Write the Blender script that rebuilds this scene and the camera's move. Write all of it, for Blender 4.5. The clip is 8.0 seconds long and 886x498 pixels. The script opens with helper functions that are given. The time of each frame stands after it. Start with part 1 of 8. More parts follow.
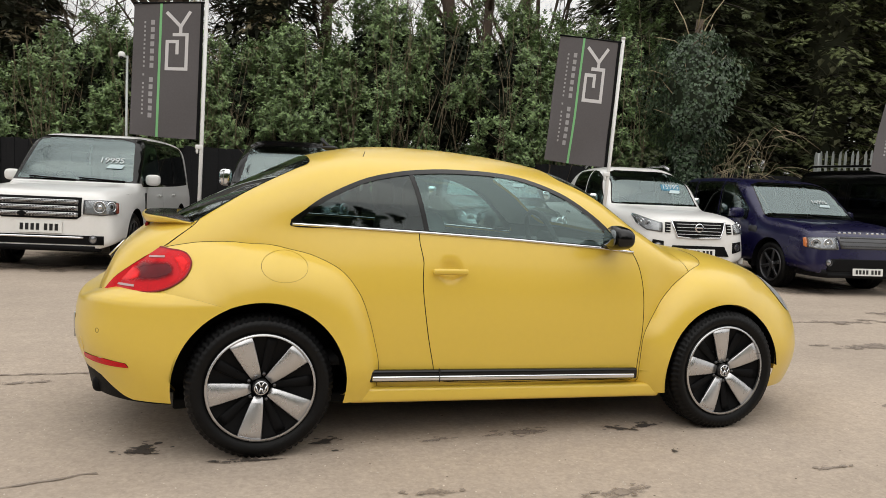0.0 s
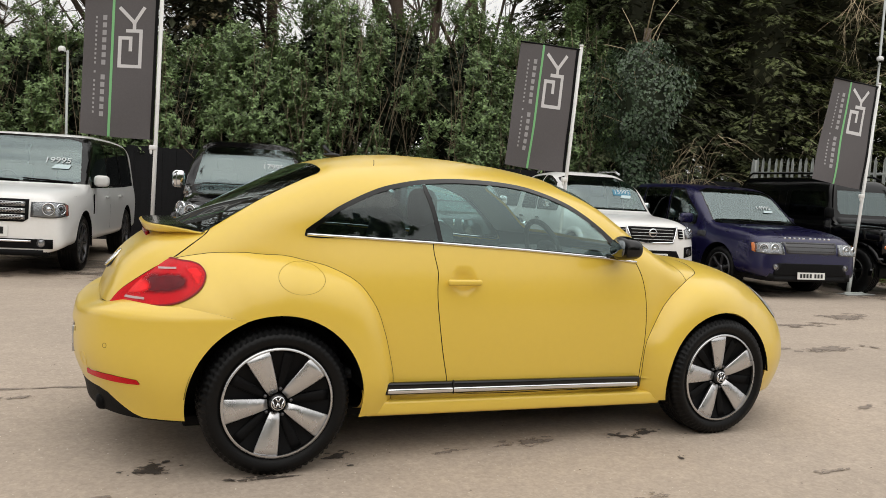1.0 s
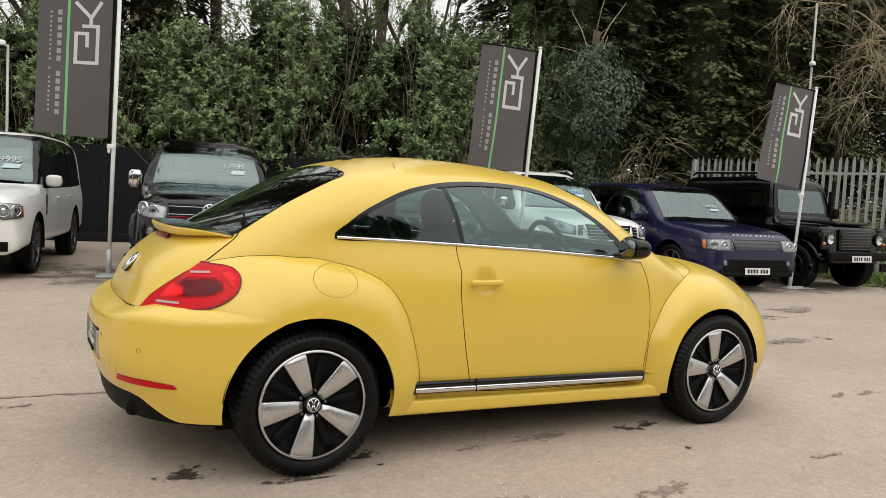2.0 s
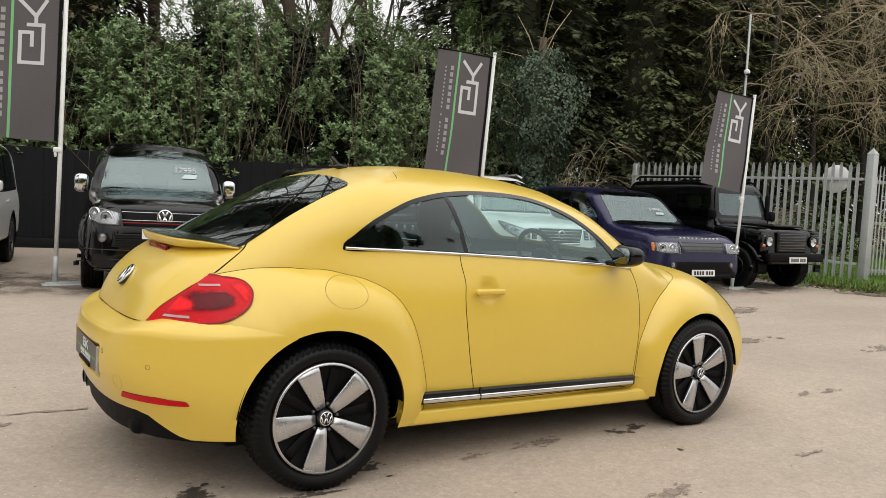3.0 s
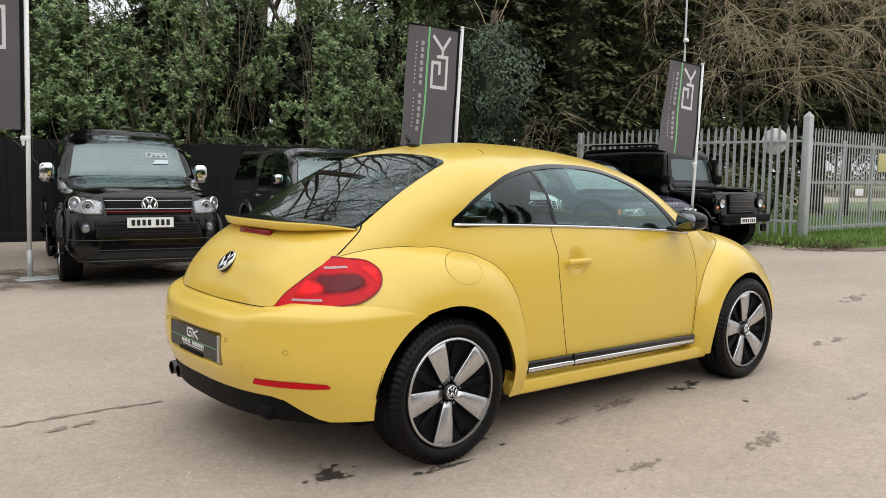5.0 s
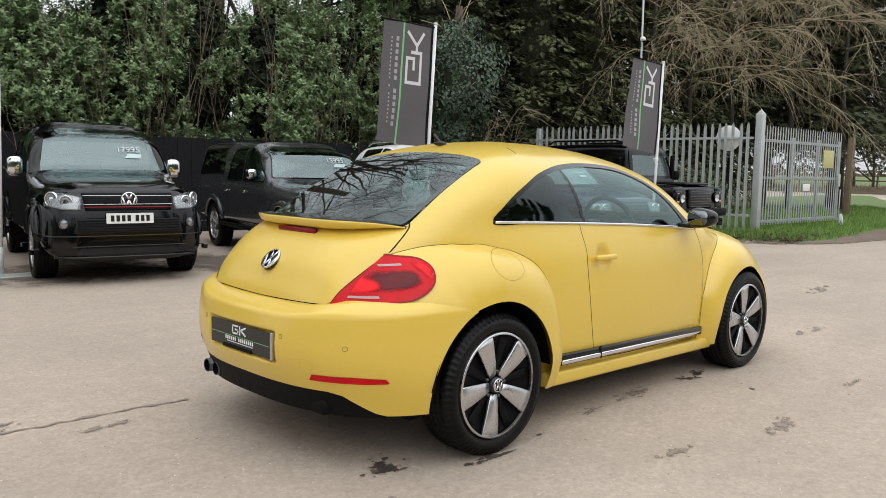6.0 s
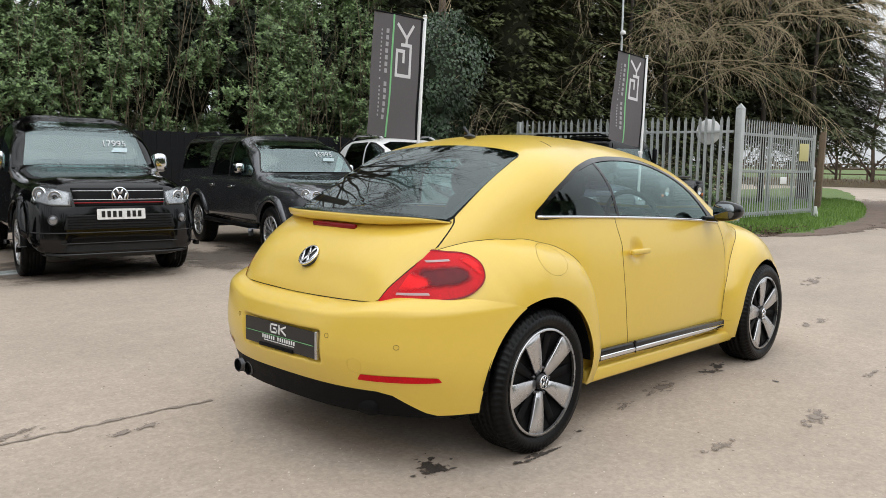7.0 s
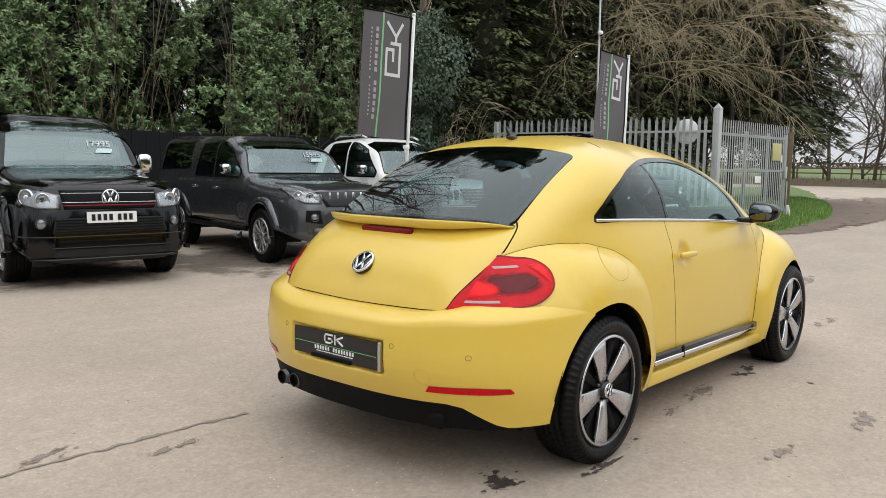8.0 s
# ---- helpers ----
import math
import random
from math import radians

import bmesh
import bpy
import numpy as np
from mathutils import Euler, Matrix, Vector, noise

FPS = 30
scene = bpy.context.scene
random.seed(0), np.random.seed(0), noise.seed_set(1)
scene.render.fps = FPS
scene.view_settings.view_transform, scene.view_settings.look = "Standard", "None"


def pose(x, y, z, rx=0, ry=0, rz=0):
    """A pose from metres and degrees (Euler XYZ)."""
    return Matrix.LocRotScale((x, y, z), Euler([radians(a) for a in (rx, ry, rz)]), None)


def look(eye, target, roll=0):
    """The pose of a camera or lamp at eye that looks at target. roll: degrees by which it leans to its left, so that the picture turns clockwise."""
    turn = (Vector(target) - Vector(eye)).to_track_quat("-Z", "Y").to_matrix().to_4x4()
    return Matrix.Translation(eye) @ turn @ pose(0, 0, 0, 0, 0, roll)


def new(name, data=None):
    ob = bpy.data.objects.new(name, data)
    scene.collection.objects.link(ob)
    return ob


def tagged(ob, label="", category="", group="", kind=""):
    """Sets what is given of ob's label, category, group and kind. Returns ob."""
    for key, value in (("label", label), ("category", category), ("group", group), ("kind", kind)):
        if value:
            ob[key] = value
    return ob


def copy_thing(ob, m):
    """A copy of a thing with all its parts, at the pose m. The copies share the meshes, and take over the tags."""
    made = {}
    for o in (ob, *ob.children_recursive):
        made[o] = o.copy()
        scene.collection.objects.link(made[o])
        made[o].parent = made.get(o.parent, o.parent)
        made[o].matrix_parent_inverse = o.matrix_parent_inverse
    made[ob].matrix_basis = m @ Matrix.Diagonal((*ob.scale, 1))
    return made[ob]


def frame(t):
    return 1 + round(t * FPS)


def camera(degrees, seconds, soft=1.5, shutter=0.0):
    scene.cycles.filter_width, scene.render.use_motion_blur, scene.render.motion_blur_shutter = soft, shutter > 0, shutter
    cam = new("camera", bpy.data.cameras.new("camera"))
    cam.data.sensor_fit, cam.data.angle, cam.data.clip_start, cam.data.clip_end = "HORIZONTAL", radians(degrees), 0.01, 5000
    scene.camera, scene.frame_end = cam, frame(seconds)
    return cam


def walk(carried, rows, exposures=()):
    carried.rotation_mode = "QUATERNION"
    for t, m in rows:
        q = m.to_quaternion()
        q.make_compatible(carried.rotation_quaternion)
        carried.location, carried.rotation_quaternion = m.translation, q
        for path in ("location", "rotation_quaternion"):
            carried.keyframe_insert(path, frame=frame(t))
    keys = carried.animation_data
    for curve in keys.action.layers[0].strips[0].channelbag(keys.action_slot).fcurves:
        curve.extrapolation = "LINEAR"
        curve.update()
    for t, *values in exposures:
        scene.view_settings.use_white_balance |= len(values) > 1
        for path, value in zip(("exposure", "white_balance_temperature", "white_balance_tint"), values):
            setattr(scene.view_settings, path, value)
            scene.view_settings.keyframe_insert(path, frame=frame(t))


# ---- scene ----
cam = camera(58.8, 8.0, soft=0.75)
PATH = [
    (0, (-1.651, -4.467, 1.285), (-1.006, -2.58, 1.126), 2.6),
    (0.5, (-1.83, -4.358, 1.299), (-1.108, -2.5, 1.139), 2.8),
    (1, (-2.02, -4.288, 1.312), (-1.213, -2.464, 1.163), 3.1),
    (2.5, (-2.64, -4.082, 1.313), (-1.602, -2.378, 1.172), 3.0),
    (3, (-2.776, -3.98, 1.334), (-1.665, -2.322, 1.202), 3.0),
    (3.5, (-2.998, -3.87, 1.332), (-1.834, -2.25, 1.186), 2.2),
    (4, (-3.226, -3.759, 1.335), (-2.027, -2.167, 1.174), 1.1),
    (4.5, (-3.355, -3.64, 1.3), (-2.129, -2.07, 1.125), 0.9),
    (6, (-3.956, -3.255, 1.327), (-2.569, -1.828, 1.125), 1.0),
    (6.5, (-4.075, -3.145, 1.326), (-2.666, -1.741, 1.121), 1.4),
    (7, (-4.153, -2.95, 1.32), (-2.708, -1.584, 1.104), 0.9),
    (7.5, (-4.218, -2.762, 1.33), (-2.738, -1.436, 1.106), 1.0),
    (8, (-4.354, -2.528, 1.326), (-2.842, -1.237, 1.11), 0.8),
]
# the white balance drifts from warm to neutral
BALANCE = [(0, -0.26, 6950, 10), (3, -0.17, 6900, 10), (4.5, -0.14, 6700, 10), (6, -0.11, 6450, 9), (8, -0.13, 6450, 9)]
walk(cam, [(t, look(eye, target, roll)) for t, eye, target, roll in PATH], BALANCE)

# ---- world and sun: a bright overcast sky ----
world = bpy.data.worlds.new("overcast")
scene.world = world
world.use_nodes = True
wn, wl = world.node_tree.nodes, world.node_tree.links
sky = wn.new("ShaderNodeTexSky")
sky.sky_type, sky.sun_disc = "NISHITA", False
sky.sun_elevation, sky.sun_rotation = radians(48), radians(200)
sky.air_density, sky.dust_density, sky.ozone_density = 1.0, 3.0, 1.0
hue = wn.new("ShaderNodeHueSaturation")
hue.inputs["Saturation"].default_value = 0.18
wl.new(sky.outputs["Color"], hue.inputs["Color"])
# cloud cover: brightest overhead, a third of that at the horizon
where, up, lift_ = wn.new("ShaderNodeTexCoord"), wn.new("ShaderNodeSeparateXYZ"), wn.new("ShaderNodeMapRange")
wl.new(where.outputs["Generated"], up.inputs[0])
wl.new(up.outputs["Z"], lift_.inputs["Value"])
lift_.inputs["From Min"].default_value, lift_.inputs["From Max"].default_value = 0.0, 1.0
lift_.inputs["To Min"].default_value, lift_.inputs["To Max"].default_value = 5.6, 15.5
veil, tone = wn.new("ShaderNodeVectorMath"), wn.new("ShaderNodeMix")
veil.operation = "SCALE"
veil.inputs[0].default_value = (0.97, 1.0, 1.04)
wl.new(lift_.outputs[0], veil.inputs["Scale"])
tone.data_type = "RGBA"
tone.inputs["Factor"].default_value = 0.88
wl.new(hue.outputs["Color"], tone.inputs["A"])
wl.new(veil.outputs[0], tone.inputs["B"])
wl.new(tone.outputs["Result"], wn["Background"].inputs["Color"])
wn["Background"].inputs["Strength"].default_value = 0.15
sun = new("sun", bpy.data.lights.new("sun", "SUN"))
sun.data.energy, sun.data.angle, sun.data.color = 0.5, radians(70), (1.0, 0.96, 0.9)
sun.matrix_world = look((-6, -16, 22), (0, 0, 0))


# ---- materials ----
def material(name, col, rough=0.5, metal=0.0, coat=0.0, var=0.12, scale=6.0, bump=0.0, bscale=150.0, spec=0.5, island=0.0, rvar=0.08):
    m = bpy.data.materials.new(name)
    m.use_nodes = True
    n, l = m.node_tree.nodes, m.node_tree.links
    b = n["Principled BSDF"]
    b.inputs["Metallic"].default_value = metal
    b.inputs["Coat Weight"].default_value = coat
    b.inputs["Coat Roughness"].default_value = 0.03
    b.inputs["Specular IOR Level"].default_value = spec
    co = n.new("ShaderNodeTexCoord")
    big, fine = n.new("ShaderNodeTexNoise"), n.new("ShaderNodeTexNoise")
    big.inputs["Scale"].default_value, big.inputs["Detail"].default_value = scale, 6
    fine.inputs["Scale"].default_value, fine.inputs["Detail"].default_value = scale * 14, 3
    add = n.new("ShaderNodeMath")
    add.operation = "ADD"
    l.new(big.outputs["Fac"], add.inputs[0])
    l.new(fine.outputs["Fac"], add.inputs[1])
    last = add.outputs[0]
    lo, hi = 0.55, 1.45
    if island:
        geo, mul, add2 = n.new("ShaderNodeNewGeometry"), n.new("ShaderNodeMath"), n.new("ShaderNodeMath")
        mul.operation, add2.operation = "MULTIPLY_ADD", "ADD"
        mul.inputs[1].default_value, mul.inputs[2].default_value = 2 * island, -island
        l.new(geo.outputs["Random Per Island"], mul.inputs[0])
        l.new(last, add2.inputs[0])
        l.new(mul.outputs[0], add2.inputs[1])
        last = add2.outputs[0]
        lo, hi = lo - island * 0.6, hi + island * 0.6
    mr = n.new("ShaderNodeMapRange")
    mr.inputs["From Min"].default_value, mr.inputs["From Max"].default_value = lo, hi
    l.new(last, mr.inputs["Value"])
    mix = n.new("ShaderNodeMix")
    mix.data_type = "RGBA"
    mix.inputs["A"].default_value = (*[c * (1 - var) for c in col], 1)
    mix.inputs["B"].default_value = (*[min(1, c * (1 + var)) for c in col], 1)
    l.new(mr.outputs[0], mix.inputs["Factor"])
    l.new(mix.outputs["Result"], b.inputs["Base Color"])
    rr = n.new("ShaderNodeMapRange")
    rr.inputs["From Min"].default_value, rr.inputs["From Max"].default_value = 0.3, 0.7
    rr.inputs["To Min"].default_value, rr.inputs["To Max"].default_value = max(0.0, rough - rvar * rough), min(1.0, rough + rvar * rough)
    l.new(big.outputs["Fac"], rr.inputs["Value"])
    l.new(rr.outputs[0], b.inputs["Roughness"])
    for t in (big, fine):
        l.new(co.outputs["Object"], t.inputs["Vector"])
    if bump:
        bt, bp = n.new("ShaderNodeTexNoise"), n.new("ShaderNodeBump")
        bt.inputs["Scale"].default_value, bt.inputs["Detail"].default_value = bscale, 4
        bp.inputs["Strength"].default_value, bp.inputs["Distance"].default_value = bump, 0.01
        l.new(co.outputs["Object"], bt.inputs["Vector"])
        l.new(bt.outputs["Fac"], bp.inputs["Height"])
        l.new(bp.outputs["Normal"], b.inputs["Normal"])
    return m


def glass(name, tint, ior=1.5, gloss=(0.9, 0.98, 0.97), blur=0.015):
    """A thin pane: tinted see-through with a mirror gloss that grows towards grazing views, alike from both sides."""
    m = bpy.data.materials.new(name)
    m.use_nodes = True
    n, l = m.node_tree.nodes, m.node_tree.links
    tr, gl, lw, mx = n.new("ShaderNodeBsdfTransparent"), n.new("ShaderNodeBsdfGlossy"), n.new("ShaderNodeLayerWeight"), n.new("ShaderNodeMixShader")
    tr.inputs["Color"].default_value = (*tint, 1)
    gl.inputs["Roughness"].default_value = blur
    gl.inputs["Color"].default_value = (*gloss, 1)
    lw.inputs["Blend"].default_value = 0.5
    f0 = ((ior - 1) / (ior + 1)) ** 2
    pw, ma = n.new("ShaderNodeMath"), n.new("ShaderNodeMath")
    pw.operation, ma.operation = "POWER", "MULTIPLY_ADD"
    pw.inputs[1].default_value = 5.0
    ma.inputs[1].default_value, ma.inputs[2].default_value = 1 - f0, f0
    l.new(lw.outputs["Facing"], pw.inputs[0])
    l.new(pw.outputs[0], ma.inputs[0])
    l.new(ma.outputs[0], mx.inputs[0])
    l.new(tr.outputs[0], mx.inputs[1])
    l.new(gl.outputs[0], mx.inputs[2])
    l.new(mx.outputs[0], n["Material Output"].inputs["Surface"])
    return m


def leafy(name, col, var=0.35, rough=0.42, translucent=0.25):
    m = material(name, col, rough, var=var, scale=0.7, island=0.8, spec=0.4)
    return m


YELLOW = material("yellow_paint", (0.705, 0.487, 0.066), 0.34, coat=0.6, var=0.02, scale=2, rvar=0.02)
YELLOW.node_tree.nodes["Principled BSDF"].inputs["Coat Roughness"].default_value = 0.15
BLACK_PAINT = material("black_paint", (0.0022, 0.0022, 0.0026), 0.08, coat=0.0, spec=0.42, var=0.2, scale=3)
GREY_PAINT = material("grey_metallic_paint", (0.075, 0.077, 0.083), 0.24, metal=0.6, coat=1.0, var=0.05, scale=3)
WHITE_PAINT = material("white_paint", (0.78, 0.775, 0.76), 0.35, coat=0.6, var=0.03, scale=2)
BLUE_PAINT = material("purple_blue_paint", (0.0085, 0.007, 0.046), 0.28, metal=0.3, coat=0.45, var=0.1, scale=3)
PLASTIC = material("black_plastic", (0.0035, 0.0035, 0.004), 0.6, var=0.3, scale=20, bump=0.1, bscale=400, spec=0.12)
GLOSS_BLACK = material("gloss_black", (0.004, 0.004, 0.004), 0.15, spec=0.3, coat=0.2, var=0.1)
RUBBER = material("tyre_rubber", (0.0026, 0.0026, 0.0029), 0.46, var=0.35, scale=14, bump=0.15, bscale=220, spec=0.20)
CHROME = material("chrome", (0.75, 0.76, 0.78), 0.08, metal=1.0, var=0.05)
ALLOY = material("machined_alloy", (0.56, 0.56, 0.57), 0.28, metal=0.9, var=0.08, scale=12)
ALLOY_DARK = material("dark_alloy", (0.10, 0.10, 0.105), 0.35, metal=0.8, var=0.15)
SEAM = material("narrow_panel_seam", (0.19, 0.125, 0.024), 0.8, var=0.2)
GAP = material("panel_gap", (0.004, 0.004, 0.004), 0.8, var=0.2)
TRIM_DARK = material("interior_dark", (0.02, 0.021, 0.023), 0.6, var=0.25, scale=10, bump=0.1)
TRIM_LIGHT = material("headliner_grey", (0.28, 0.28, 0.27), 0.9, var=0.1, scale=30, bump=0.1, bscale=500)
WHITE = material("white_plastic", (0.78, 0.78, 0.77), 0.4, var=0.05)
PLATE_WHITE = material("plate_white", (0.75, 0.75, 0.73), 0.35, var=0.03)
PLATE_BLACK = material("plate_black", (0.01, 0.01, 0.011), 0.3, var=0.1)
RED_LENS = material("red_lens", (0.54, 0.004, 0.010), 0.2, spec=0.15, coat=0.12, var=0.3, scale=8)
RED_DARK = material("dark_red_lens", (0.20, 0.002, 0.006), 0.2, spec=0.2, coat=0.15, var=0.3, scale=10)
AMBER = material("amber_lens", (0.6, 0.16, 0.03), 0.15, coat=1.0, var=0.2, scale=10)
AMBER_DARK = material("dark_amber_lens", (0.20, 0.035, 0.02), 0.2, coat=0.8, var=0.2, scale=10)
LAMP_SILVER = material("lamp_reflector", (0.50, 0.51, 0.53), 0.32, metal=0.6, var=0.35, scale=25)
PRICE_BLUE = material("price_card_blue", (0.05, 0.22, 0.33), 0.5, var=0.05)
PRICE_WHITE = material("price_figures_white", (0.56, 0.62, 0.63), 0.5, var=0.05)
PRICE_PALE = material("price_slip_paper", (0.50, 0.62, 0.64), 0.5, var=0.05)
LAMP_INNER = material("lamp_housing", (0.30, 0.305, 0.315), 0.25, metal=0.7, var=0.5, scale=22)
LAMP_BOWL = material("lamp_bowl", (0.34, 0.35, 0.37), 0.22, metal=0.9, var=0.4, scale=30)
GLASS_CLEAR = glass("window_glass", (0.72, 0.84, 0.83), 2.4, (0.82, 0.98, 0.98), 0.07)
GLASS_TINT = glass("privacy_glass", (0.10, 0.11, 0.12), 1.7)
GLASS_MID = glass("tinted_glass", (0.62, 0.82, 0.80), 2.0, (0.80, 1.0, 0.98))
GLASS_QUARTER = glass("quarter_glass", (0.30, 0.40, 0.40), 1.75)
GLASS_REAR = glass("rear_glass", (0.22, 0.30, 0.30), 1.8)
CLEAR_LENS = material("clear_lens", (0.46, 0.30, 0.30), 0.25, coat=0.5, var=0.15, scale=20)
GLASS_SCREEN = glass("screen_glass", (0.86, 0.92, 0.91), 1.45)
GLASS_LAMP = glass("lamp_glass", (0.92, 0.93, 0.94))
FLAG_GREEN = material("flag_green", (0.19, 0.47, 0.21), 0.8, var=0.08, scale=12)
# mirror colour darkened in place of a darker reflection
MIRROR_DIM = material("dim_mirror_glass", (0.17, 0.185, 0.19), 0.04, metal=1.0, var=0.02)
MIRROR = material("mirror_glass", (0.45, 0.47, 0.48), 0.03, metal=1.0, var=0.01)


# ---- mesh helpers ----
def meshed(name, verts, faces, mat, smooth=True):
    me = bpy.data.meshes.new(name)
    me.from_pydata([tuple(map(float, v)) for v in verts], [], [tuple(map(int, f)) for f in faces])
    me.materials.append(mat)
    if smooth:
        me.polygons.foreach_set("use_smooth", [True] * len(me.polygons))
    me.update()
    return me


def part(name, geo, mat, parent=None, label="", smooth=True, m=None):
    """One mesh object from (verts, faces) or a bmesh, under a thing or a part."""
    if isinstance(geo, bmesh.types.BMesh):
        me = bpy.data.meshes.new(name)
        geo.to_mesh(me)
        geo.free()
        me.materials.append(mat)
        if smooth:
            me.polygons.foreach_set("use_smooth", [True] * len(me.polygons))
    else:
        me = meshed(name, geo[0], geo[1], mat, smooth)
    ob = new(name, me)
    if parent is not None:
        ob.parent = parent
    if m is not None:
        ob.matrix_basis = m
    if label:
        ob["label"] = label
    return ob


def empty(name, m, label, category, group=""):
    ob = new(name)
    ob.empty_display_size = 0.1
    ob.matrix_basis = m
    return tagged(ob, label, category, group)


def box(cx, cy, cz, sx, sy, sz, bevel=0.0, seg=2, taper=1.0):
    """A bevelled block; taper narrows its top."""
    bm = bmesh.new()
    bmesh.ops.create_cube(bm, size=1)
    for v in bm.verts:
        k = taper if v.co.z > 0 else 1.0
        v.co = Vector((cx + v.co.x * sx * k, cy + v.co.y * sy * k, cz + v.co.z * sz))
    if bevel:
        bmesh.ops.bevel(bm, geom=bm.edges[:], offset=bevel, segments=seg, affect="EDGES", profile=0.5)
    return bm


def tube(points, radius, sides=8, radius_end=None, closed=False):
    """A round bar along points."""
    pts = [Vector(p) for p in points]
    n = len(pts)
    verts, faces = [], []
    up = Vector((0, 0, 1))
    for i, p in enumerate(pts):
        d = (pts[min(i + 1, n - 1)] - pts[max(i - 1, 0)])
        if closed:
            d = pts[(i + 1) % n] - pts[i - 1]
        d.normalize()
        a = d.cross(up if abs(d.z) < 0.95 else Vector((1, 0, 0))).normalized()
        b = d.cross(a)
        r = radius if radius_end is None else radius + (radius_end - radius) * i / (n - 1)
        for k in range(sides):
            t = 2 * math.pi * k / sides
            verts.append(p + (a * math.cos(t) + b * math.sin(t)) * r)
    for i in range(n if closed else n - 1):
        j = (i + 1) % n
        for k in range(sides):
            k2 = (k + 1) % sides
            faces.append((i * sides + k, i * sides + k2, j * sides + k2, j * sides + k))
    if not closed:
        faces.append(tuple(range(sides - 1, -1, -1)))
        faces.append(tuple(range((n - 1) * sides, n * sides)))
    return verts, faces


def lathe(profile, sides=48, axis="y"):
    """Turns (radius, along) pairs round the y axis."""
    verts, faces = [], []
    for r, h in profile:
        for k in range(sides):
            t = 2 * math.pi * k / sides
            verts.append((r * math.cos(t), h, r * math.sin(t)) if axis == "y" else (r * math.cos(t), r * math.sin(t), h))
    for i in range(len(profile) - 1):
        for k in range(sides):
            k2 = (k + 1) % sides
            faces.append((i * sides + k, i * sides + k2, (i + 1) * sides + k2, (i + 1) * sides + k))
    return verts, faces


def plate_from(outline, thick, place):
    """A flat solid with that outline; place(u, v, d) gives the point at depth d."""
    n = len(outline)
    verts = [place(u, v, 0) for u, v in outline] + [place(u, v, thick) for u, v in outline]
    faces = [tuple(range(n)), tuple(range(2 * n - 1, n - 1, -1))] + [(i, i + n, (i + 1) % n + n, (i + 1) % n) for i in range(n)]
    return verts, faces


def rounded(w, h, r, n=5):
    out = []
    for cx, cy, a0 in ((w / 2 - r, h / 2 - r, 0), (-w / 2 + r, h / 2 - r, 90), (-w / 2 + r, -h / 2 + r, 180), (w / 2 - r, -h / 2 + r, 270)):
        for i in range(n + 1):
            a = radians(a0 + 90 * i / n)
            out.append((cx + r * math.cos(a), cy + r * math.sin(a)))
    return out


def join(*geos):
    verts, faces = [], []
    for v, f in geos:
        k = len(verts)
        verts += list(v)
        faces += [tuple(i + k for i in q) for q in f]
    return verts, faces


def curve(pairs):
    """A smooth monotone function through (x, y) pairs, for numpy arrays."""
    x, y = np.array([p[0] for p in pairs], float), np.array([p[1] for p in pairs], float)
    h, d = np.diff(x), np.diff(y) / np.diff(x)
    m = np.zeros(len(x))
    m[0], m[-1] = d[0], d[-1]
    for i in range(1, len(x) - 1):
        if d[i - 1] * d[i] > 0:
            w1, w2 = 2 * h[i] + h[i - 1], h[i] + 2 * h[i - 1]
            m[i] = (w1 + w2) / (w1 / d[i - 1] + w2 / d[i])

    def f(q):
        q = np.clip(np.asarray(q, float), x[0], x[-1])
        i = np.clip(np.searchsorted(x, q, side="right") - 1, 0, len(x) - 2)
        t = (q - x[i]) / h[i]
        return y[i] * (1 + 2 * t) * (1 - t) ** 2 + m[i] * h[i] * t * (1 - t) ** 2 + y[i + 1] * t * t * (3 - 2 * t) + m[i + 1] * h[i] * t * t * (t - 1)
    return f


def loop(points, n=6):
    """A closed smooth outline through points."""
    p, out = np.array(points, float), []
    for i in range(len(p)):
        a, b, c, d = p[i - 1], p[i], p[(i + 1) % len(p)], p[(i + 2) % len(p)]
        for k in range(n):
            t = k / n
            out.append(0.5 * (2 * b + (c - a) * t + (2 * a - 5 * b + 4 * c - d) * t * t + (3 * b - a - 3 * c + d) * t ** 3))
    return np.array(out)


def distance(pts, poly):
    """Signed distance of 2D points to a closed outline, negative inside."""
    p, q = np.asarray(pts, float), np.asarray(poly, float)
    best, inside = np.full(len(p), 1e9), np.zeros(len(p), bool)
    for a, b in zip(q, np.roll(q, -1, axis=0)):
        d = b - a
        t = np.clip(((p - a) @ d) / max(d @ d, 1e-12), 0, 1)
        best = np.minimum(best, np.hypot(*(p - a - t[:, None] * d).T))
        if a[1] != b[1]:
            cross = (a[1] > p[:, 1]) != (b[1] > p[:, 1])
            inside ^= cross & (p[:, 0] < (b[0] - a[0]) * (p[:, 1] - a[1]) / (b[1] - a[1]) + a[0])
    return np.where(inside, -best, best)


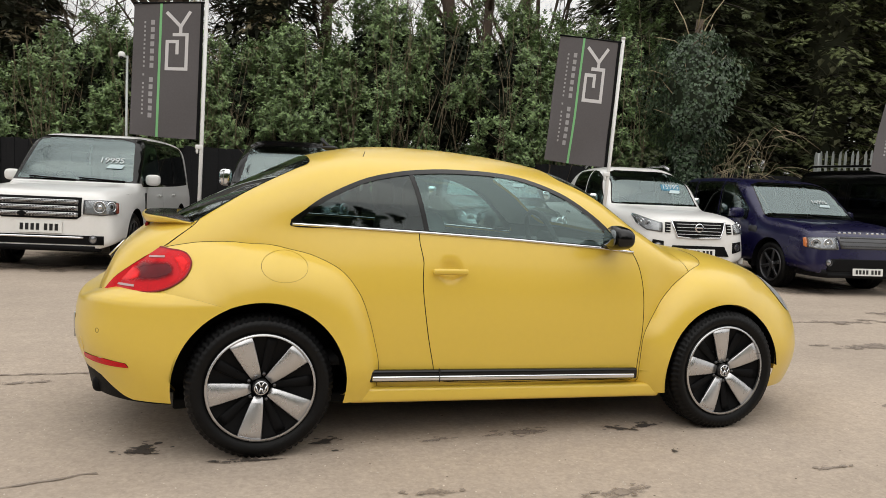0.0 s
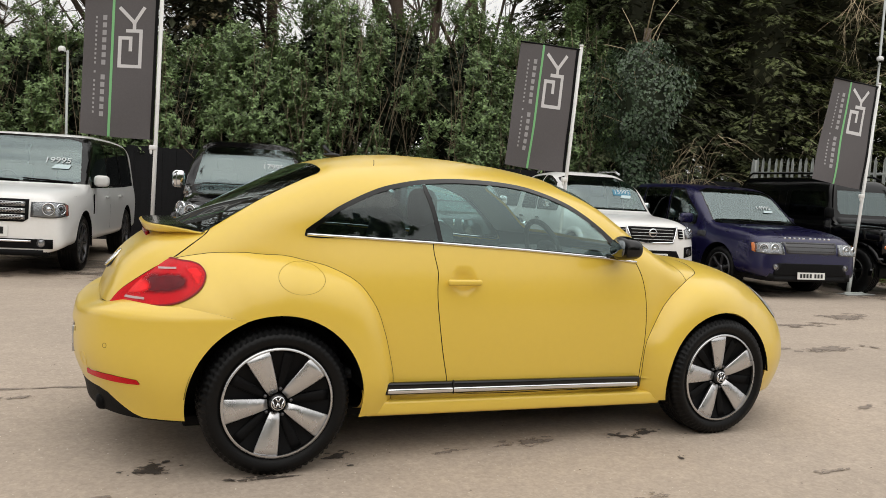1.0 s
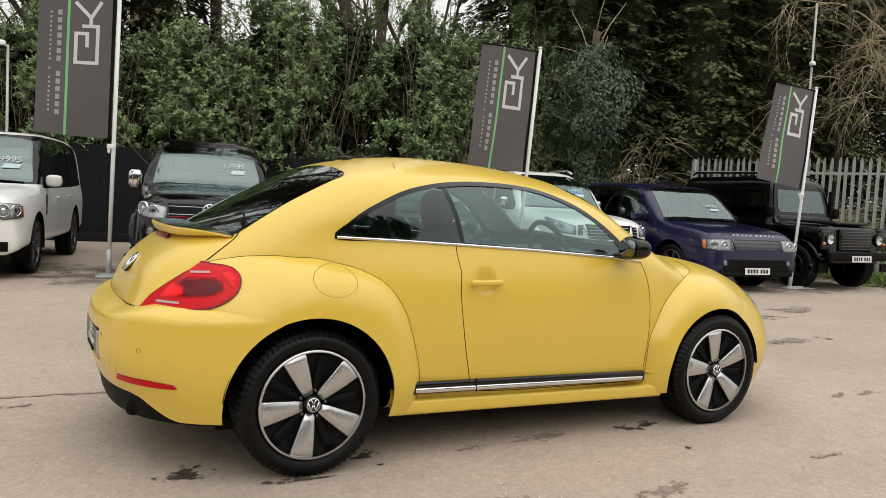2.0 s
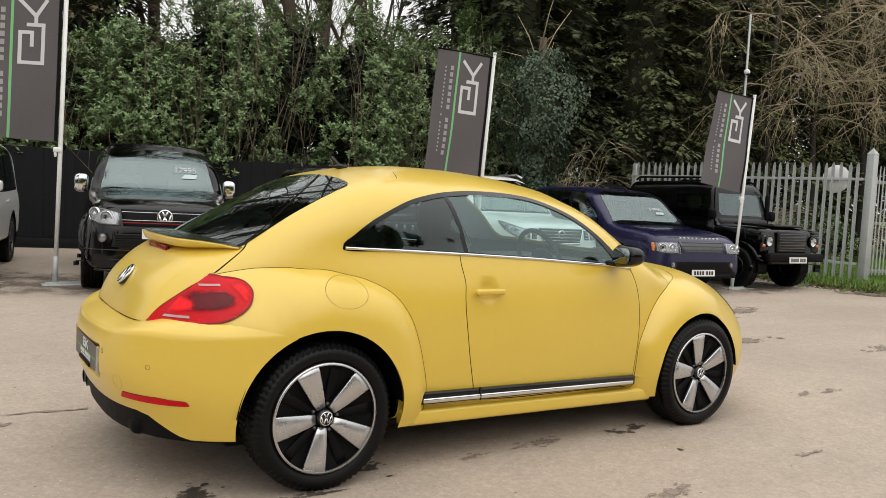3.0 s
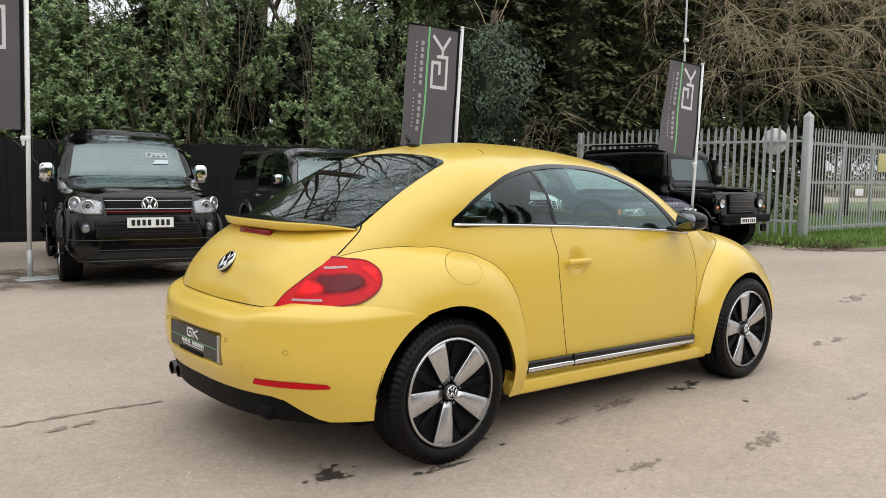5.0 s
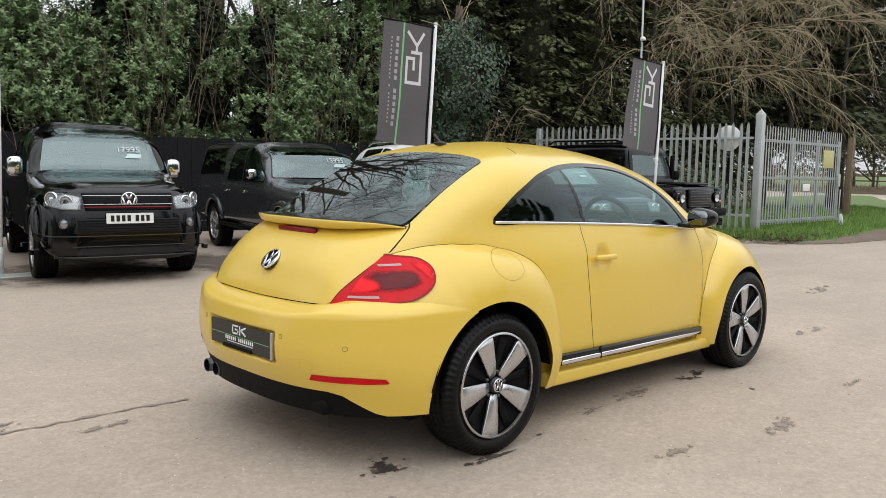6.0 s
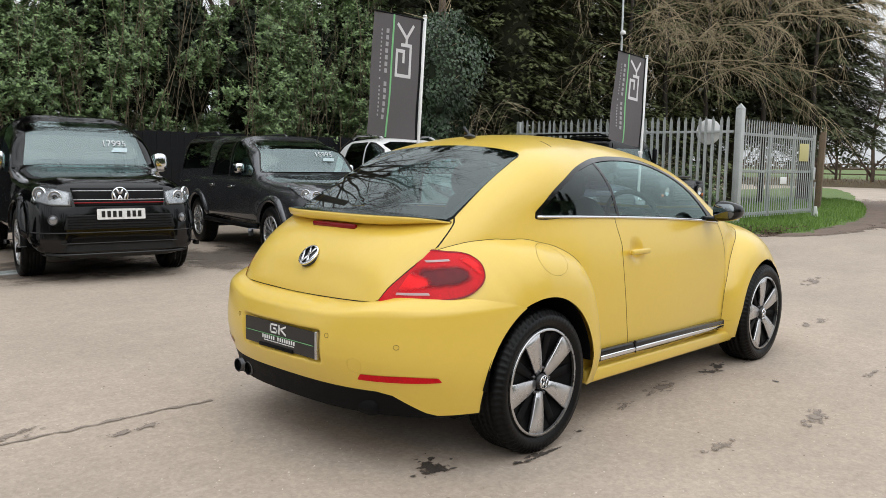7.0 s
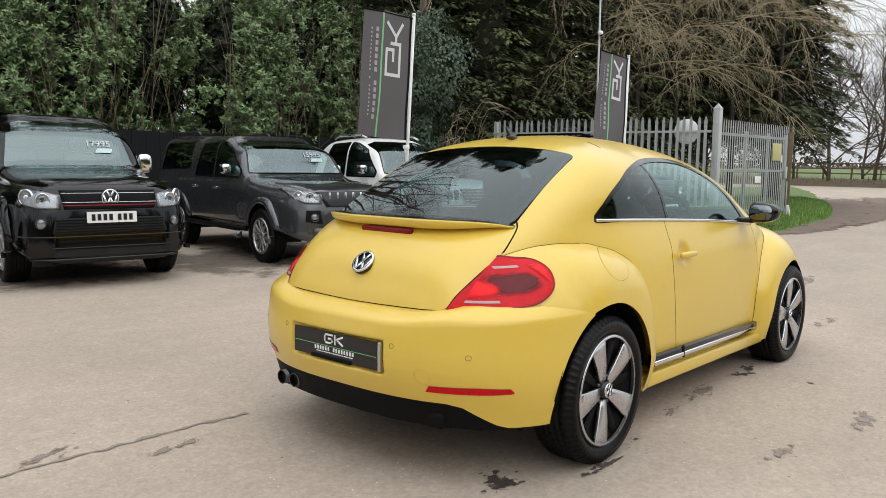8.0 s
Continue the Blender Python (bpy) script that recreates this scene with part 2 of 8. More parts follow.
def split(geo, g):
    """Cuts a mesh where the function g of its vertices is nought: the part with g < 0, and the rest."""
    V, F = np.asarray(geo[0], float), geo[1]
    d = g(V)
    verts, cuts, neg, pos = list(V), {}, [], []
    for f in F:
        s = [d[i] for i in f]
        if max(s) <= 0:
            neg.append(f)
        elif min(s) >= 0:
            pos.append(f)
        else:
            a, b = [], []
            for i, j in zip(f, (*f[1:], f[0])):
                (a if d[i] <= 0 else b).append(i)
                if (d[i] <= 0) != (d[j] <= 0):
                    key = (min(i, j), max(i, j))
                    if key not in cuts:
                        t = d[i] / (d[i] - d[j])
                        cuts[key] = len(verts)
                        verts.append(V[i] + (V[j] - V[i]) * t)
                    a.append(cuts[key])
                    b.append(cuts[key])
            if len(a) > 2:
                neg.append(tuple(a))
            if len(b) > 2:
                pos.append(tuple(b))
    verts = np.array(verts)
    return tidy(verts, neg), tidy(verts, pos)


def tidy(verts, faces):
    used = sorted({i for f in faces for i in f})
    at = {i: k for k, i in enumerate(used)}
    return (verts[used] if used else np.zeros((0, 3))), [tuple(at[i] for i in f) for f in faces]


def normals(geo):
    V, N = np.asarray(geo[0], float), np.zeros((len(geo[0]), 3))
    for f in geo[1]:
        n = np.cross(V[f[1]] - V[f[0]], V[f[2]] - V[f[0]])
        for i in f:
            N[i] += n
    return N / np.maximum(np.linalg.norm(N, axis=1), 1e-12)[:, None]


def moved(geo, d):
    """The mesh pushed out by d along its normals."""
    return np.asarray(geo[0], float) + normals(geo) * d, geo[1]


def halves(geo):
    """The two sides of a mesh, right and left."""
    a, b = split(geo, lambda V: V[:, 1])
    return [g for g in (a, b) if len(g[1])]


def mirrored(geo):
    V = np.array(geo[0], float)
    V[:, 1] *= -1
    return V, [tuple(reversed(f)) for f in geo[1]]


def skin(width, x0, x1, zc, nx, nt, nc, reach=2.8):
    """The surface of the solid |y| < width(x, z), found by rays from a spine along x at height zc."""
    rows = [(x0, -math.pi / 2 + math.pi / 2 * (i + 0.5) / nc) for i in range(nc)] + [(x0 + (x1 - x0) * i / nx, 0.0) for i in range(nx + 1)] + [(x1, math.pi / 2 * (i + 0.5) / nc) for i in range(nc)]
    O, D = [], []
    for x, a in rows:
        for k in range(nt):
            t = 2 * math.pi * k / nt
            O.append((x, 0, zc))
            D.append((math.sin(a), math.cos(a) * math.cos(t), math.cos(a) * math.sin(t)))
    O, D = np.array(O), np.array(D)
    lo, steps = np.zeros(len(O)), np.linspace(0, reach, 140)
    for s in steps:
        P = O + D * s
        lo = np.where(width(P[:, 0], P[:, 2]) > np.abs(P[:, 1]), s, lo)
    hi = lo + steps[1]
    for _ in range(22):
        mid = (lo + hi) / 2
        P = O + D * mid[:, None]
        ok = width(P[:, 0], P[:, 2]) > np.abs(P[:, 1])
        lo, hi = np.where(ok, mid, lo), np.where(ok, hi, mid)
    V = O + D * lo[:, None]
    n = len(rows)
    F = [(i * nt + k, i * nt + (k + 1) % nt, (i + 1) * nt + (k + 1) % nt, (i + 1) * nt + k) for i in range(n - 1) for k in range(nt)]
    F += [tuple(range(nt - 1, -1, -1)), tuple(range((n - 1) * nt, n * nt))]
    if (normals((V, F)) * (V - np.array((0, 0, zc))))[:, 1:].sum() < 0:
        F = [tuple(reversed(f)) for f in F]
    return V, F


def blob(c, size, p=2.6, nu=28, nv=18):
    """A rounded box-like lump."""
    V, F = [], []
    sg = lambda q, e: math.copysign(abs(q) ** e, q)
    for j in range(nv + 1):
        b = -math.pi / 2 + math.pi * j / nv
        for i in range(nu):
            a = 2 * math.pi * i / nu
            e = 2 / p
            V.append((c[0] + size[0] / 2 * sg(math.cos(b), e) * sg(math.cos(a), e), c[1] + size[1] / 2 * sg(math.cos(b), e) * sg(math.sin(a), e), c[2] + size[2] / 2 * sg(math.sin(b), e)))
    F = [(j * nu + i, j * nu + (i + 1) % nu, (j + 1) * nu + (i + 1) % nu, (j + 1) * nu + i) for j in range(nv) for i in range(nu)]
    return V, F


# ---- ground ----
def ground_height(x, y):
    """A level yard that falls a few centimetres here and there."""
    d = math.hypot(x - 14, y - 4)
    return 0.010 * noise.noise((x * 0.22, y * 0.22, 0)) * min(1.0, max(0.0, math.hypot(x, y) - 2.5) / 3) if d < 80 else 0.0


def steps(*spans):
    out = []
    for a, b, n in spans:
        out += [a + (b - a) * i / n for i in range(n)]
    return out + [spans[-1][1]]


def sheet(xs, ys, f):
    verts = [(x, y, f(x, y)) for y in ys for x in xs]
    nx = len(xs)
    faces = [(j * nx + i, j * nx + i + 1, (j + 1) * nx + i + 1, (j + 1) * nx + i) for j in range(len(ys) - 1) for i in range(nx - 1)]
    return verts, faces


def tarmac(name):
    m = material(name, (0.390, 0.320, 0.258), 0.85, var=0.12, scale=0.55, bump=0.0)
    n, l = m.node_tree.nodes, m.node_tree.links
    b = n["Principled BSDF"]
    old = b.inputs["Base Color"].links[0].from_socket
    co = n.new("ShaderNodeTexCoord")
    stones = n.new("ShaderNodeTexVoronoi")
    stones.inputs["Scale"].default_value = 75
    grit = n.new("ShaderNodeTexNoise")
    grit.inputs["Scale"].default_value, grit.inputs["Detail"].default_value, grit.inputs["Roughness"].default_value = 28, 8, 0.75
    streak = n.new("ShaderNodeTexNoise")
    streak.inputs["Scale"].default_value, streak.inputs["Detail"].default_value = 0.9, 5
    mp = n.new("ShaderNodeMapping")
    mp.inputs["Rotation"].default_value, mp.inputs["Scale"].default_value = (0, 0, radians(24)), (0.5, 1.3, 1)
    l.new(co.outputs["Object"], mp.inputs["Vector"])
    l.new(mp.outputs[0], streak.inputs["Vector"])
    for t in (stones, grit):
        l.new(co.outputs["Object"], t.inputs["Vector"])
    def ramp(src, lo, hi, a, c):
        r = n.new("ShaderNodeMapRange")
        r.inputs["From Min"].default_value, r.inputs["From Max"].default_value = lo, hi
        r.inputs["To Min"].default_value, r.inputs["To Max"].default_value = a, c
        l.new(src, r.inputs["Value"])
        return r.outputs[0]
    k1 = ramp(stones.outputs["Color"], 0.0, 1.0, 0.90, 1.10)
    k2 = ramp(grit.outputs["Fac"], 0.35, 0.65, 0.88, 1.12)
    k3 = ramp(streak.outputs["Fac"], 0.36, 0.64, 0.93, 1.05)
    last = old
    for k in (k1, k2, k3):
        v = n.new("ShaderNodeVectorMath")
        v.operation = "SCALE"
        l.new(last, v.inputs[0])
        l.new(k, v.inputs["Scale"])
        last = v.outputs[0]
    l.new(last, b.inputs["Base Color"])
    bp = n.new("ShaderNodeBump")
    bp.inputs["Strength"].default_value, bp.inputs["Distance"].default_value = 0.35, 0.005
    l.new(grit.outputs["Fac"], bp.inputs["Height"])
    l.new(bp.outputs["Normal"], b.inputs["Normal"])
    return m


ASPHALT = tarmac("dusty_tarmac")
GRASS = material("grass_green", (0.15, 0.26, 0.045), 0.75, var=0.35, scale=2.0, island=0.7)
TURF = material("turf", (0.095, 0.145, 0.034), 0.9, var=0.45, scale=1.6, bump=0.5, bscale=40)
FIELD = material("field_grass", (0.10, 0.145, 0.035), 0.9, var=0.25, scale=0.05)
BANK = material("dead_grass", (0.105, 0.080, 0.045), 0.9, var=0.5, scale=1.2, bump=0.5, bscale=20)
MUD = material("brown_mud", (0.155, 0.110, 0.082), 0.8, var=0.4, scale=1.5, bump=0.6, bscale=14)
STAIN = material("oil_stain", (0.055, 0.045, 0.038), 0.5, var=0.4, scale=12, bump=0.2, bscale=90)
DAMP = material("damp_tarmac", (0.235, 0.190, 0.156), 0.6, var=0.25, scale=9, bump=0.3, bscale=60)
LITTER = material("leaf_litter", (0.10, 0.062, 0.034), 0.9, var=0.5, scale=3, island=0.9)

xs = steps((-1500, -200, 8), (-200, -30, 12), (-30, -8, 22), (-8, 24, 96), (24, 80, 28), (80, 300, 10), (300, 1500, 8))
ys = steps((-1500, -200, 8), (-200, -30, 10), (-30, -6, 20), (-6, 14, 60), (14, 40, 13), (40, 300, 12), (300, 1500, 8))
ground = part("ground", sheet(xs, ys, ground_height), ASPHALT)
tagged(ground, "dusty pale brown tarmac of a sales yard", "ground", kind="structure")


def worn(m, grain=14.0, ragged=2.6, fade=0.25):
    """Lets a mark's material fade out raggedly towards its rim, by the mesh's own "rim" value."""
    n, l = m.node_tree.nodes, m.node_tree.links
    at, co, no, clear, mix = n.new("ShaderNodeAttribute"), n.new("ShaderNodeTexCoord"), n.new("ShaderNodeTexNoise"), n.new("ShaderNodeBsdfTransparent"), n.new("ShaderNodeMixShader")
    at.attribute_name = "rim"
    no.inputs["Scale"].default_value, no.inputs["Detail"].default_value, no.inputs["Roughness"].default_value = grain, 7, 0.68
    l.new(co.outputs["Object"], no.inputs["Vector"])
    wob, ramp = n.new("ShaderNodeMath"), n.new("ShaderNodeMapRange")
    wob.operation = "MULTIPLY_ADD"
    wob.inputs[1].default_value = -ragged
    l.new(no.outputs["Fac"], wob.inputs[0])
    l.new(at.outputs["Fac"], wob.inputs[2])
    ramp.interpolation_type = "SMOOTHSTEP"
    ramp.inputs["From Min"].default_value, ramp.inputs["From Max"].default_value = 0.6 - ragged / 2 - fade, 0.6 - ragged / 2 + fade
    ramp.inputs["To Min"].default_value, ramp.inputs["To Max"].default_value = 1.0, 0.0
    l.new(wob.outputs[0], ramp.inputs["Value"])
    l.new(ramp.outputs[0], mix.inputs[0])
    l.new(clear.outputs[0], mix.inputs[1])
    l.new(n["Principled BSDF"].outputs[0], mix.inputs[2])
    l.new(mix.outputs[0], n["Material Output"].inputs["Surface"])
    return m


STAIN, DAMP, MUD = worn(STAIN, 22), worn(DAMP, 16), worn(MUD, 2.2)


def rimmed(ob, values):
    at = ob.data.attributes.new("rim", "FLOAT", "POINT")
    at.data.foreach_set("value", [float(v) for v in values])
    ob.visible_shadow = False
    return ob


def blot(cx, cy, rx, ry, z, rot=0, lobes=26, rough=0.45, seed=0):
    """A flat patch with a ragged edge."""
    rnd = random.Random(seed)
    c, s = math.cos(rot), math.sin(rot)
    ph = [rnd.uniform(0, 6.28) for _ in range(5)]
    V = [(cx, cy, z)]
    for i in range(lobes):
        a = 2 * math.pi * i / lobes
        k = 1 + rough * (0.35 * math.sin(2 * a + ph[0]) + 0.3 * math.sin(3 * a + ph[1]) + 0.25 * math.sin(5 * a + ph[2]) + 0.2 * math.sin(9 * a + ph[3])) + rnd.uniform(-0.12, 0.12)
        x, y = rx * k * math.cos(a), ry * k * math.sin(a)
        V.append((cx + x * c - y * s, cy + x * s + y * c, z))
    return V, [(0, i + 1, (i + 1) % lobes + 1) for i in range(lobes)]


def stain(cx, cy, rx, ry, rot=0, mat=None, seed=0, bits=7):
    rnd = random.Random(seed * 7 + 3)
    z = 0.004 + ground_height(cx, cy)
    geos = [blot(cx, cy, rx * 1.15, ry * 1.2, z, rot, 26, 0.5, seed)]
    for i in range(bits):
        a, d = rnd.uniform(0, 6.28), rnd.uniform(0.9, 1.7)
        k = rnd.uniform(0.10, 0.34)
        geos.append(blot(cx + rx * d * math.cos(a), cy + ry * d * math.sin(a), rx * k, max(ry, rx * 0.5) * k, z + 0.0006 * (i + 1), rot, 11, 0.5, seed + i + 1))
    ob = rimmed(part("stain", join(*geos), mat or STAIN, smooth=False), [r for g in geos for r in [0.0] + [1.0] * (len(g[0]) - 1)])
    return tagged(ob, "dark oily stain on the tarmac" if mat is None else "damp mark on the tarmac", "stain", kind="structure")


NEAR_MARKS = ((-1.78, -0.66, 0.085, 0.065, 0.2, 1), (-0.93, -0.7, 0.075, 0.04, 0.3, 1), (-0.91, -0.84, 0.03, 0.012, 0, 1), (0.12, -0.745, 0.11, 0.05, 0, 0), (0.68, -0.79, 0.085, 0.035, -0.5, 1), (0.84, -0.765, 0.1, 0.035, 0.4, 1), (0.76, -1.18, 0.03, 0.018, 0.7, 1), (1.22, -0.85, 0.09, 0.022, 0.1, 1), (-0.39, -0.78, 0.07, 0.022, 0.2, 0), (0.2, -1.6, 0.13, 0.05, 0.3, 0), (-1.29, -0.9, 0.13, 0.02, 0, 1))
FAR_MARKS = ((1.39, -1.55, 0.08, 0.02, 0.2, 0), (-2.4, 0.7, 0.06, 0.03, 0.3, 0), (-2.54, 0.69, 0.07, 0.03, 0.3, 0), (3.06, -0.7, 0.101, 0.039, 0.1, 0), (2.75, -0.68, 0.094, 0.035, 0.1, 0), (-2.93, 1.02, 0.1, 0.04, 0.4, 0), (-0.6, -1.42, 0.09, 0.035, 0.2, 0), (-0.05, -0.765, 0.06, 0.02, 0, 0), (4.4, 1.0, 0.39, 0.094, 0.1, 0), (5.6, 0.2, 0.273, 0.062, 0.3, 0), (5.2, 2.2, 0.468, 0.078, -0.1, 0), (6.6, 2.6, 0.39, 0.172, 0.0, 0))
for i, (x, y, rx, ry, rot, dark) in enumerate(NEAR_MARKS + FAR_MARKS):
    stain(x, y, rx, ry, rot, None if dark else DAMP, i)


# damp ground and the parked vehicles' shade, painted together as dark patches
DAMP_SHADE = worn(material("damp_shaded_tarmac", (0.150, 0.122, 0.100), 0.45, var=0.3, scale=3, bump=0.3, bscale=60), 2.6, 2.2, 0.45)
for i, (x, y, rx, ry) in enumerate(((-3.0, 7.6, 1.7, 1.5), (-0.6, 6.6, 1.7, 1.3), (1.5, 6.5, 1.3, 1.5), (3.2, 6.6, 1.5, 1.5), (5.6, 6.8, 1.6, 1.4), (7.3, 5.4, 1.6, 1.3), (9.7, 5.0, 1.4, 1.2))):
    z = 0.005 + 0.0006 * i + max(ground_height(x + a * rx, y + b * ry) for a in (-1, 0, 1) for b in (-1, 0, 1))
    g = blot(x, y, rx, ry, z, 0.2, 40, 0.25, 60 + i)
    tagged(rimmed(part("damp_patch", g, DAMP_SHADE, smooth=False), [0.0] + [1.0] * 40), "dark patch of damp and painted shade on the tarmac under a parked vehicle", "damp patch", kind="structure")


def crack(points, w, seed):
    """A narrow dark joint in the tarmac."""
    rnd = random.Random(seed)
    V, pts = [], []
    for (x0, y0), (x1, y1) in zip(points, points[1:]):
        k = max(3, int(math.hypot(x1 - x0, y1 - y0) / 0.06))
        pts += [(x0 + (x1 - x0) * i / k, y0 + (y1 - y0) * i / k) for i in range(k)]
    pts.append(points[-1])
    for i, (x, y) in enumerate(pts):
        a, b = pts[max(0, i - 1)], pts[min(len(pts) - 1, i + 1)]
        d = Vector((b[0] - a[0], b[1] - a[1])).normalized()
        o, h = rnd.uniform(-0.012, 0.012), w * rnd.uniform(0.25, 1.0)
        for q in (-h * 2.2, 0.0, h * 2.2):
            px, py = x - d.y * (q + o), y + d.x * (q + o)
            V.append((px, py, 0.0045 + ground_height(px, py)))
    ob = rimmed(part("crack", (V, [(3 * i + c, 3 * i + c + 1, 3 * i + c + 4, 3 * i + c + 3) for i in range(len(pts) - 1) for c in (0, 1)]), DAMP, smooth=False), [1.0, 0.05, 1.0] * len(pts))
    tagged(ob, "thin dark crack in the tarmac", "crack", kind="structure")


crack([(-1.95, 0.86), (-2.3, 0.90), (-2.7, 0.90), (-3.2, 0.92), (-4.2, 1.05)], 0.014, 1)
crack([(-1.95, -0.92), (-2.4, -1.05), (-2.75, -1.2)], 0.009, 2)


# loose grit and crumbs of dead leaf on the tarmac
def grit(name, count, lo, hi, flat, mat, label, seed):
    rnd = random.Random(seed)
    V, F = [], []
    for _ in range(count):
        x, y = rnd.gauss(-1.6, 2.6), rnd.gauss(-0.6, 2.0)
        r, a = rnd.uniform(lo, hi), rnd.uniform(0, 6.28)
        z, k = ground_height(x, y), len(V)
        V += [(x + r * math.cos(a + 1.57 * i) * (1.0 if i % 2 else rnd.uniform(0.5, 0.9)), y + r * math.sin(a + 1.57 * i) * (1.0 if i % 2 else 0.7), z) for i in range(4)] + [(x + rnd.uniform(-0.3, 0.3) * r, y + rnd.uniform(-0.3, 0.3) * r, z + r * flat)]
        F += [(k + i, k + (i + 1) % 4, k + 4) for i in range(4)]
    tagged(part(name, (V, F), mat, smooth=False), label, "grit", kind="stuff")


GRIT = material("pale_grit", (0.52, 0.46, 0.39), 0.9, var=0.3, scale=3, island=0.6)
CRUMB = material("dark_crumbs", (0.12, 0.090, 0.065), 0.9, var=0.4, scale=3, island=0.6)
grit("grit", 2600, 0.002, 0.0065, 0.7, GRIT, "small pale stones scattered on the tarmac", 71)
grit("leaf_crumbs", 380, 0.002, 0.008, 0.25, CRUMB, "dark crumbs of dead leaf on the tarmac", 72)


# ---- verge, mud, lane and the field beyond the gate ----
def patch(name, outline, z, mat, label, category, kind="structure", n=8):
    P = loop(outline, n)
    c = P.mean(0)
    rings_, V, F = 10, [], []
    rnd = random.Random(len(outline))
    jig = [rnd.uniform(-0.03, 0.03) for _ in P]
    for j in range(rings_ + 1):
        t = j / rings_
        for p, e in zip(P, jig):
            q = c + (p - c) * t * (1 + e * t)
            edge = min(1.0, (1 - t) * 4)
            V.append((q[0], q[1], 0.004 + z * edge ** 0.6 + 0.02 * noise.noise((q[0] * 0.8, q[1] * 0.8, 3)) * edge * (1 if z > 0.02 else 0.1)))
    k = len(P)
    F = [(j * k + i, j * k + (i + 1) % k, (j + 1) * k + (i + 1) % k, (j + 1) * k + i) for j in range(rings_) for i in range(k)]
    return tagged(part(name, (V, F), mat), label, category, kind=kind)


VERGE = [(11.3, 4.6), (11.6, 3.3), (12.3, 2.75), (14.3, 2.85), (17, 3.05), (20, 3.6), (26, 5.2), (34, 7.8), (44, 11.0), (54, 15.5), (40, 17), (26, 13), (16, 10.0), (12.3, 9.4), (11.9, 7)]
patch("verge", VERGE, 0.15, TURF, "mossy grass verge along the steel fence", "verge")
def mud_strip(line, label):
    """A band of mud along points of (x, y, half width), worn away at its edges."""
    fine = np.array([[float(curve([(i, p[k]) for i, p in enumerate(line)])(t)) for k in range(3)] for t in np.linspace(0, len(line) - 1, 90)])
    V, rim = [], []
    for i, (x, y, w) in enumerate(fine):
        d = Vector(fine[min(i + 1, 89)][:2] - fine[max(i - 1, 0)][:2]).normalized()
        end = max(0.0, 1 - min(i, 89 - i) / 12)
        for q in np.linspace(-1, 1, 9):
            px, py = x - d.y * w * q, y + d.x * w * q
            V.append((px, py, 0.006 + ground_height(px, py) + 0.03 * (1 - q * q) * (0.5 + noise.noise((px * 1.1, py * 1.1, 5)))))
            rim.append(min(1.0, max(abs(q) ** 1.5, end)))
    ob = rimmed(part("mud", (V, [(9 * i + c, 9 * i + c + 1, 9 * i + c + 10, 9 * i + c + 9) for i in range(89) for c in range(8)]), MUD), rim)
    tagged(ob, label, "mud", kind="structure")


mud_strip([(10.6, 3.9, 0.25), (11.5, 3.05, 0.35), (12.8, 2.6, 0.45), (14.8, 2.6, 0.6), (18, 3.0, 0.9), (22, 3.6, 1.2), (28, 5.0, 1.4), (36, 7.6, 1.3)], "brown rutted mud along the edge of the grass")
mud_strip([(15.0, 2.2, 0.3), (18.5, 2.4, 0.5), (23, 3.0, 0.7), (30, 4.4, 0.8), (38, 6.4, 0.8)], "thin brown mud smeared over the tarmac")
patch("bank", [(58, -60), (59, -20), (60, 13), (62, 40), (66, 90), (78, 90), (74, 13), (72, -60)], 0.5, BANK, "low rough brown bank beyond the lane", "bank")
field = part("field", sheet(steps((66, 120, 6), (120, 1400, 12)), steps((-500, 500, 20)), lambda x, y: 0.35 + 0.006 * (x - 66) * (1 if x < 200 else 0.6)), FIELD)
tagged(field, "green pasture beyond the lane", "field", kind="structure")


def blades(name, where, count, h0, h1, mat, label, seed):
    rnd = random.Random(seed)
    V, F = [], []
    for _ in range(count):
        x, y, z = where(rnd)
        a, h, w = rnd.uniform(0, 6.28), rnd.uniform(h0, h1), rnd.uniform(0.006, 0.012)
        lx, ly = rnd.uniform(-0.5, 0.5) * h, rnd.uniform(-0.5, 0.5) * h
        k = len(V)
        V += [(x - w * math.cos(a), y - w * math.sin(a), z), (x + w * math.cos(a), y + w * math.sin(a), z), (x + lx, y + ly, z + h)]
        F.append((k, k + 1, k + 2))
    return tagged(part(name, (V, F), mat, smooth=False), label, "grass", kind="stuff")


verge_poly = loop(VERGE, 4)
rv = np.random.RandomState(5)
cand = np.column_stack((11.5 + 18 * rv.rand(60000) ** 1.2, rv.uniform(2.7, 8.5, 60000)))
dist = distance(cand, verge_poly)
ok = np.nonzero(dist < -0.05)[0][:26000]
spots = iter([(cand[i, 0], cand[i, 1], 0.13 * min(1.0, -dist[i] * 1.2) ** 0.6) for i in ok])
blades("grass", lambda rnd: next(spots), len(ok), 0.05, 0.14, GRASS, "short green grass on the verge", 5)


# ---- boundary: dark board fence, steel palisade and gate ----
TAR_WOOD = material("black_stained_wood", (0.0065, 0.0068, 0.008), 0.75, var=0.5, scale=2.5, bump=0.4, bscale=60, spec=0.25)
GALV = material("galvanised_steel", (0.43, 0.455, 0.445), 0.5, metal=0.2, var=0.2, scale=3, bump=0.05)
OAK = material("weathered_wood", (0.16, 0.115, 0.075), 0.85, var=0.35, scale=5, bump=0.4, bscale=50)
POLE_WHITE = material("white_pole", (0.72, 0.72, 0.71), 0.35, var=0.06)
CLOTH = material("flag_cloth", (0.100, 0.092, 0.096), 0.85, var=0.10, scale=3, bump=0.1, bscale=500)
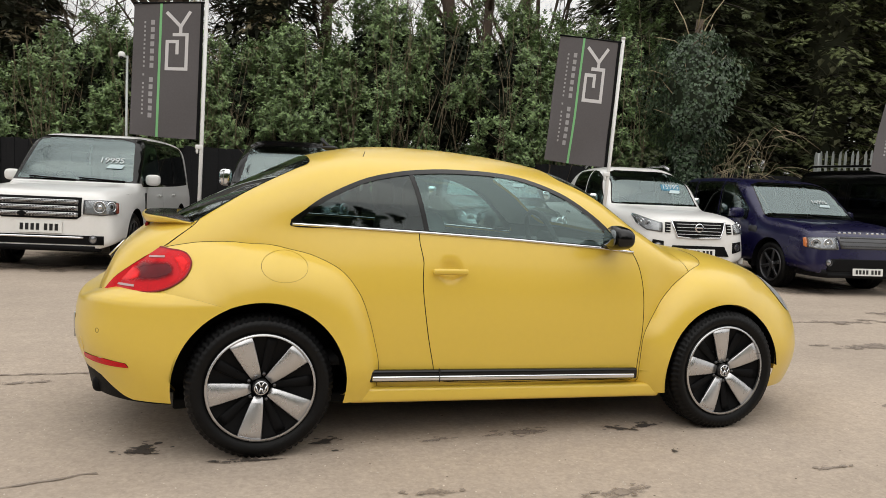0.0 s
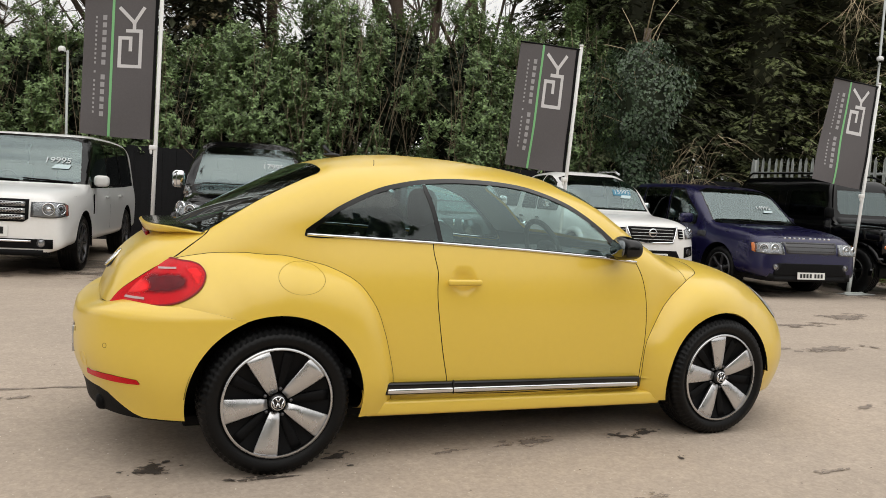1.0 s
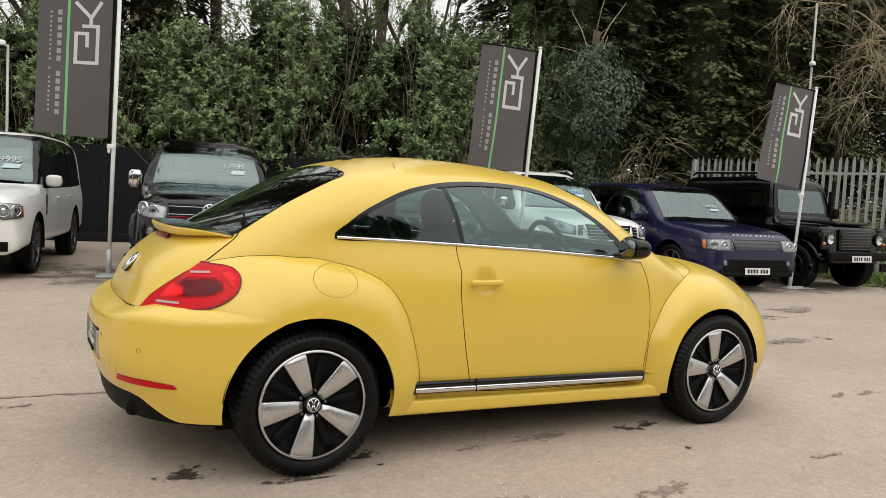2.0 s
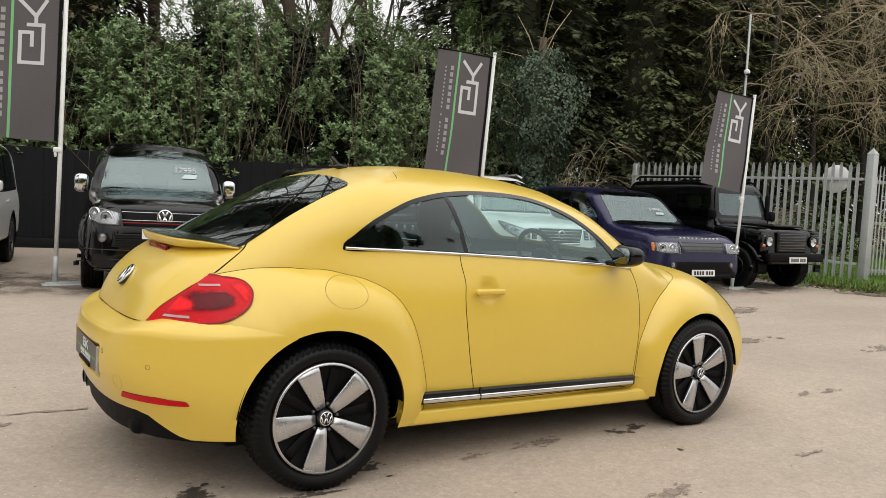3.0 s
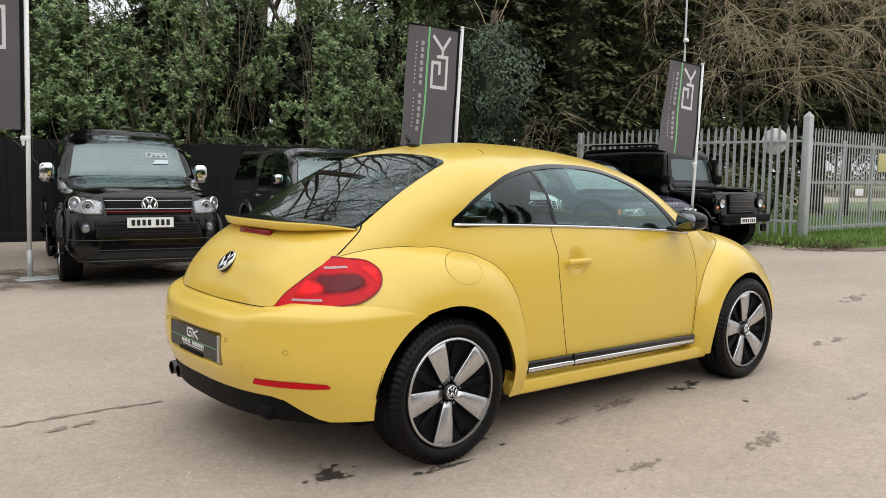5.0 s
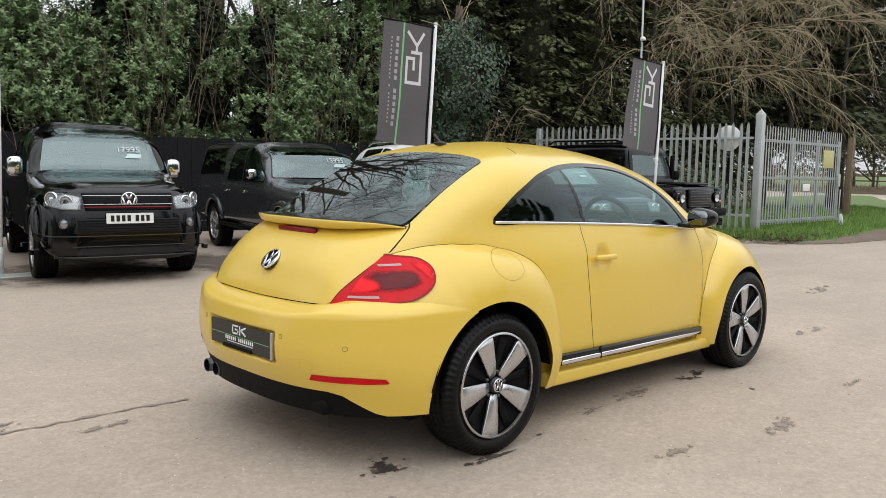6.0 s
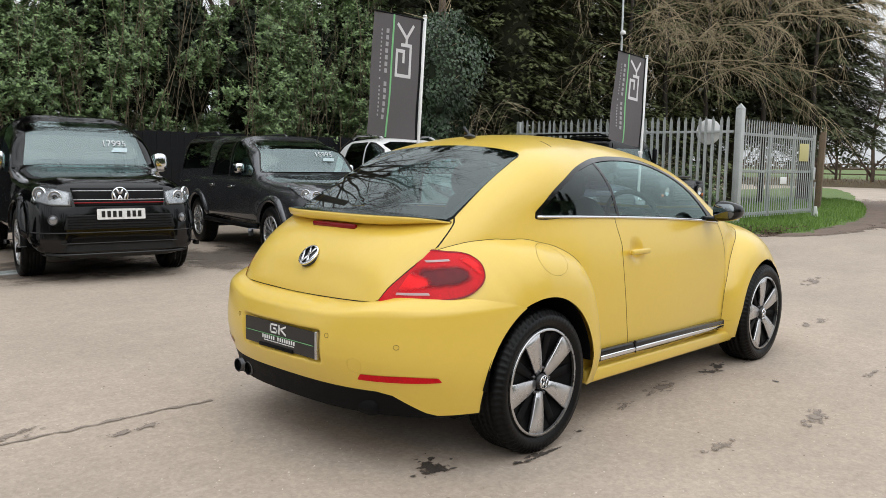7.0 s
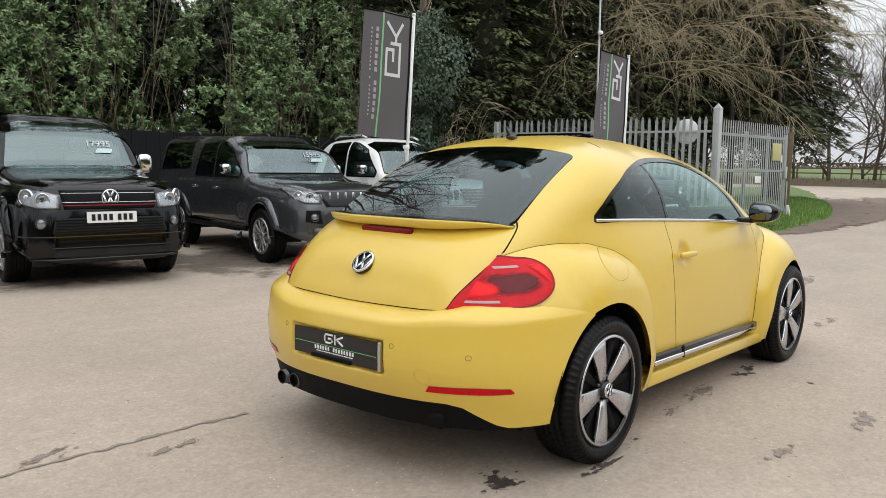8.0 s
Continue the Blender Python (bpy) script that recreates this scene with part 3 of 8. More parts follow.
CLOTH_TEXT = material("flag_lettering", (0.33, 0.32, 0.33), 0.85, var=0.06, scale=8)
CLOTH_MARK = material("flag_print", (0.60, 0.59, 0.60), 0.85, var=0.06, scale=8)
YELLOW_SIGN = material("yellow_sign", (0.50, 0.46, 0.20), 0.6, var=0.1)


def fence_y(x):
    return 12.3 - 0.2 * (x + 0.8)


def board_fence():
    f = empty("fence", pose(0, 0, 0), "tall black-stained close-board timber fence", "fence")
    f["kind"] = "structure"
    a = math.atan(-0.2)
    rnd = random.Random(4)
    shared = [meshed("fence_board", *board_geo(rnd), TAR_WOOD, False) for _ in range(5)]
    x, k = -15.0, 0
    while x < 11.7:
        ob = new("fence_board", shared[k % 5])
        ob.parent = f
        ob.matrix_basis = pose(x, fence_y(x) + (0.012 if k % 2 else 0.0) + rnd.uniform(-0.004, 0.004), rnd.uniform(-0.012, 0.012), 0, 0, math.degrees(a))
        x += 0.128
        k += 1
    for z in (0.4, 1.1, 1.68):
        L = 27.3
        part("fence_rail", box(0, 0, 0, L, 0.05, 0.09, 0.004), TAR_WOOD, f, m=pose(-1.65, fence_y(-1.65) + 0.05, z, 0, 0, math.degrees(a)))
    part("gravel_board", box(0, 0, 0, 27.3, 0.04, 0.18, 0.005), TAR_WOOD, f, m=pose(-1.65, fence_y(-1.65) - 0.03, 0.09, 0, 0, math.degrees(a)))


def board_geo(rnd):
    h = 1.86 + rnd.uniform(-0.006, 0.006)
    bm = box(0, 0, h / 2, 0.135, 0.016, h, 0.002, 1)
    bm.verts.ensure_lookup_table()
    V = [tuple(v.co) for v in bm.verts]
    F = [tuple(v.index for v in q.verts) for q in bm.faces]
    bm.free()
    return V, F


board_fence()


def pale_geo(h, w=0.068, d=0.018):
    """A folded steel pale with a pointed head."""
    prof = [(-w / 2, 0.0), (-w * 0.28, 0.0), (-w * 0.16, -d), (w * 0.16, -d), (w * 0.28, 0.0), (w / 2, 0.0)]
    V, n = [], len(prof)
    for z, k in ((0.0, 1.0), (h - 0.10, 1.0), (h - 0.03, 0.55), (h, 0.06)):
        V += [(x * k, y, z) for x, y in prof]
    V += [(x, y + 0.003, z) for x, y, z in V]
    m = 4 * n
    F = [(r * n + i, r * n + i + 1, (r + 1) * n + i + 1, (r + 1) * n + i) for r in range(3) for i in range(n - 1)]
    F += [tuple(reversed([q + m for q in f])) for f in F]
    F += [(r * n, (r + 1) * n, (r + 1) * n + m, r * n + m) for r in range(3)] + [(r * n + n - 1, r * n + n - 1 + m, (r + 1) * n + n - 1 + m, (r + 1) * n + n - 1) for r in range(3)]
    return V, F


def palisade():
    f = empty("palisade_fence", pose(0, 0, 0), "grey galvanised steel palisade fence with pointed pales", "fence")
    f["kind"] = "structure"
    a, b = Vector((11.86, 9.7)), Vector((12.43, 4.24))
    L = (b - a).length
    yaw = math.degrees(math.atan2(b.y - a.y, b.x - a.x))
    me = meshed("pale", *pale_geo(2.30), GALV, False)
    n, rnd = 35, random.Random(8)
    for i in range(n):
        p = a + (b - a) * ((i + 0.3) / n)
        ob = new("pale", me)
        ob.parent = f
        ob.matrix_basis = pose(p.x, p.y, 0.13 + rnd.uniform(-0.012, 0.012), rnd.uniform(-0.4, 0.4), rnd.uniform(-0.5, 0.5), yaw + 180)
    mid = (a + b) / 2
    for z in (0.45, 2.10):
        part("rail", box(0, 0.03, 0, L, 0.045, 0.05, 0.003), GALV, f, m=pose(mid.x, mid.y, z, 0, 0, yaw))
    for t in (0.015, 0.5):
        p = a + (b - a) * t
        part("fence_post", box(0, 0.08, 1.2, 0.06, 0.11, 2.4, 0.004), GALV, f, m=pose(p.x, p.y, 0.0, 0, 0, yaw))
    post = part("gate_post", box(0, 0, 1.27, 0.15, 0.15, 2.54, 0.008), GALV, f, "thick steel gate post with a pointed cap", m=pose(12.47, 4.12, 0.04, 0, 0, -4))
    V = [(-0.08, -0.08, 2.54), (0.08, -0.08, 2.54), (0.08, 0.08, 2.54), (-0.08, 0.08, 2.54), (0, 0, 2.66)]
    part("post_cap", (V, [(0, 1, 4), (1, 2, 4), (2, 3, 4), (3, 0, 4), (3, 2, 1, 0)]), GALV, post, smooth=False)
    disc = part("round_sign", lathe([(0.0, 0.0), (0.27, 0.0), (0.275, 0.006), (0.27, 0.012), (0.0, 0.012)], 40), WHITE, m=pose(12.44, 4.80, 2.10, 0, 0, -84))
    tagged(disc, "round white sign fixed behind the steel pales", "sign")


def gate():
    g = empty("gate", pose(0, 0, 0), "open grey steel gate with pointed bars", "gate")
    g["kind"] = "structure"
    a, b = Vector((12.62, 4.10)), Vector((16.55, 3.93))
    L, yaw = (b - a).length, math.degrees(math.atan2(b.y - a.y, b.x - a.x))
    me = meshed("gate_bar", *pale_geo(2.12, 0.036, 0.010), GALV, False)
    for i in range(32):
        p = a + (b - a) * ((i + 0.6) / 32)
        ob = new("gate_bar", me)
        ob.parent = g
        ob.matrix_basis = pose(p.x, p.y - 0.03, 0.25, 0, 0, yaw)
    m = (a + b) / 2
    for z in (0.32, 1.26, 2.06):
        part("gate_rail", box(0, 0.02, 0, L, 0.05, 0.06, 0.004), GALV, g, m=pose(m.x, m.y, z, 0, 0, yaw))
    for t in (0.005, 0.36, 0.70, 0.995):
        p = a + (b - a) * t
        part("gate_stile", box(0, 0.02, 1.2, 0.055, 0.055, 1.92, 0.004), GALV, g, m=pose(p.x, p.y, 0.0, 0, 0, yaw))
    p = a + (b - a) * 0.80
    part("gate_sign", box(0, -0.06, 1.72, 0.55, 0.006, 0.42, 0.002), YELLOW_SIGN, g, "faded yellow sign", m=pose(p.x, p.y, 0, 0, 0, yaw))
    p = a + (b - a) * 0.52
    part("gate_notice", box(0, -0.06, 1.05, 0.36, 0.006, 0.16, 0.002), WHITE, g, "small pale notice", m=pose(p.x, p.y, 0, 0, 0, yaw))
    p = a + (b - a) * 0.965
    part("lock_box", box(0, -0.06, 1.22, 0.12, 0.06, 0.30, 0.01), GALV, g, m=pose(p.x, p.y, 0, 0, 0, yaw))
    part("drop_bolt", tube([(16.5, 3.85, 1.0), (16.5, 3.85, 0.15)], 0.014, 8), GALV, g)
    prop = part("gate_prop", box(0, 0, 0.2, 0.05, 0.22, 0.36, 0.01, 2, 0.4), WHITE, g, m=pose(16.62, 3.85, 0.02))


palisade()
gate()
for x, y, h in ((22.0, 5.52, 2.40), (21.4, 5.38, 2.28), (20.7, 5.12, 2.35)):
    p = part("wooden_post", box(0, 0, h / 2, 0.16, 0.14, h, 0.012), OAK, m=pose(x, y, 0.08, 1, -1.2, 12))
    tagged(p, "weathered brown timber post beside the gate", "post", "timber posts")


# ---- flags ----
def flag(base, top, free_top, free_low, low, label, seed):
    """A pole from base to top; the cloth hangs between the pole and the free edge. low: the height of the cloth's foot at the pole."""
    rnd = random.Random(seed)
    B, T = Vector(base), Vector(top)
    f = empty("flag", pose(*base), label, "flag", "dealer flags along the yard")
    d = T - B
    at = lambda z: B + d * ((z - B.z) / d.z)
    loc = lambda p: Vector(p) - B
    part("pole", tube([loc(at(0.16)), loc(at(1.6)), loc(T)], 0.026, 14), POLE_WHITE, f, "white round flag pole")
    part("pole_socket", tube([loc(at(0.0)), loc(at(0.36))], 0.033, 14), GALV, f)
    part("pole_cap", tube([loc(T), loc(T) + Vector((0, 0, 0.03))], 0.029, 14), WHITE, f)
    part("foot_plate", box(0.16, -0.02, 0.012, 0.62, 0.22, 0.014, 0.003), GALV, f, "flat steel drive-on foot")
    part("foot_rib", box(0.10, -0.02, 0.03, 0.42, 0.03, 0.03, 0.003), GALV, f)
    arm = part("top_arm", tube([loc(T - d * 0.012), loc(free_top) + Vector((-0.01, 0, 0.012))], 0.012, 8), PLASTIC, f)
    part("bracket", box(*(loc(at(low - 0.10)) + Vector((-0.03, -0.005, 0))), 0.10, 0.05, 0.06, 0.01), WHITE, f)
    part("weight", blob(loc(at(low - 0.12)) + Vector((-0.055, -0.01, -0.03)), (0.035, 0.03, 0.08), 2.4, 12, 8), WHITE, f)
    P00, P10, P01, P11 = at(low), Vector(free_low), T - d * 0.012, Vector(free_top)
    ph = rnd.uniform(0, 6)
    def cloth(u, v, o=0.0):
        """u from the pole to the free edge, v upward, o towards the viewer."""
        p = (P00 * (1 - u) + P10 * u) * (1 - v) + (P01 * (1 - u) + P11 * u) * v
        w = 0.035 * u * (1 - v * 0.7) * math.sin(5.5 * u + 2.2 * v + ph) + 0.012 * math.sin(9 * v + 3 * u + ph) * (1 - v)
        return p - B + Vector((-0.035 * (1 - u), w - o, -0.012 * math.sin(math.pi * u) * (1 - v)))
    nu, nv = 26, 44
    V = [cloth(i / nu, j / nv) for j in range(nv + 1) for i in range(nu + 1)]
    F = [(j * (nu + 1) + i, j * (nu + 1) + i + 1, (j + 1) * (nu + 1) + i + 1, (j + 1) * (nu + 1) + i) for j in range(nv) for i in range(nu)]
    ban = part("banner", (V, F), CLOTH, f, "dark grey cloth with a green stripe and pale marks")
    hem = [cloth(u, v, 0.003) for v in np.linspace(0, 1, 30) for u in (0.0, 0.045)]
    part("hem", (hem, [(2 * i, 2 * i + 1, 2 * i + 3, 2 * i + 2) for i in range(29)]), PLASTIC, ban)
    def strip(name, mat, u0, u1, v0, v1, n=12):
        k = max(1, int(n * abs(v1 - v0) + n * 0.3 * abs(u1 - u0)) + 1)
        V = [cloth(u, v, o) for v in np.linspace(v0, v1, k + 1) for u in np.linspace(u0, u1, 3) for o in (0.004,)]
        part(name, (V, [(r * 3 + c, r * 3 + c + 1, (r + 1) * 3 + c + 1, (r + 1) * 3 + c) for r in range(k) for c in range(2)]), mat, ban)
    strip("green_stripe", FLAG_GREEN, 0.60, 0.635, 0.0, 1.0, 40)
    M = lambda a, b, c, e: strip("printed_mark", CLOTH_TEXT, a, b, c, e)
    # a squared spiral mark with two slanted strokes over it
    asp = abs((P01 - P00).length / (P10 - P00).length)
    def stroke(path, w=0.047):
        for (u0, v0), (u1, v1) in zip(path, path[1:]):
            d = Vector((u1 - u0, (v1 - v0) * asp))
            e = d.normalized() * w / 2
            q = Vector((-e.y, e.x))
            n = 6
            V = []
            for i in range(n + 1):
                c = Vector((u0, v0 * asp)) - e + (d + 2 * e) * (i / n)
                for k in (-1, 0, 1):
                    w_ = c + q * k
                    V.append(cloth(w_.x, w_.y / asp, 0.004))
            part("printed_mark", (V, [(r * 3 + c, r * 3 + c + 1, (r + 1) * 3 + c + 1, (r + 1) * 3 + c) for r in range(n) for c in range(2)]), CLOTH_MARK, ban)
    stroke([(0.37, 0.634), (0.37, 0.716), (0.515, 0.716), (0.515, 0.515), (0.232, 0.515), (0.232, 0.767), (0.417, 0.767)])
    stroke([(0.326, 0.767), (0.326, 0.825), (0.52, 0.925)])
    stroke([(0.326, 0.825), (0.205, 0.925)])
    v = 0.14
    for k in range(14):
        h = 0.036
        if k != 6:
            M(0.70, 0.755, v, v + h)
        v += 0.054
    v = 0.16
    for k in range(22):
        if k not in (8, 10):
            M(0.825, 0.85, v, v + 0.016)
        v += 0.033
    return f


flag((-1.37, 6.65, 0), (-1.31, 6.60, 3.60), (-2.20, 6.62, 3.44), (-2.24, 6.60, 1.78), 1.76, "grey dealer flag on a white pole beside the black pickup", 1)
flag((4.10, 5.49, 0), (4.31, 5.49, 3.47), (3.33, 5.50, 3.42), (3.16, 5.49, 1.72), 1.66, "grey dealer flag on a leaning pole behind the white pickup", 2)
flag((8.95, 4.49, 0), (9.58, 4.77, 3.40), (8.58, 4.78, 3.40), (8.10, 4.62, 1.80), 1.68, "grey dealer flag on a slanting pole before the black off-roader", 3)


# ---- lamp and camera masts ----
def mast(x, y, h, zl, label):
    m = empty("mast", pose(x, y, 0), label, "mast", "thin steel masts")
    part("pole", tube([(0, 0, 0), (0, 0, h)], 0.028, 10, 0.022), GALV, m)
    part("camera_arm", tube([(0, 0, zl - 0.04), (-0.06, -0.06, zl)], 0.014, 6), WHITE, m)
    cam_ = part("camera_dome", blob((-0.09, -0.08, zl), (0.13, 0.13, 0.12), 2.2, 16, 10), WHITE, m, "white security camera housing")
    part("lens", blob((-0.09, -0.10, zl - 0.045), (0.08, 0.08, 0.07), 2.0, 12, 8), GLOSS_BLACK, cam_)
    part("cable", tube([(0, 0, zl - 0.1), (-0.2, -0.05, zl - 0.16), (-0.28, -0.05, zl - 0.35)], 0.006, 5), PLASTIC, m)


mast(-2.55, 11.4, 3.42, 3.42, "thin grey mast with a white security camera behind the white car")
mast(12.45, 7.06, 5.7, 4.42, "tall grey mast with a white security camera by the steel fence")


# ---- wheels ----
def tyre_geo(R, r, w, sides=72, blocks=0):
    """A tyre round the y axis, outer side at -y: bulged walls, square shoulders, grooved tread."""
    h = w / 2
    prof = [(r - 0.012, h * 0.72), (r + 0.004, h * 0.86), (r + (R - r) * 0.35, h), (r + (R - r) * 0.7, h * 0.98), (R - 0.022, h * 0.90), (R - 0.006, h * 0.80), (R, h * 0.66)]
    for g in (0.42, 0.14, -0.14, -0.42):
        prof += [(R, h * (g + 0.05)), (R - 0.007, h * (g + 0.04)), (R - 0.007, h * (g - 0.04)), (R, h * (g - 0.05))]
    prof += [(a, -b) for a, b in reversed(prof[:7])]
    V, F = lathe(prof, sides)
    if blocks:
        V = np.array(V)
        rad = np.hypot(V[:, 0], V[:, 2])
        k = np.arange(len(V)) % sides
        edge = (rad > R - 0.024) & (np.abs(V[:, 1]) > h * 0.6) & (k % 3 == 0)
        face = (rad > R - 0.002) & ((k + (np.abs(V[:, 1]) * 90).astype(int)) % 3 == 0)
        cut = np.where(edge, 0.010, np.where(face, 0.009, 0.0))
        V[:, 0] *= (rad - cut) / rad
        V[:, 2] *= (rad - cut) / rad
    return V, F


def ring(r0, r1, y0, y1, sides=64):
    return lathe([(r0, y0), (r1, y0), (r1, y1), (r0, y1), (r0, y0)], sides)


def wedge(r0, r1, w0, w1, y0, y1, thick, ang, bow=0.0):
    """A spoke: a tapered bar from radius r0 to r1, facing -y."""
    n, V = 6, []
    c, s = math.cos(ang), math.sin(ang)
    for i in range(n + 1):
        t = i / n
        r, w, y = r0 + (r1 - r0) * t, (w0 + (w1 - w0) * t ** 0.85) / 2, y0 + (y1 - y0) * t - bow * math.sin(math.pi * t)
        for a, b in ((-w, y + 0.004), (-w * 0.9, y), (w * 0.9, y), (w, y + 0.004), (w * 0.85, y + thick), (-w * 0.85, y + thick)):
            V.append((r * c - a * s, b, r * s + a * c))
    F = [(i * 6 + k, i * 6 + (k + 1) % 6, (i + 1) * 6 + (k + 1) % 6, (i + 1) * 6 + k) for i in range(n) for k in range(6)]
    F += [(5, 4, 3, 2, 1, 0), tuple(n * 6 + k for k in range(6))]
    return V, F


def badge_geo(r, y, bar):
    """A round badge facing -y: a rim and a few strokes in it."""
    geos = [ring(r * 0.86, r, y - 0.004, y + 0.004, 32)]
    def stroke(a, b):
        a, b = Vector((a[0], 0, a[1])) * r, Vector((b[0], 0, b[1])) * r
        d = (b - a).normalized().cross(Vector((0, 1, 0))) * bar / 2
        q = [a - d, b - d, b + d, a + d]
        V = [(p.x, y - 0.003, p.z) for p in q] + [(p.x, y + 0.003, p.z) for p in q]
        geos.append((V, [(0, 1, 2, 3), (7, 6, 5, 4), (0, 4, 5, 1), (1, 5, 6, 2), (2, 6, 7, 3), (3, 7, 4, 0)]))
    for s in (-1, 1):
        stroke((s * 0.40, 0.80), (0.0, 0.10))
        stroke((s * 0.80, 0.38), (s * 0.38, -0.78))
        stroke((s * 0.38, -0.78), (0.0, 0.02))
    return join(*geos)


def hatchback_wheel(car, name, x, y, R, phase, side):
    """side -1: outer face towards -y."""
    m = pose(x, y, R - 0.006) if side < 0 else pose(x, y, R - 0.006, 0, 0, 180)
    tyre = part("wheel", tyre_geo(R, 0.250, 0.225, 210, blocks=1), RUBBER, car, "black road tyre on a five-spoke alloy wheel", m=m)
    rim = part("rim", join(lathe([(0.254, -0.098), (0.250, -0.104), (0.240, -0.104), (0.237, -0.094), (0.230, -0.03), (0.222, 0.09), (0.245, 0.10)], 72)), GLOSS_BLACK, tyre)
    part("rim_lip", ring(0.2395, 0.250, -0.1065, -0.096, 72), ALLOY, tyre, "thin machined silver rim edge")
    part("rim_face", lathe([(0.236, -0.086), (0.17, -0.070), (0.06, -0.060), (0.0, -0.060)], 60), PLASTIC, tyre)
    for i in range(5):
        a = radians(phase + 72 * i)
        part("spoke", wedge(0.045, 0.241, 0.044, 0.116, -0.088, -0.105, 0.02, a, 0.004), ALLOY, tyre, "machined silver wheel spoke")
        b = a + radians(36)
        part("spoke_web", wedge(0.05, 0.232, 0.028, 0.052, -0.074, -0.088, 0.02, b), PLASTIC, tyre)
        c = Vector((0.062 * math.cos(b), 0, 0.062 * math.sin(b)))
        part("wheel_bolt", lathe([(0.0, -0.088), (0.007, -0.088), (0.009, -0.08), (0.009, -0.06)], 8), ALLOY_DARK, tyre, m=pose(c.x, 0, c.z))
    part("hub_cap", lathe([(0.0, -0.1), (0.03, -0.1), (0.037, -0.095), (0.039, -0.07)], 32), PLATE_BLACK, tyre)
    part("hub_badge", badge_geo(0.032, -0.102, 0.006), CHROME, tyre)
    part("valve", tube([(0.13 * math.cos(radians(phase + 100)), -0.085, 0.13 * math.sin(radians(phase + 100))), (0.135 * math.cos(radians(phase + 100)), -0.1, 0.135 * math.sin(radians(phase + 100)))], 0.004), PLASTIC, tyre)
    return tyre


# ---- the yellow car: nose towards +x, right side towards -y ----
b_top = curve([(-2.02, 0.62), (-2.005, 0.70), (-1.99, 0.76), (-1.968, 0.81), (-1.93, 0.888), (-1.87, 0.955), (-1.80, 1.01), (-1.70, 1.062), (-1.6, 1.105), (-1.45, 1.185), (-1.3, 1.268), (-1.15, 1.345), (-1.03, 1.40), (-0.86, 1.452), (-0.7, 1.48), (-0.49, 1.494), (-0.28, 1.491),
               (0.03, 1.470), (0.3, 1.432), (0.45, 1.397), (0.56, 1.350), (0.685, 1.26), (0.80, 1.170), (0.95, 1.068), (1.05, 1.02), (1.3, 0.972), (1.6, 0.885), (1.8, 0.80), (1.95, 0.70), (2.05, 0.57), (2.09, 0.42)])
b_wid = curve([(-2.02, 0.46), (-1.95, 0.545), (-1.80, 0.585), (-1.6, 0.625), (-1.35, 0.668), (-1.115, 0.698), (-0.8, 0.732), (-0.5, 0.745), (0.0, 0.752), (0.57, 0.745), (0.8, 0.740), (1.0, 0.732), (1.10, 0.722), (1.2, 0.706), (1.3, 0.675), (1.45, 0.615), (1.6, 0.55), (1.8, 0.44), (2.0, 0.38), (2.09, 0.2)])
b_ref = curve([(-2.02, 0.45), (-1.9, 0.52), (-1.72, 0.70), (-1.56, 0.80), (-1.3, 0.93), (-1.0, 0.99), (-0.5, 0.99), (0.6, 0.96), (0.85, 0.90), (1.1, 0.82), (1.2, 0.82), (1.3, 0.79), (1.6, 0.58), (2.09, 0.3)])
b_pow = curve([(-2.02, 4.0), (-1.5, 4.2), (-1.03, 3.9), (-0.75, 3.0), (-0.4, 2.45), (0.5, 2.4), (0.9, 2.6), (1.2, 2.6), (2.09, 2.4)])
b_bulge = curve([(0.2, 0.035), (0.26, 0.05), (0.32, 0.058), (0.42, 0.066), (0.6, 0.072), (0.75, 0.068), (0.87, 0.054), (0.95, 0.036), (1.0, 0.022), (1.05, 0.008), (1.1, 0.0)])
b_side = curve([(-2.1, 0.0), (-1.7, 0.2), (-1.2, 0.7), (-0.75, 1.0), (0.75, 1.0), (0.92, 0.62), (1.1, 0.25), (1.4, 0.0), (2.1, 0.0)])


def hatchback_width(x, z):
    zt, zr, w, p = b_top(x), b_ref(x), b_wid(x), b_pow(x)
    v = np.clip((z - zr) / (zt - zr), 0, 1)
    y = w * (1 - v ** p) ** (1 / p) + b_bulge(z) * b_side(x) * (v < 1)
    low = np.clip((0.30 - z) / 0.10, 0, 1)
    y = y * (1 - 0.35 * low ** 3)
    under = np.interp(x, [-2.02, -1.95, -1.75, -1.6, 1.6, 1.75, 2.09], [0.60, 0.56, 0.35, 0.2, 0.2, 0.3, 0.36])
    y = np.where((z > zt) | (z < under) | (x < -2.02) | (x > 2.09), -1.0, y)
    return y


HUB_R, HUB_F, HUB_Z = -1.2685, 1.2685, 0.33
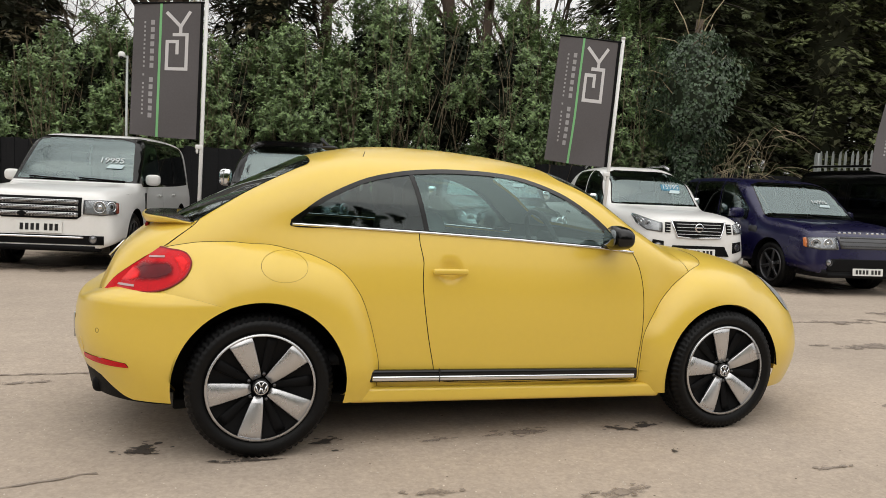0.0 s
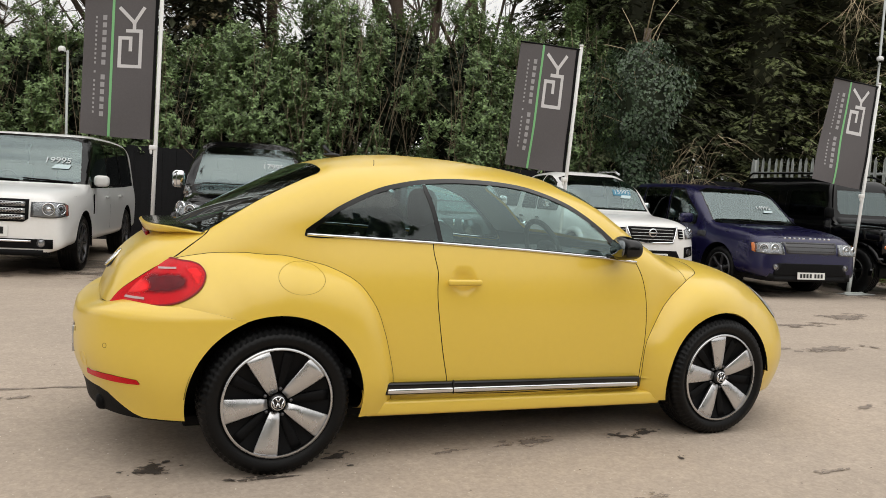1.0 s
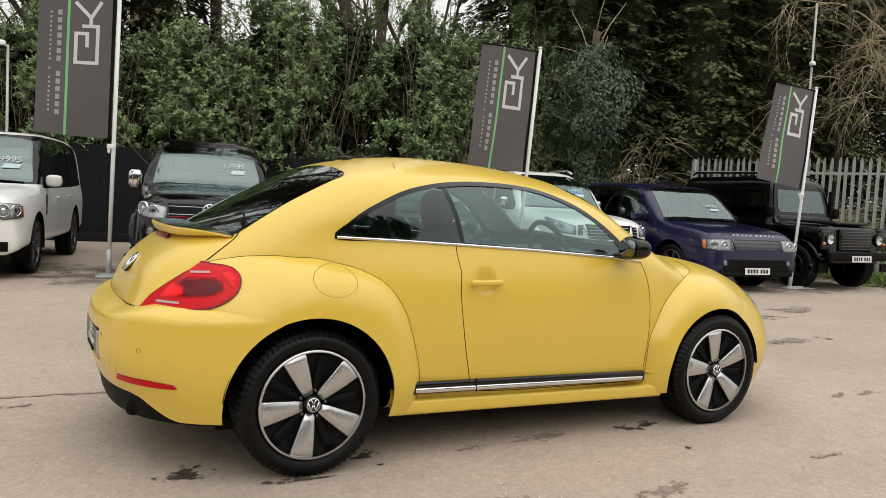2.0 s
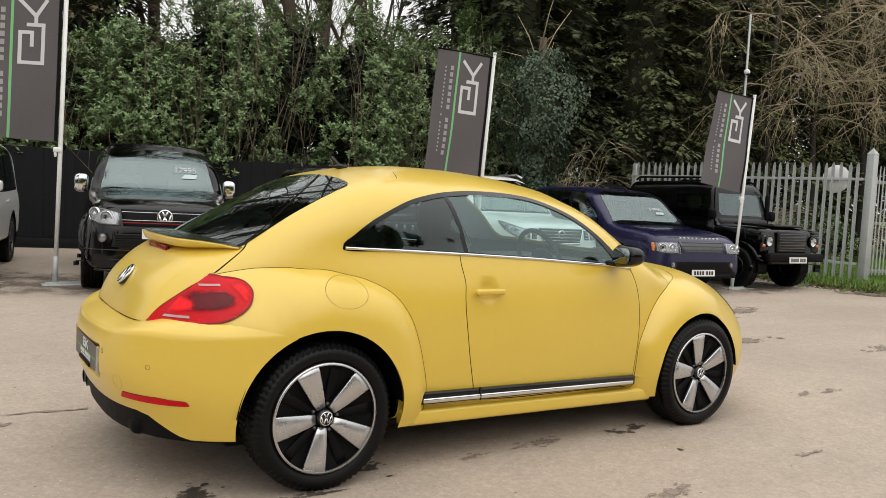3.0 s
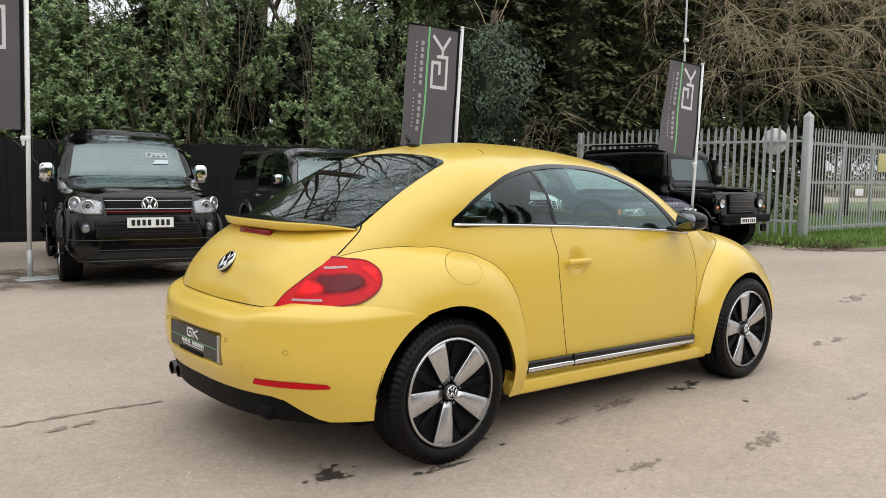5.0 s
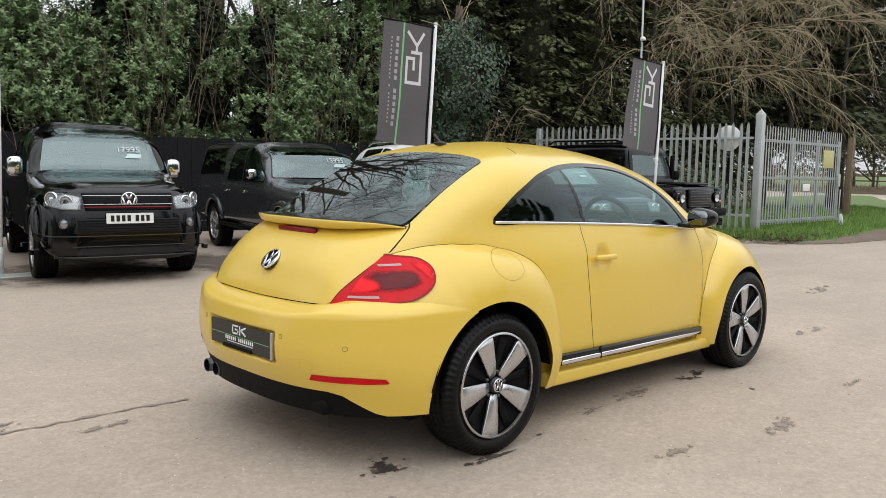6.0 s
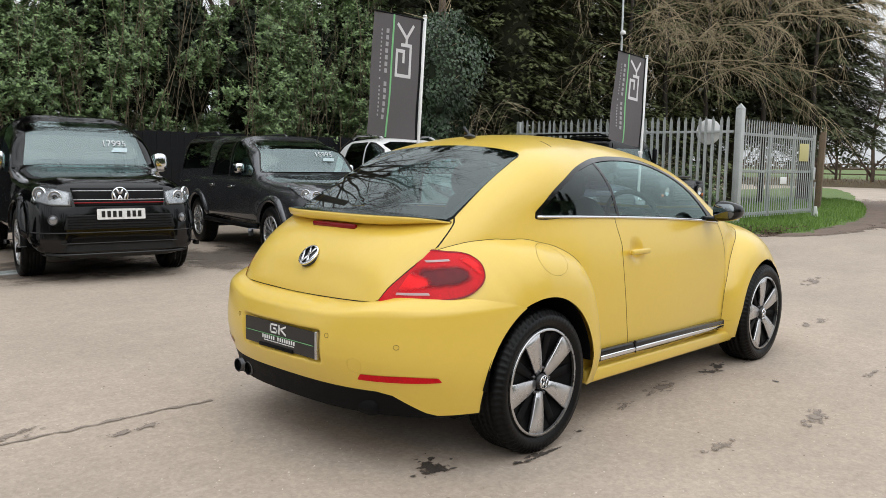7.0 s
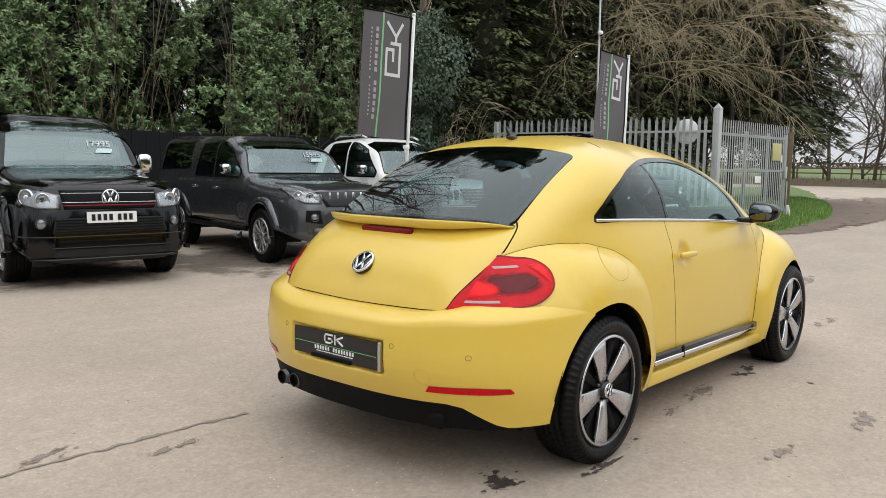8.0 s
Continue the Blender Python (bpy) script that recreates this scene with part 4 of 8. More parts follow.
# the wings: polar sheets round each hub; angle from the door side, over the top, to the bumper
r_edge = curve([(-40, 0.75), (-20, 0.70), (-7, 0.675), (16, 0.680), (30, 0.704), (43, 0.739), (53, 0.750), (67, 0.728), (80, 0.708), (91, 0.710), (102.5, 0.745), (112.5, 0.791), (120, 0.815), (126.6, 0.829), (135, 0.825), (145, 0.824), (148, 0.823), (150.4, 0.825), (152.2, 0.833), (153.2, 0.850), (154.3, 0.876), (155.4, 0.892), (157.0, 0.902), (159.4, 0.904), (162.4, 0.899), (168.6, 0.874), (175, 0.832), (180, 0.80), (195, 0.78), (230, 0.78)])
r_pow = curve([(-40, 8), (85, 8.0), (100, 6.0), (112, 4.2), (120, 3.8), (135, 3.9), (145, 3.9), (150.4, 3.84), (152.2, 3.74), (153.2, 3.58), (154.3, 3.32), (155.4, 3.14), (157.0, 3.03), (159.4, 3.01), (162.4, 3.06), (168.6, 3.29), (175, 3.7), (180, 4.0), (230, 4.0)])
f_edge = curve([(-40, 0.72), (-20, 0.64), (6, 0.602), (25, 0.634), (38, 0.626), (53, 0.627), (73, 0.628), (83, 0.626), (93, 0.632), (104, 0.648), (120, 0.69), (135, 0.755), (150, 0.83), (165, 0.865), (180, 0.85), (195, 0.83), (230, 0.80)])
f_pow = curve([(-40, 8), (70, 8.0), (90, 6.5), (110, 4.6), (130, 3.2), (150, 2.7), (230, 2.7)])


def wing_out(edge, power, wide, a, r):
    """How far a wing's sheet stands out at angle a and radius r; the bumper's ledge fades towards the wheel."""
    R, n = float(edge(a)), float(power(a))
    y = wide * max(0.0, 1 - min(1.0, r / R) ** n) ** (1 / 2.7)
    if edge is r_edge and 140 < a < 170 and r < 0.84:
        t = (a - 140) / 30
        t = t * t * (3 - 2 * t)
        R2, n2 = float(edge(140)) * (1 - t) + float(edge(170)) * t, float(power(140)) * (1 - t) + float(power(170)) * t
        y2 = wide * max(0.0, 1 - min(1.0, r / R2) ** n2) ** (1 / 2.7)
        w = max(0.0, min(1.0, (r - 0.60) / 0.24))
        w = w * w * (3 - 2 * w)
        y = y * w + y2 * (1 - w)
    return y


def wing(hub, sign, edge, power, wide, r0, a0, a1, na=130, nr=46):
    """sign -1: the rear wing, whose bumper lies at -x. Right side of the car."""
    V, F = [], []
    turn = np.concatenate((np.linspace(a0, 145, 82), np.linspace(145.5, 165, 46), np.linspace(166.5, a1, 32)))
    na = len(turn) - 1
    for a in turn:
        R, n = float(edge(a)), float(power(a))
        # the sheet ends just inside the body, but for the bumper, which runs on to the middle
        last = R
        if 0 < a < 152.0:
            rr = np.linspace(r0, R, 600)
            hx, hz = hub - sign * rr * math.cos(radians(a)), HUB_Z + rr * math.sin(radians(a))
            over = np.nonzero(wide * np.maximum(0, 1 - (rr / R) ** n) ** (1 / 2.7) > hatchback_width(hx, hz) - 0.012)[0]
            if len(over):
                last = rr[over[-1]]
        for j in range(nr + 1):
            t = j / nr
            r = r0 + (last - r0) * (1 - (1 - t) ** 2.2)
            y = wing_out(edge, power, wide, a, r)
            c, s = math.cos(radians(a)), math.sin(radians(a))
            z = HUB_Z + r * s
            y -= 0.045 * max(0.0, (0.42 - z) / 0.2) ** 1.5 if z < 0.42 else 0
            V.append((hub - sign * r * c, -max(0.0, y), z))
    for i in range(na):
        for j in range(nr):
            q = (i * (nr + 1) + j, i * (nr + 1) + j + 1, (i + 1) * (nr + 1) + j + 1, (i + 1) * (nr + 1) + j)
            F.append(q if sign > 0 else tuple(reversed(q)))
    return np.array(V), F


def hull_z(x, y):
    """The height of the shell's upper side at (x, y)."""
    z = np.linspace(0.6, 1.5, 900)
    ok = np.nonzero(hatchback_width(np.full(900, float(x)), z) > abs(y))[0]
    return float(z[ok[-1]]) if len(ok) else 0.9


def wing_y(hub, sign, edge, power, wide, x, z):
    a, r = math.degrees(math.atan2(z - HUB_Z, -sign * (x - hub))), math.hypot(x - hub, z - HUB_Z)
    return wing_out(edge, power, wide, a, r)


# the rear bumper: rows of (reach behind the car, height at the middle, height at the sides, half width), from its ledge down
BUMPER = [(1.95, 0.716, 0.762, 0.860), (1.99, 0.7185, 0.757, 0.864), (2.020, 0.715, 0.749, 0.869), (2.050, 0.705, 0.737, 0.8745), (2.078, 0.693, 0.724, 0.879), (2.099, 0.681, 0.709, 0.8835), (2.108, 0.668, 0.692, 0.886), (2.113, 0.648, 0.668, 0.8875), (2.121, 0.605, 0.612, 0.8905),
          (2.126, 0.55, 0.55, 0.893), (2.124, 0.503, 0.503, 0.8945), (2.113, 0.45, 0.45, 0.895), (2.097, 0.4025, 0.4025, 0.893), (2.075, 0.35, 0.35, 0.887), (2.06, 0.30, 0.30, 0.876), (2.05, 0.25, 0.25, 0.862)]
bump_row = [curve([(i, r[k]) for i, r in enumerate(BUMPER)]) for k in range(4)]
BUMPER_X, BUMPER_N = 1.30, 2.7


def smooth_step(q, a, b):
    t = np.clip((np.asarray(q, float) - a) / (b - a), 0, 1)
    return t * t * (3 - 2 * t)


def rear_bumper():
    """The right half of the bumper, lofted from its profile and a rounded plan, with a pocket for the plate."""
    rows, cols = np.linspace(0, len(BUMPER) - 1, 113), 190
    V = []
    for j in rows:
        d, zc, zs, wide = [float(f(j)) for f in bump_row]
        th = np.linspace(0, math.pi / 2, cols + 1)
        y = wide * np.sin(th) ** (2 / BUMPER_N)
        y[:40] = np.linspace(0, y[40], 40, endpoint=False)
        x = -BUMPER_X - (d - BUMPER_X) * np.maximum(0, 1 - (y / wide) ** BUMPER_N) ** (1 / BUMPER_N)
        z = zc + (zs - zc) * smooth_step(y, 0.28, 0.62)
        pocket = smooth_step(0.297 - y, 0, 0.022) * smooth_step(z, 0.452, 0.470) * smooth_step(0.607 - z, 0, 0.020)
        V += list(zip(x + 0.030 * pocket, -y, z))
    n = cols + 1
    F = [(j * n + i, j * n + i + 1, (j + 1) * n + i + 1, (j + 1) * n + i) for j in range(len(rows) - 1) for i in range(cols)]
    V = np.array(V)
    if normals((V, F))[:, 0].mean() > 0:
        F = [tuple(reversed(f)) for f in F]
    return V, F


def bumper_x(y, z):
    """The rear bumper's outer face."""
    j = np.linspace(5, len(BUMPER) - 1, 400)
    j = float(j[np.argmin(np.abs(bump_row[1](j) - z))])
    d, wide = float(bump_row[0](j)), float(bump_row[3](j))
    return -BUMPER_X - (d - BUMPER_X) * max(0.0, 1 - (abs(y) / wide) ** BUMPER_N) ** (1 / BUMPER_N)


def bumper_top(x):
    """The height of the joint between wing and bumper."""
    return np.interp(x, [-2.3, -1.74, -1.66, -1.54, -1.425, -1.41], [0.735, 0.735, 0.750, 0.728, 0.697, 0.685])


def both(geo):
    m = mirrored(geo)
    return join((list(map(tuple, geo[0])), geo[1]), (list(map(tuple, m[0])), m[1]))


def hatchback():
    car = empty("car", pose(0, 0, 0), "glossy yellow two-door hatchback car with black and silver wheels", "car")
    body = skin(hatchback_width, -1.55, 1.55, 0.62, 250, 220, 46)
    # wheel openings
    def arch(V):
        r = np.hypot(V[:, 0] - HUB_R, V[:, 2] - 0.335) - 0.42
        f = np.hypot(V[:, 0] - HUB_F, V[:, 2] - 0.315) - 0.40
        return np.where(np.abs(V[:, 1]) < 0.52, 0.3, np.minimum(r, f))
    body = split(body, arch)[1]
    # side glass
    frame_line = loop([(-1.135, 1.066), (-1.06, 1.150), (-0.95, 1.226), (-0.776, 1.303), (-0.597, 1.345), (-0.44, 1.364), (-0.277, 1.372), (-0.055, 1.367), (0.125, 1.342), (0.316, 1.275), (0.47, 1.175), (0.585, 1.075), (0.645, 1.0), (0.60, 0.984), (0.3, 1.004), (-0.02, 1.024), (-0.476, 1.048), (-0.848, 1.062)])
    glass_line = loop([(-1.085, 1.080), (-1.03, 1.145), (-0.94, 1.206), (-0.776, 1.281), (-0.597, 1.323), (-0.44, 1.342), (-0.277, 1.350), (-0.055, 1.345), (0.12, 1.320), (0.300, 1.256), (0.445, 1.162), (0.54, 1.07), (0.575, 1.015), (0.54, 1.002), (0.3, 1.018), (-0.02, 1.037), (-0.476, 1.061), (-0.848, 1.075)])
    above = lambda V, d: np.where(V[:, 2] > 0.9, d, np.abs(d) + 0.01)
    trim, body = split(body, lambda V: above(V, distance(V[:, (0, 2)], frame_line)))
    side_glass, trim = split(trim, lambda V: distance(V[:, (0, 2)], glass_line))
    # screens, seen from above
    edge = [(-1.658, 0.2), (-1.645, 0.40), (-1.615, 0.50), (-1.57, 0.546), (-1.50, 0.548), (-1.3, 0.534), (-1.1, 0.52), (-1.03, 0.505), (-1.01, 0.40), (-0.995, 0.2)]
    rear_line = loop([(-1.66, 0)] + edge + [(-0.99, 0)] + [(x, -y) for x, y in reversed(edge)])
    wind_line = loop([(1.0, 0), (0.97, 0.3), (0.86, 0.58), (0.78, 0.63), (0.6, 0.57), (0.42, 0.50), (0.36, 0.44), (0.33, 0.2), (0.325, 0), (0.33, -0.2), (0.36, -0.44), (0.42, -0.50), (0.6, -0.57), (0.78, -0.63), (0.86, -0.58), (0.97, -0.3)])
    high = lambda V, d: np.where(V[:, 2] > 0.95, d, np.abs(d) + 0.01)
    rear_glass, body = split(body, lambda V: high(V, distance(V[:, (0, 1)], rear_line)))
    wind_glass, body = split(body, lambda V: high(V, distance(V[:, (0, 1)], wind_line)))
    # panels with open joints
    whole = body
    joints = []
    def panel(line, axes, keep, gap=0.0022):
        nonlocal body
        g = lambda V: np.where(keep(V), distance(V[:, axes], line), 0.4)
        inner, rest = split(body, lambda V: g(V) + gap)
        strip, body = split(rest, lambda V: g(V) - gap)
        near = split(whole, lambda V: np.abs(g(V)) - 0.012)[0]
        joints.append(moved(near, -0.007))
        return inner
    door_line = loop([(-0.468, 1.10), (-0.49, 0.90), (-0.494, 0.80), (-0.484, 0.70), (-0.458, 0.537), (-0.424, 0.387), (-0.405, 0.32), (-0.2, 0.300), (0.2, 0.292), (0.6, 0.284), (0.735, 0.282), (0.755, 0.42), (0.767, 0.55), (0.766, 0.70), (0.748, 0.84), (0.715, 0.94), (0.66, 1.01), (0.5, 1.1), (0.0, 1.12)])
    doors = [panel(door_line, (0, 2), lambda V, s=s: V[:, 1] * s > 0.3) for s in (-1, 1)]
    half = [(0.278, 0.726), (0.44, 0.731), (0.485, 0.732), (0.503, 0.742), (0.523, 0.793), (0.540, 0.832), (0.565, 0.894), (0.583, 0.940), (0.582, 0.991), (0.567, 1.055), (0.54, 1.085), (0.4, 1.2)]
    boot_line = loop([(0, 0.720)] + half + [(0.0, 1.3)] + [(-y, z) for y, z in reversed(half)])
    boot = panel(boot_line, (1, 2), lambda V: V[:, 0] < -1.4)
    bonnet_line = loop([(1.06, 0), (1.04, 0.3), (0.985, 0.55), (1.0, 0.625), (1.06, 0.662), (1.10, 0.735), (1.15, 0.80), (1.4, 0.75), (1.7, 0.6), (1.87, 0.42), (1.95, 0.2), (1.97, 0), (1.95, -0.2), (1.87, -0.42), (1.7, -0.6), (1.4, -0.75), (1.15, -0.80), (1.10, -0.735), (1.06, -0.662), (1.0, -0.625), (0.985, -0.55), (1.04, -0.3)])
    bonnet = panel(bonnet_line, (0, 1), lambda V: V[:, 2] > 0.6)
    for d in doors:
        s = -1 if np.mean(np.asarray(d[0])[:, 1]) < 0 else 1
        q = np.hypot((d[0][:, 0] + 0.352) / 0.062, (d[0][:, 2] - 0.872) / 0.052)
        d[0][:, 1] -= s * 0.022 * np.clip(1 - q ** 2, 0, 1) ** 0.8
        door = part("door", d, YELLOW, car)
        y = s * 0.808
        bm = box(-0.362, s * 0.8325, 0.866, 0.185, 0.026, 0.030, 0.011, 3)
        part("door_handle", bm, YELLOW, door)
    lid = part("boot_lid", boot, YELLOW, car, "rounded yellow tailgate")
    part("bonnet", bonnet, YELLOW, car)
    for g in joints:
        part("panel_joint", g, GAP, car)
    # the tail lamps reach a little way over the shell
    lamp_in, body = split(body, lambda V: np.where((V[:, 0] < -1.68) & (np.abs(V[:, 1]) > 0.42), np.maximum(0.738 - V[:, 2], V[:, 2] - 0.930), 1.0))
    for g in halves(lamp_in):
        part("tail_lamp_tip", moved(g, 0.003), RED_LENS, car)
    for g in halves(trim):
        part("window_trim", moved(g, 0.003), GLOSS_BLACK, car, "black window surround")
    part("body", body, YELLOW, car, "glossy yellow painted body shell")
    # glass: dark quarter panes, clear door panes
    b_line = lambda V: V[:, 0] + 0.497 - (1.20 - V[:, 2]) * 0.205
    quarter, door_glass = split(side_glass, lambda V: b_line(V) + 0.012)
    pillar, door_glass = split(door_glass, lambda V: b_line(V) - 0.012)
    for geo, mat, name in ((quarter, GLASS_QUARTER, "quarter_window"), (door_glass, GLASS_MID, "door_window")):
        for s in (-1, 1):
            piece = split(geo, lambda V, s=s: np.where(V[:, 1] * s > 0, -1.0, 1.0))[0]
            ob = part(name, moved(piece, -0.001), mat, car, "dark tinted glass" if name[0] == "q" else "clear glass")
            ob.visible_shadow = False
    for g in halves(pillar):
        part("window_pillar", moved(g, 0.001), GLOSS_BLACK, car)
    # one even sweep of glass
    G = np.array(rear_glass[0], float)
    terms = lambda V: np.stack([((V[:, 0] + 1.33) / 0.33) ** i * (V[:, 1] / 0.55) ** (2 * j) for i in range(3) for j in range(2)], 1)
    G[:, 2] = terms(G) @ np.linalg.lstsq(terms(G), G[:, 2], rcond=None)[0]
    rear_glass = (G, rear_glass[1])
    ob = part("rear_window", moved(rear_glass, -0.003), GLASS_REAR, car, "dark tinted sloping rear window")
    ob.visible_shadow = False
    part("rear_window_edge", moved(split(rear_glass, lambda V: -distance(V[:, (0, 1)], rear_line) - 0.035)[0], -0.006), GLOSS_BLACK, car)
    ob = part("windscreen", moved(wind_glass, -0.003), GLASS_SCREEN, car)
    ob.visible_shadow = False
    lining = split(body, lambda V: 1.02 - V[:, 2])[0]
    part("headliner", moved(lining, -0.022), TRIM_LIGHT, car)
    inner = split(whole, lambda V: np.where(np.abs(V[:, 0] + 0.25) < 1.35, np.maximum(V[:, 2] - 1.06, 0.32 - V[:, 2]), 1.0))[0]
    part("door_lining", moved(inner, -0.03), TRIM_DARK, car)
    # belt strip
    for s in (-1, 1):
        pts = []
        for i in range(40):
            x = -1.125 + (0.70 + 1.125) * i / 39
            z = float(np.interp(x, [-1.125, -0.848, -0.476, -0.021, 0.524, 0.70], [1.072, 1.064, 1.049, 1.027, 0.991, 0.972])) + 0.002
            pts.append((x, s * (float(hatchback_width(np.array(x), np.array(z))) + 0.004), z))
        part("belt_strip", tube(pts, 0.0075, 6), CHROME, car, "thin chrome strip under the windows")
    # wings and bumpers
    rear = wing(HUB_R, -1, r_edge, r_pow, 0.895, 0.395, -30, 212)
    front = wing(HUB_F, 1, f_edge, f_pow, 0.893, 0.372, -30, 212)
    if normals(rear)[:, 1].mean() > 0:
        rear = (rear[0], [tuple(reversed(f)) for f in rear[1]])
    if normals(front)[:, 1].mean() > 0:
        front = (front[0], [tuple(reversed(f)) for f in front[1]])
    return car, lid, body, rear, front


car, lid, shell, rear_wing, front_wing = hatchback()


LENS_INNER = worn(material("smoked_inner_lens", (0.11, 0.002, 0.006), 0.2, spec=0.2, coat=0.15, var=0.4, scale=14), 26, 0.9, 0.45)
LENS_GLOW = worn(material("lit_red_lens", (0.82, 0.012, 0.016), 0.25, spec=0.15, coat=0.1, var=0.25, scale=18), 30, 0.6, 0.45)


def faded(name, geo, lift, line, soft, mat, parent, side, label=""):
    """A part of a lens that fades out over a width of soft inside its outline."""
    g = split(geo, lambda V: distance(V[:, (0, 2)], line))[0]
    rim = np.clip(1 + distance(np.asarray(g[0])[:, (0, 2)], line) / soft, 0, 1)
    return rimmed(part(name, side(moved(g, lift)), mat, parent, label), rim)


def hatchback_wings():
    # rear: the painted part ends above a dark apron
    edge = lambda V: np.where(V[:, 0] < -1.6, np.interp(-V[:, 1], [0, 0.54, 0.60, 0.70, 0.73, 0.9], [0.365, 0.363, 0.350, 0.275, 0.262, 0.260]), 0.236)
    upper = split(rear_wing, lambda V: np.where(V[:, 0] < -1.415, bumper_top(V[:, 0]) - 0.007 - V[:, 2], 0.236 - V[:, 2]))[0]
    painted = upper
    bumper = split(rear_bumper(), lambda V: np.maximum(0.395 - np.hypot(V[:, 0] - HUB_R, V[:, 2] - HUB_Z), V[:, 2] - (bumper_top(V[:, 0]) + 0.002 + 0.17 * smooth_step(-V[:, 0], 1.66, 1.86))))[0]
    bumper, low = split(bumper, lambda V: edge(V) - V[:, 2])
    apron = split(low, lambda V: np.where((V[:, 0] < -1.6), 0.255 - V[:, 2], 1.0))[0]
    lamp_line = loop([(-1.962, 0.742), (-1.93, 0.80), (-1.88, 0.855), (-1.79, 0.925), (-1.72, 0.942), (-1.674, 0.937), (-1.605, 0.928), (-1.576, 0.885), (-1.608, 0.820), (-1.695, 0.765), (-1.80, 0.744), (-1.89, 0.740)])
    refl_line = np.array([(-2.046, 0.438), (-1.95, 0.4415), (-1.852, 0.436), (-1.836, 0.416), (-1.90, 0.413), (-2.044, 0.411)])
    for s in (-1, 1):
        side = (lambda g: g) if s < 0 else mirrored
        g = painted
        lamp, g = split(g, lambda V: distance(V[:, (0, 2)], lamp_line))
        refl, low_g = split(bumper, lambda V: distance(V[:, (0, 2)], refl_line))
        part("rear_bumper", side(low_g), YELLOW, car, "rounded yellow rear bumper half")
        # bumper joint and fuel flap
        fuel = lambda V: np.hypot((V[:, 0] + 1.172), (V[:, 2] - 0.884) * 1.55) - 0.107
        if s < 0:
            flap, g2 = split(g, lambda V: fuel(V) + 0.0010)
            flap_gap, g = split(g2, lambda V: fuel(V) - 0.0010)
            part("fuel_flap", flap, YELLOW, car)
            part("flap_joint", moved(flap_gap, -0.003), SEAM, car)
        part("rear_wing", side(g), YELLOW, car, "bulging yellow rear wing")
        pts = []
        for i in range(16):
            x = -1.62 + 0.195 * i / 15
            z = float(bumper_top(x))
            pts.append((x, s * (wing_y(HUB_R, -1, r_edge, r_pow, 0.895, x, z) - 0.0002), z))
        part("bumper_joint", tube(pts, 0.0010, 6), SEAM, car)
        part("apron", side(apron), PLASTIC, car, "matt black lower rear bumper")
        body = part("tail_lamp", side(moved(lamp, 0.006)), RED_LENS, car, "rounded red tail lamp lens")
        faded("inner_lens", lamp, 0.0085, loop([(-1.86, 0.800), (-1.80, 0.868), (-1.69, 0.888), (-1.645, 0.862), (-1.655, 0.822), (-1.71, 0.798), (-1.79, 0.787)]), 0.030, LENS_INNER, body, side, "darker red inner lens")
        for name, x0, x1, z0, z1, h in (("reversing_lens", -1.912, -1.818, 0.762, 0.768, 0.009), ("indicator_lens", -1.758, -1.688, 0.895, 0.902, 0.008)):
            V = []
            for i in range(13):
                x, z = x0 + (x1 - x0) * i / 12, z0 + (z1 - z0) * i / 12
                for q in (0.0, h):
                    V.append((x - 0.0075, s * (wing_y(HUB_R, -1, r_edge, r_pow, 0.895, x, z + q) + 0.0065), z + q + 0.002))
            part(name, (V, [(2 * i, 2 * i + 1, 2 * i + 3, 2 * i + 2) for i in range(12)]), CLEAR_LENS, body, "clear lens strip")
        faded("stop_lens", lamp, 0.0095, loop([(-1.915, 0.775), (-1.87, 0.845), (-1.82, 0.858), (-1.785, 0.825), (-1.80, 0.795), (-1.86, 0.772)]), 0.025, LENS_GLOW, body, side, "bright red lens")
        faded("side_lens", lamp, 0.0095, loop([(-1.71, 0.775), (-1.655, 0.805), (-1.632, 0.845), (-1.665, 0.905), (-1.610, 0.918), (-1.582, 0.88), (-1.61, 0.825), (-1.67, 0.775)]), 0.026, LENS_GLOW, body, side)
        rim = split(lamp, lambda V: -distance(V[:, (0, 2)], lamp_line) - 0.006)[0]
        part("lens_edge", side(moved(rim, 0.0075)), RED_DARK, body)
        part("reflector", side(moved(refl, 0.003)), RED_LENS, car, "long red bumper reflector")
        fedge = lambda V: np.where(V[:, 0] > 1.6, 0.20, 0.206)
        fp = split(front_wing, lambda V: fedge(V) - V[:, 2])[0]
        hl_line = loop([(1.73, 0.79), (1.76, 0.725), (1.81, 0.66), (1.87, 0.63), (1.91, 0.68), (1.89, 0.76), (1.82, 0.83), (1.76, 0.84)])
        hl, fp = split(fp, lambda V: distance(V[:, (0, 2)], hl_line))
        part("front_wing", side(fp), YELLOW, car, "bulging yellow front wing")
        part("headlamp", side(moved(hl, 0.004)), LAMP_SILVER, car, "oval headlamp")
        for hub, r, z in ((HUB_R, 0.40, 0.335), (HUB_F, 0.375, 0.32)):
            V, F = [], []
            for i in range(41):
                a = radians(4 + 172 * i / 40)
                for y in (0.48, 0.865):
                    V.append((hub + r * math.cos(a), y * s, z + r * math.sin(a)))
            F = [(2 * i, 2 * i + 1, 2 * i + 3, 2 * i + 2) for i in range(40)]
            V2 = [(hub, s * 0.48, z - 0.1)] + [(hub + (r + 0.02) * math.cos(a), s * 0.48, max(0.22, z + (r + 0.02) * math.sin(a))) for a in np.linspace(-0.3, math.pi + 0.3, 34)]
            F2 = [(0, i, i + 1) for i in range(1, 34)]
            part("wheel_liner", join((V, F), (V2, F2)), PLASTIC, car)
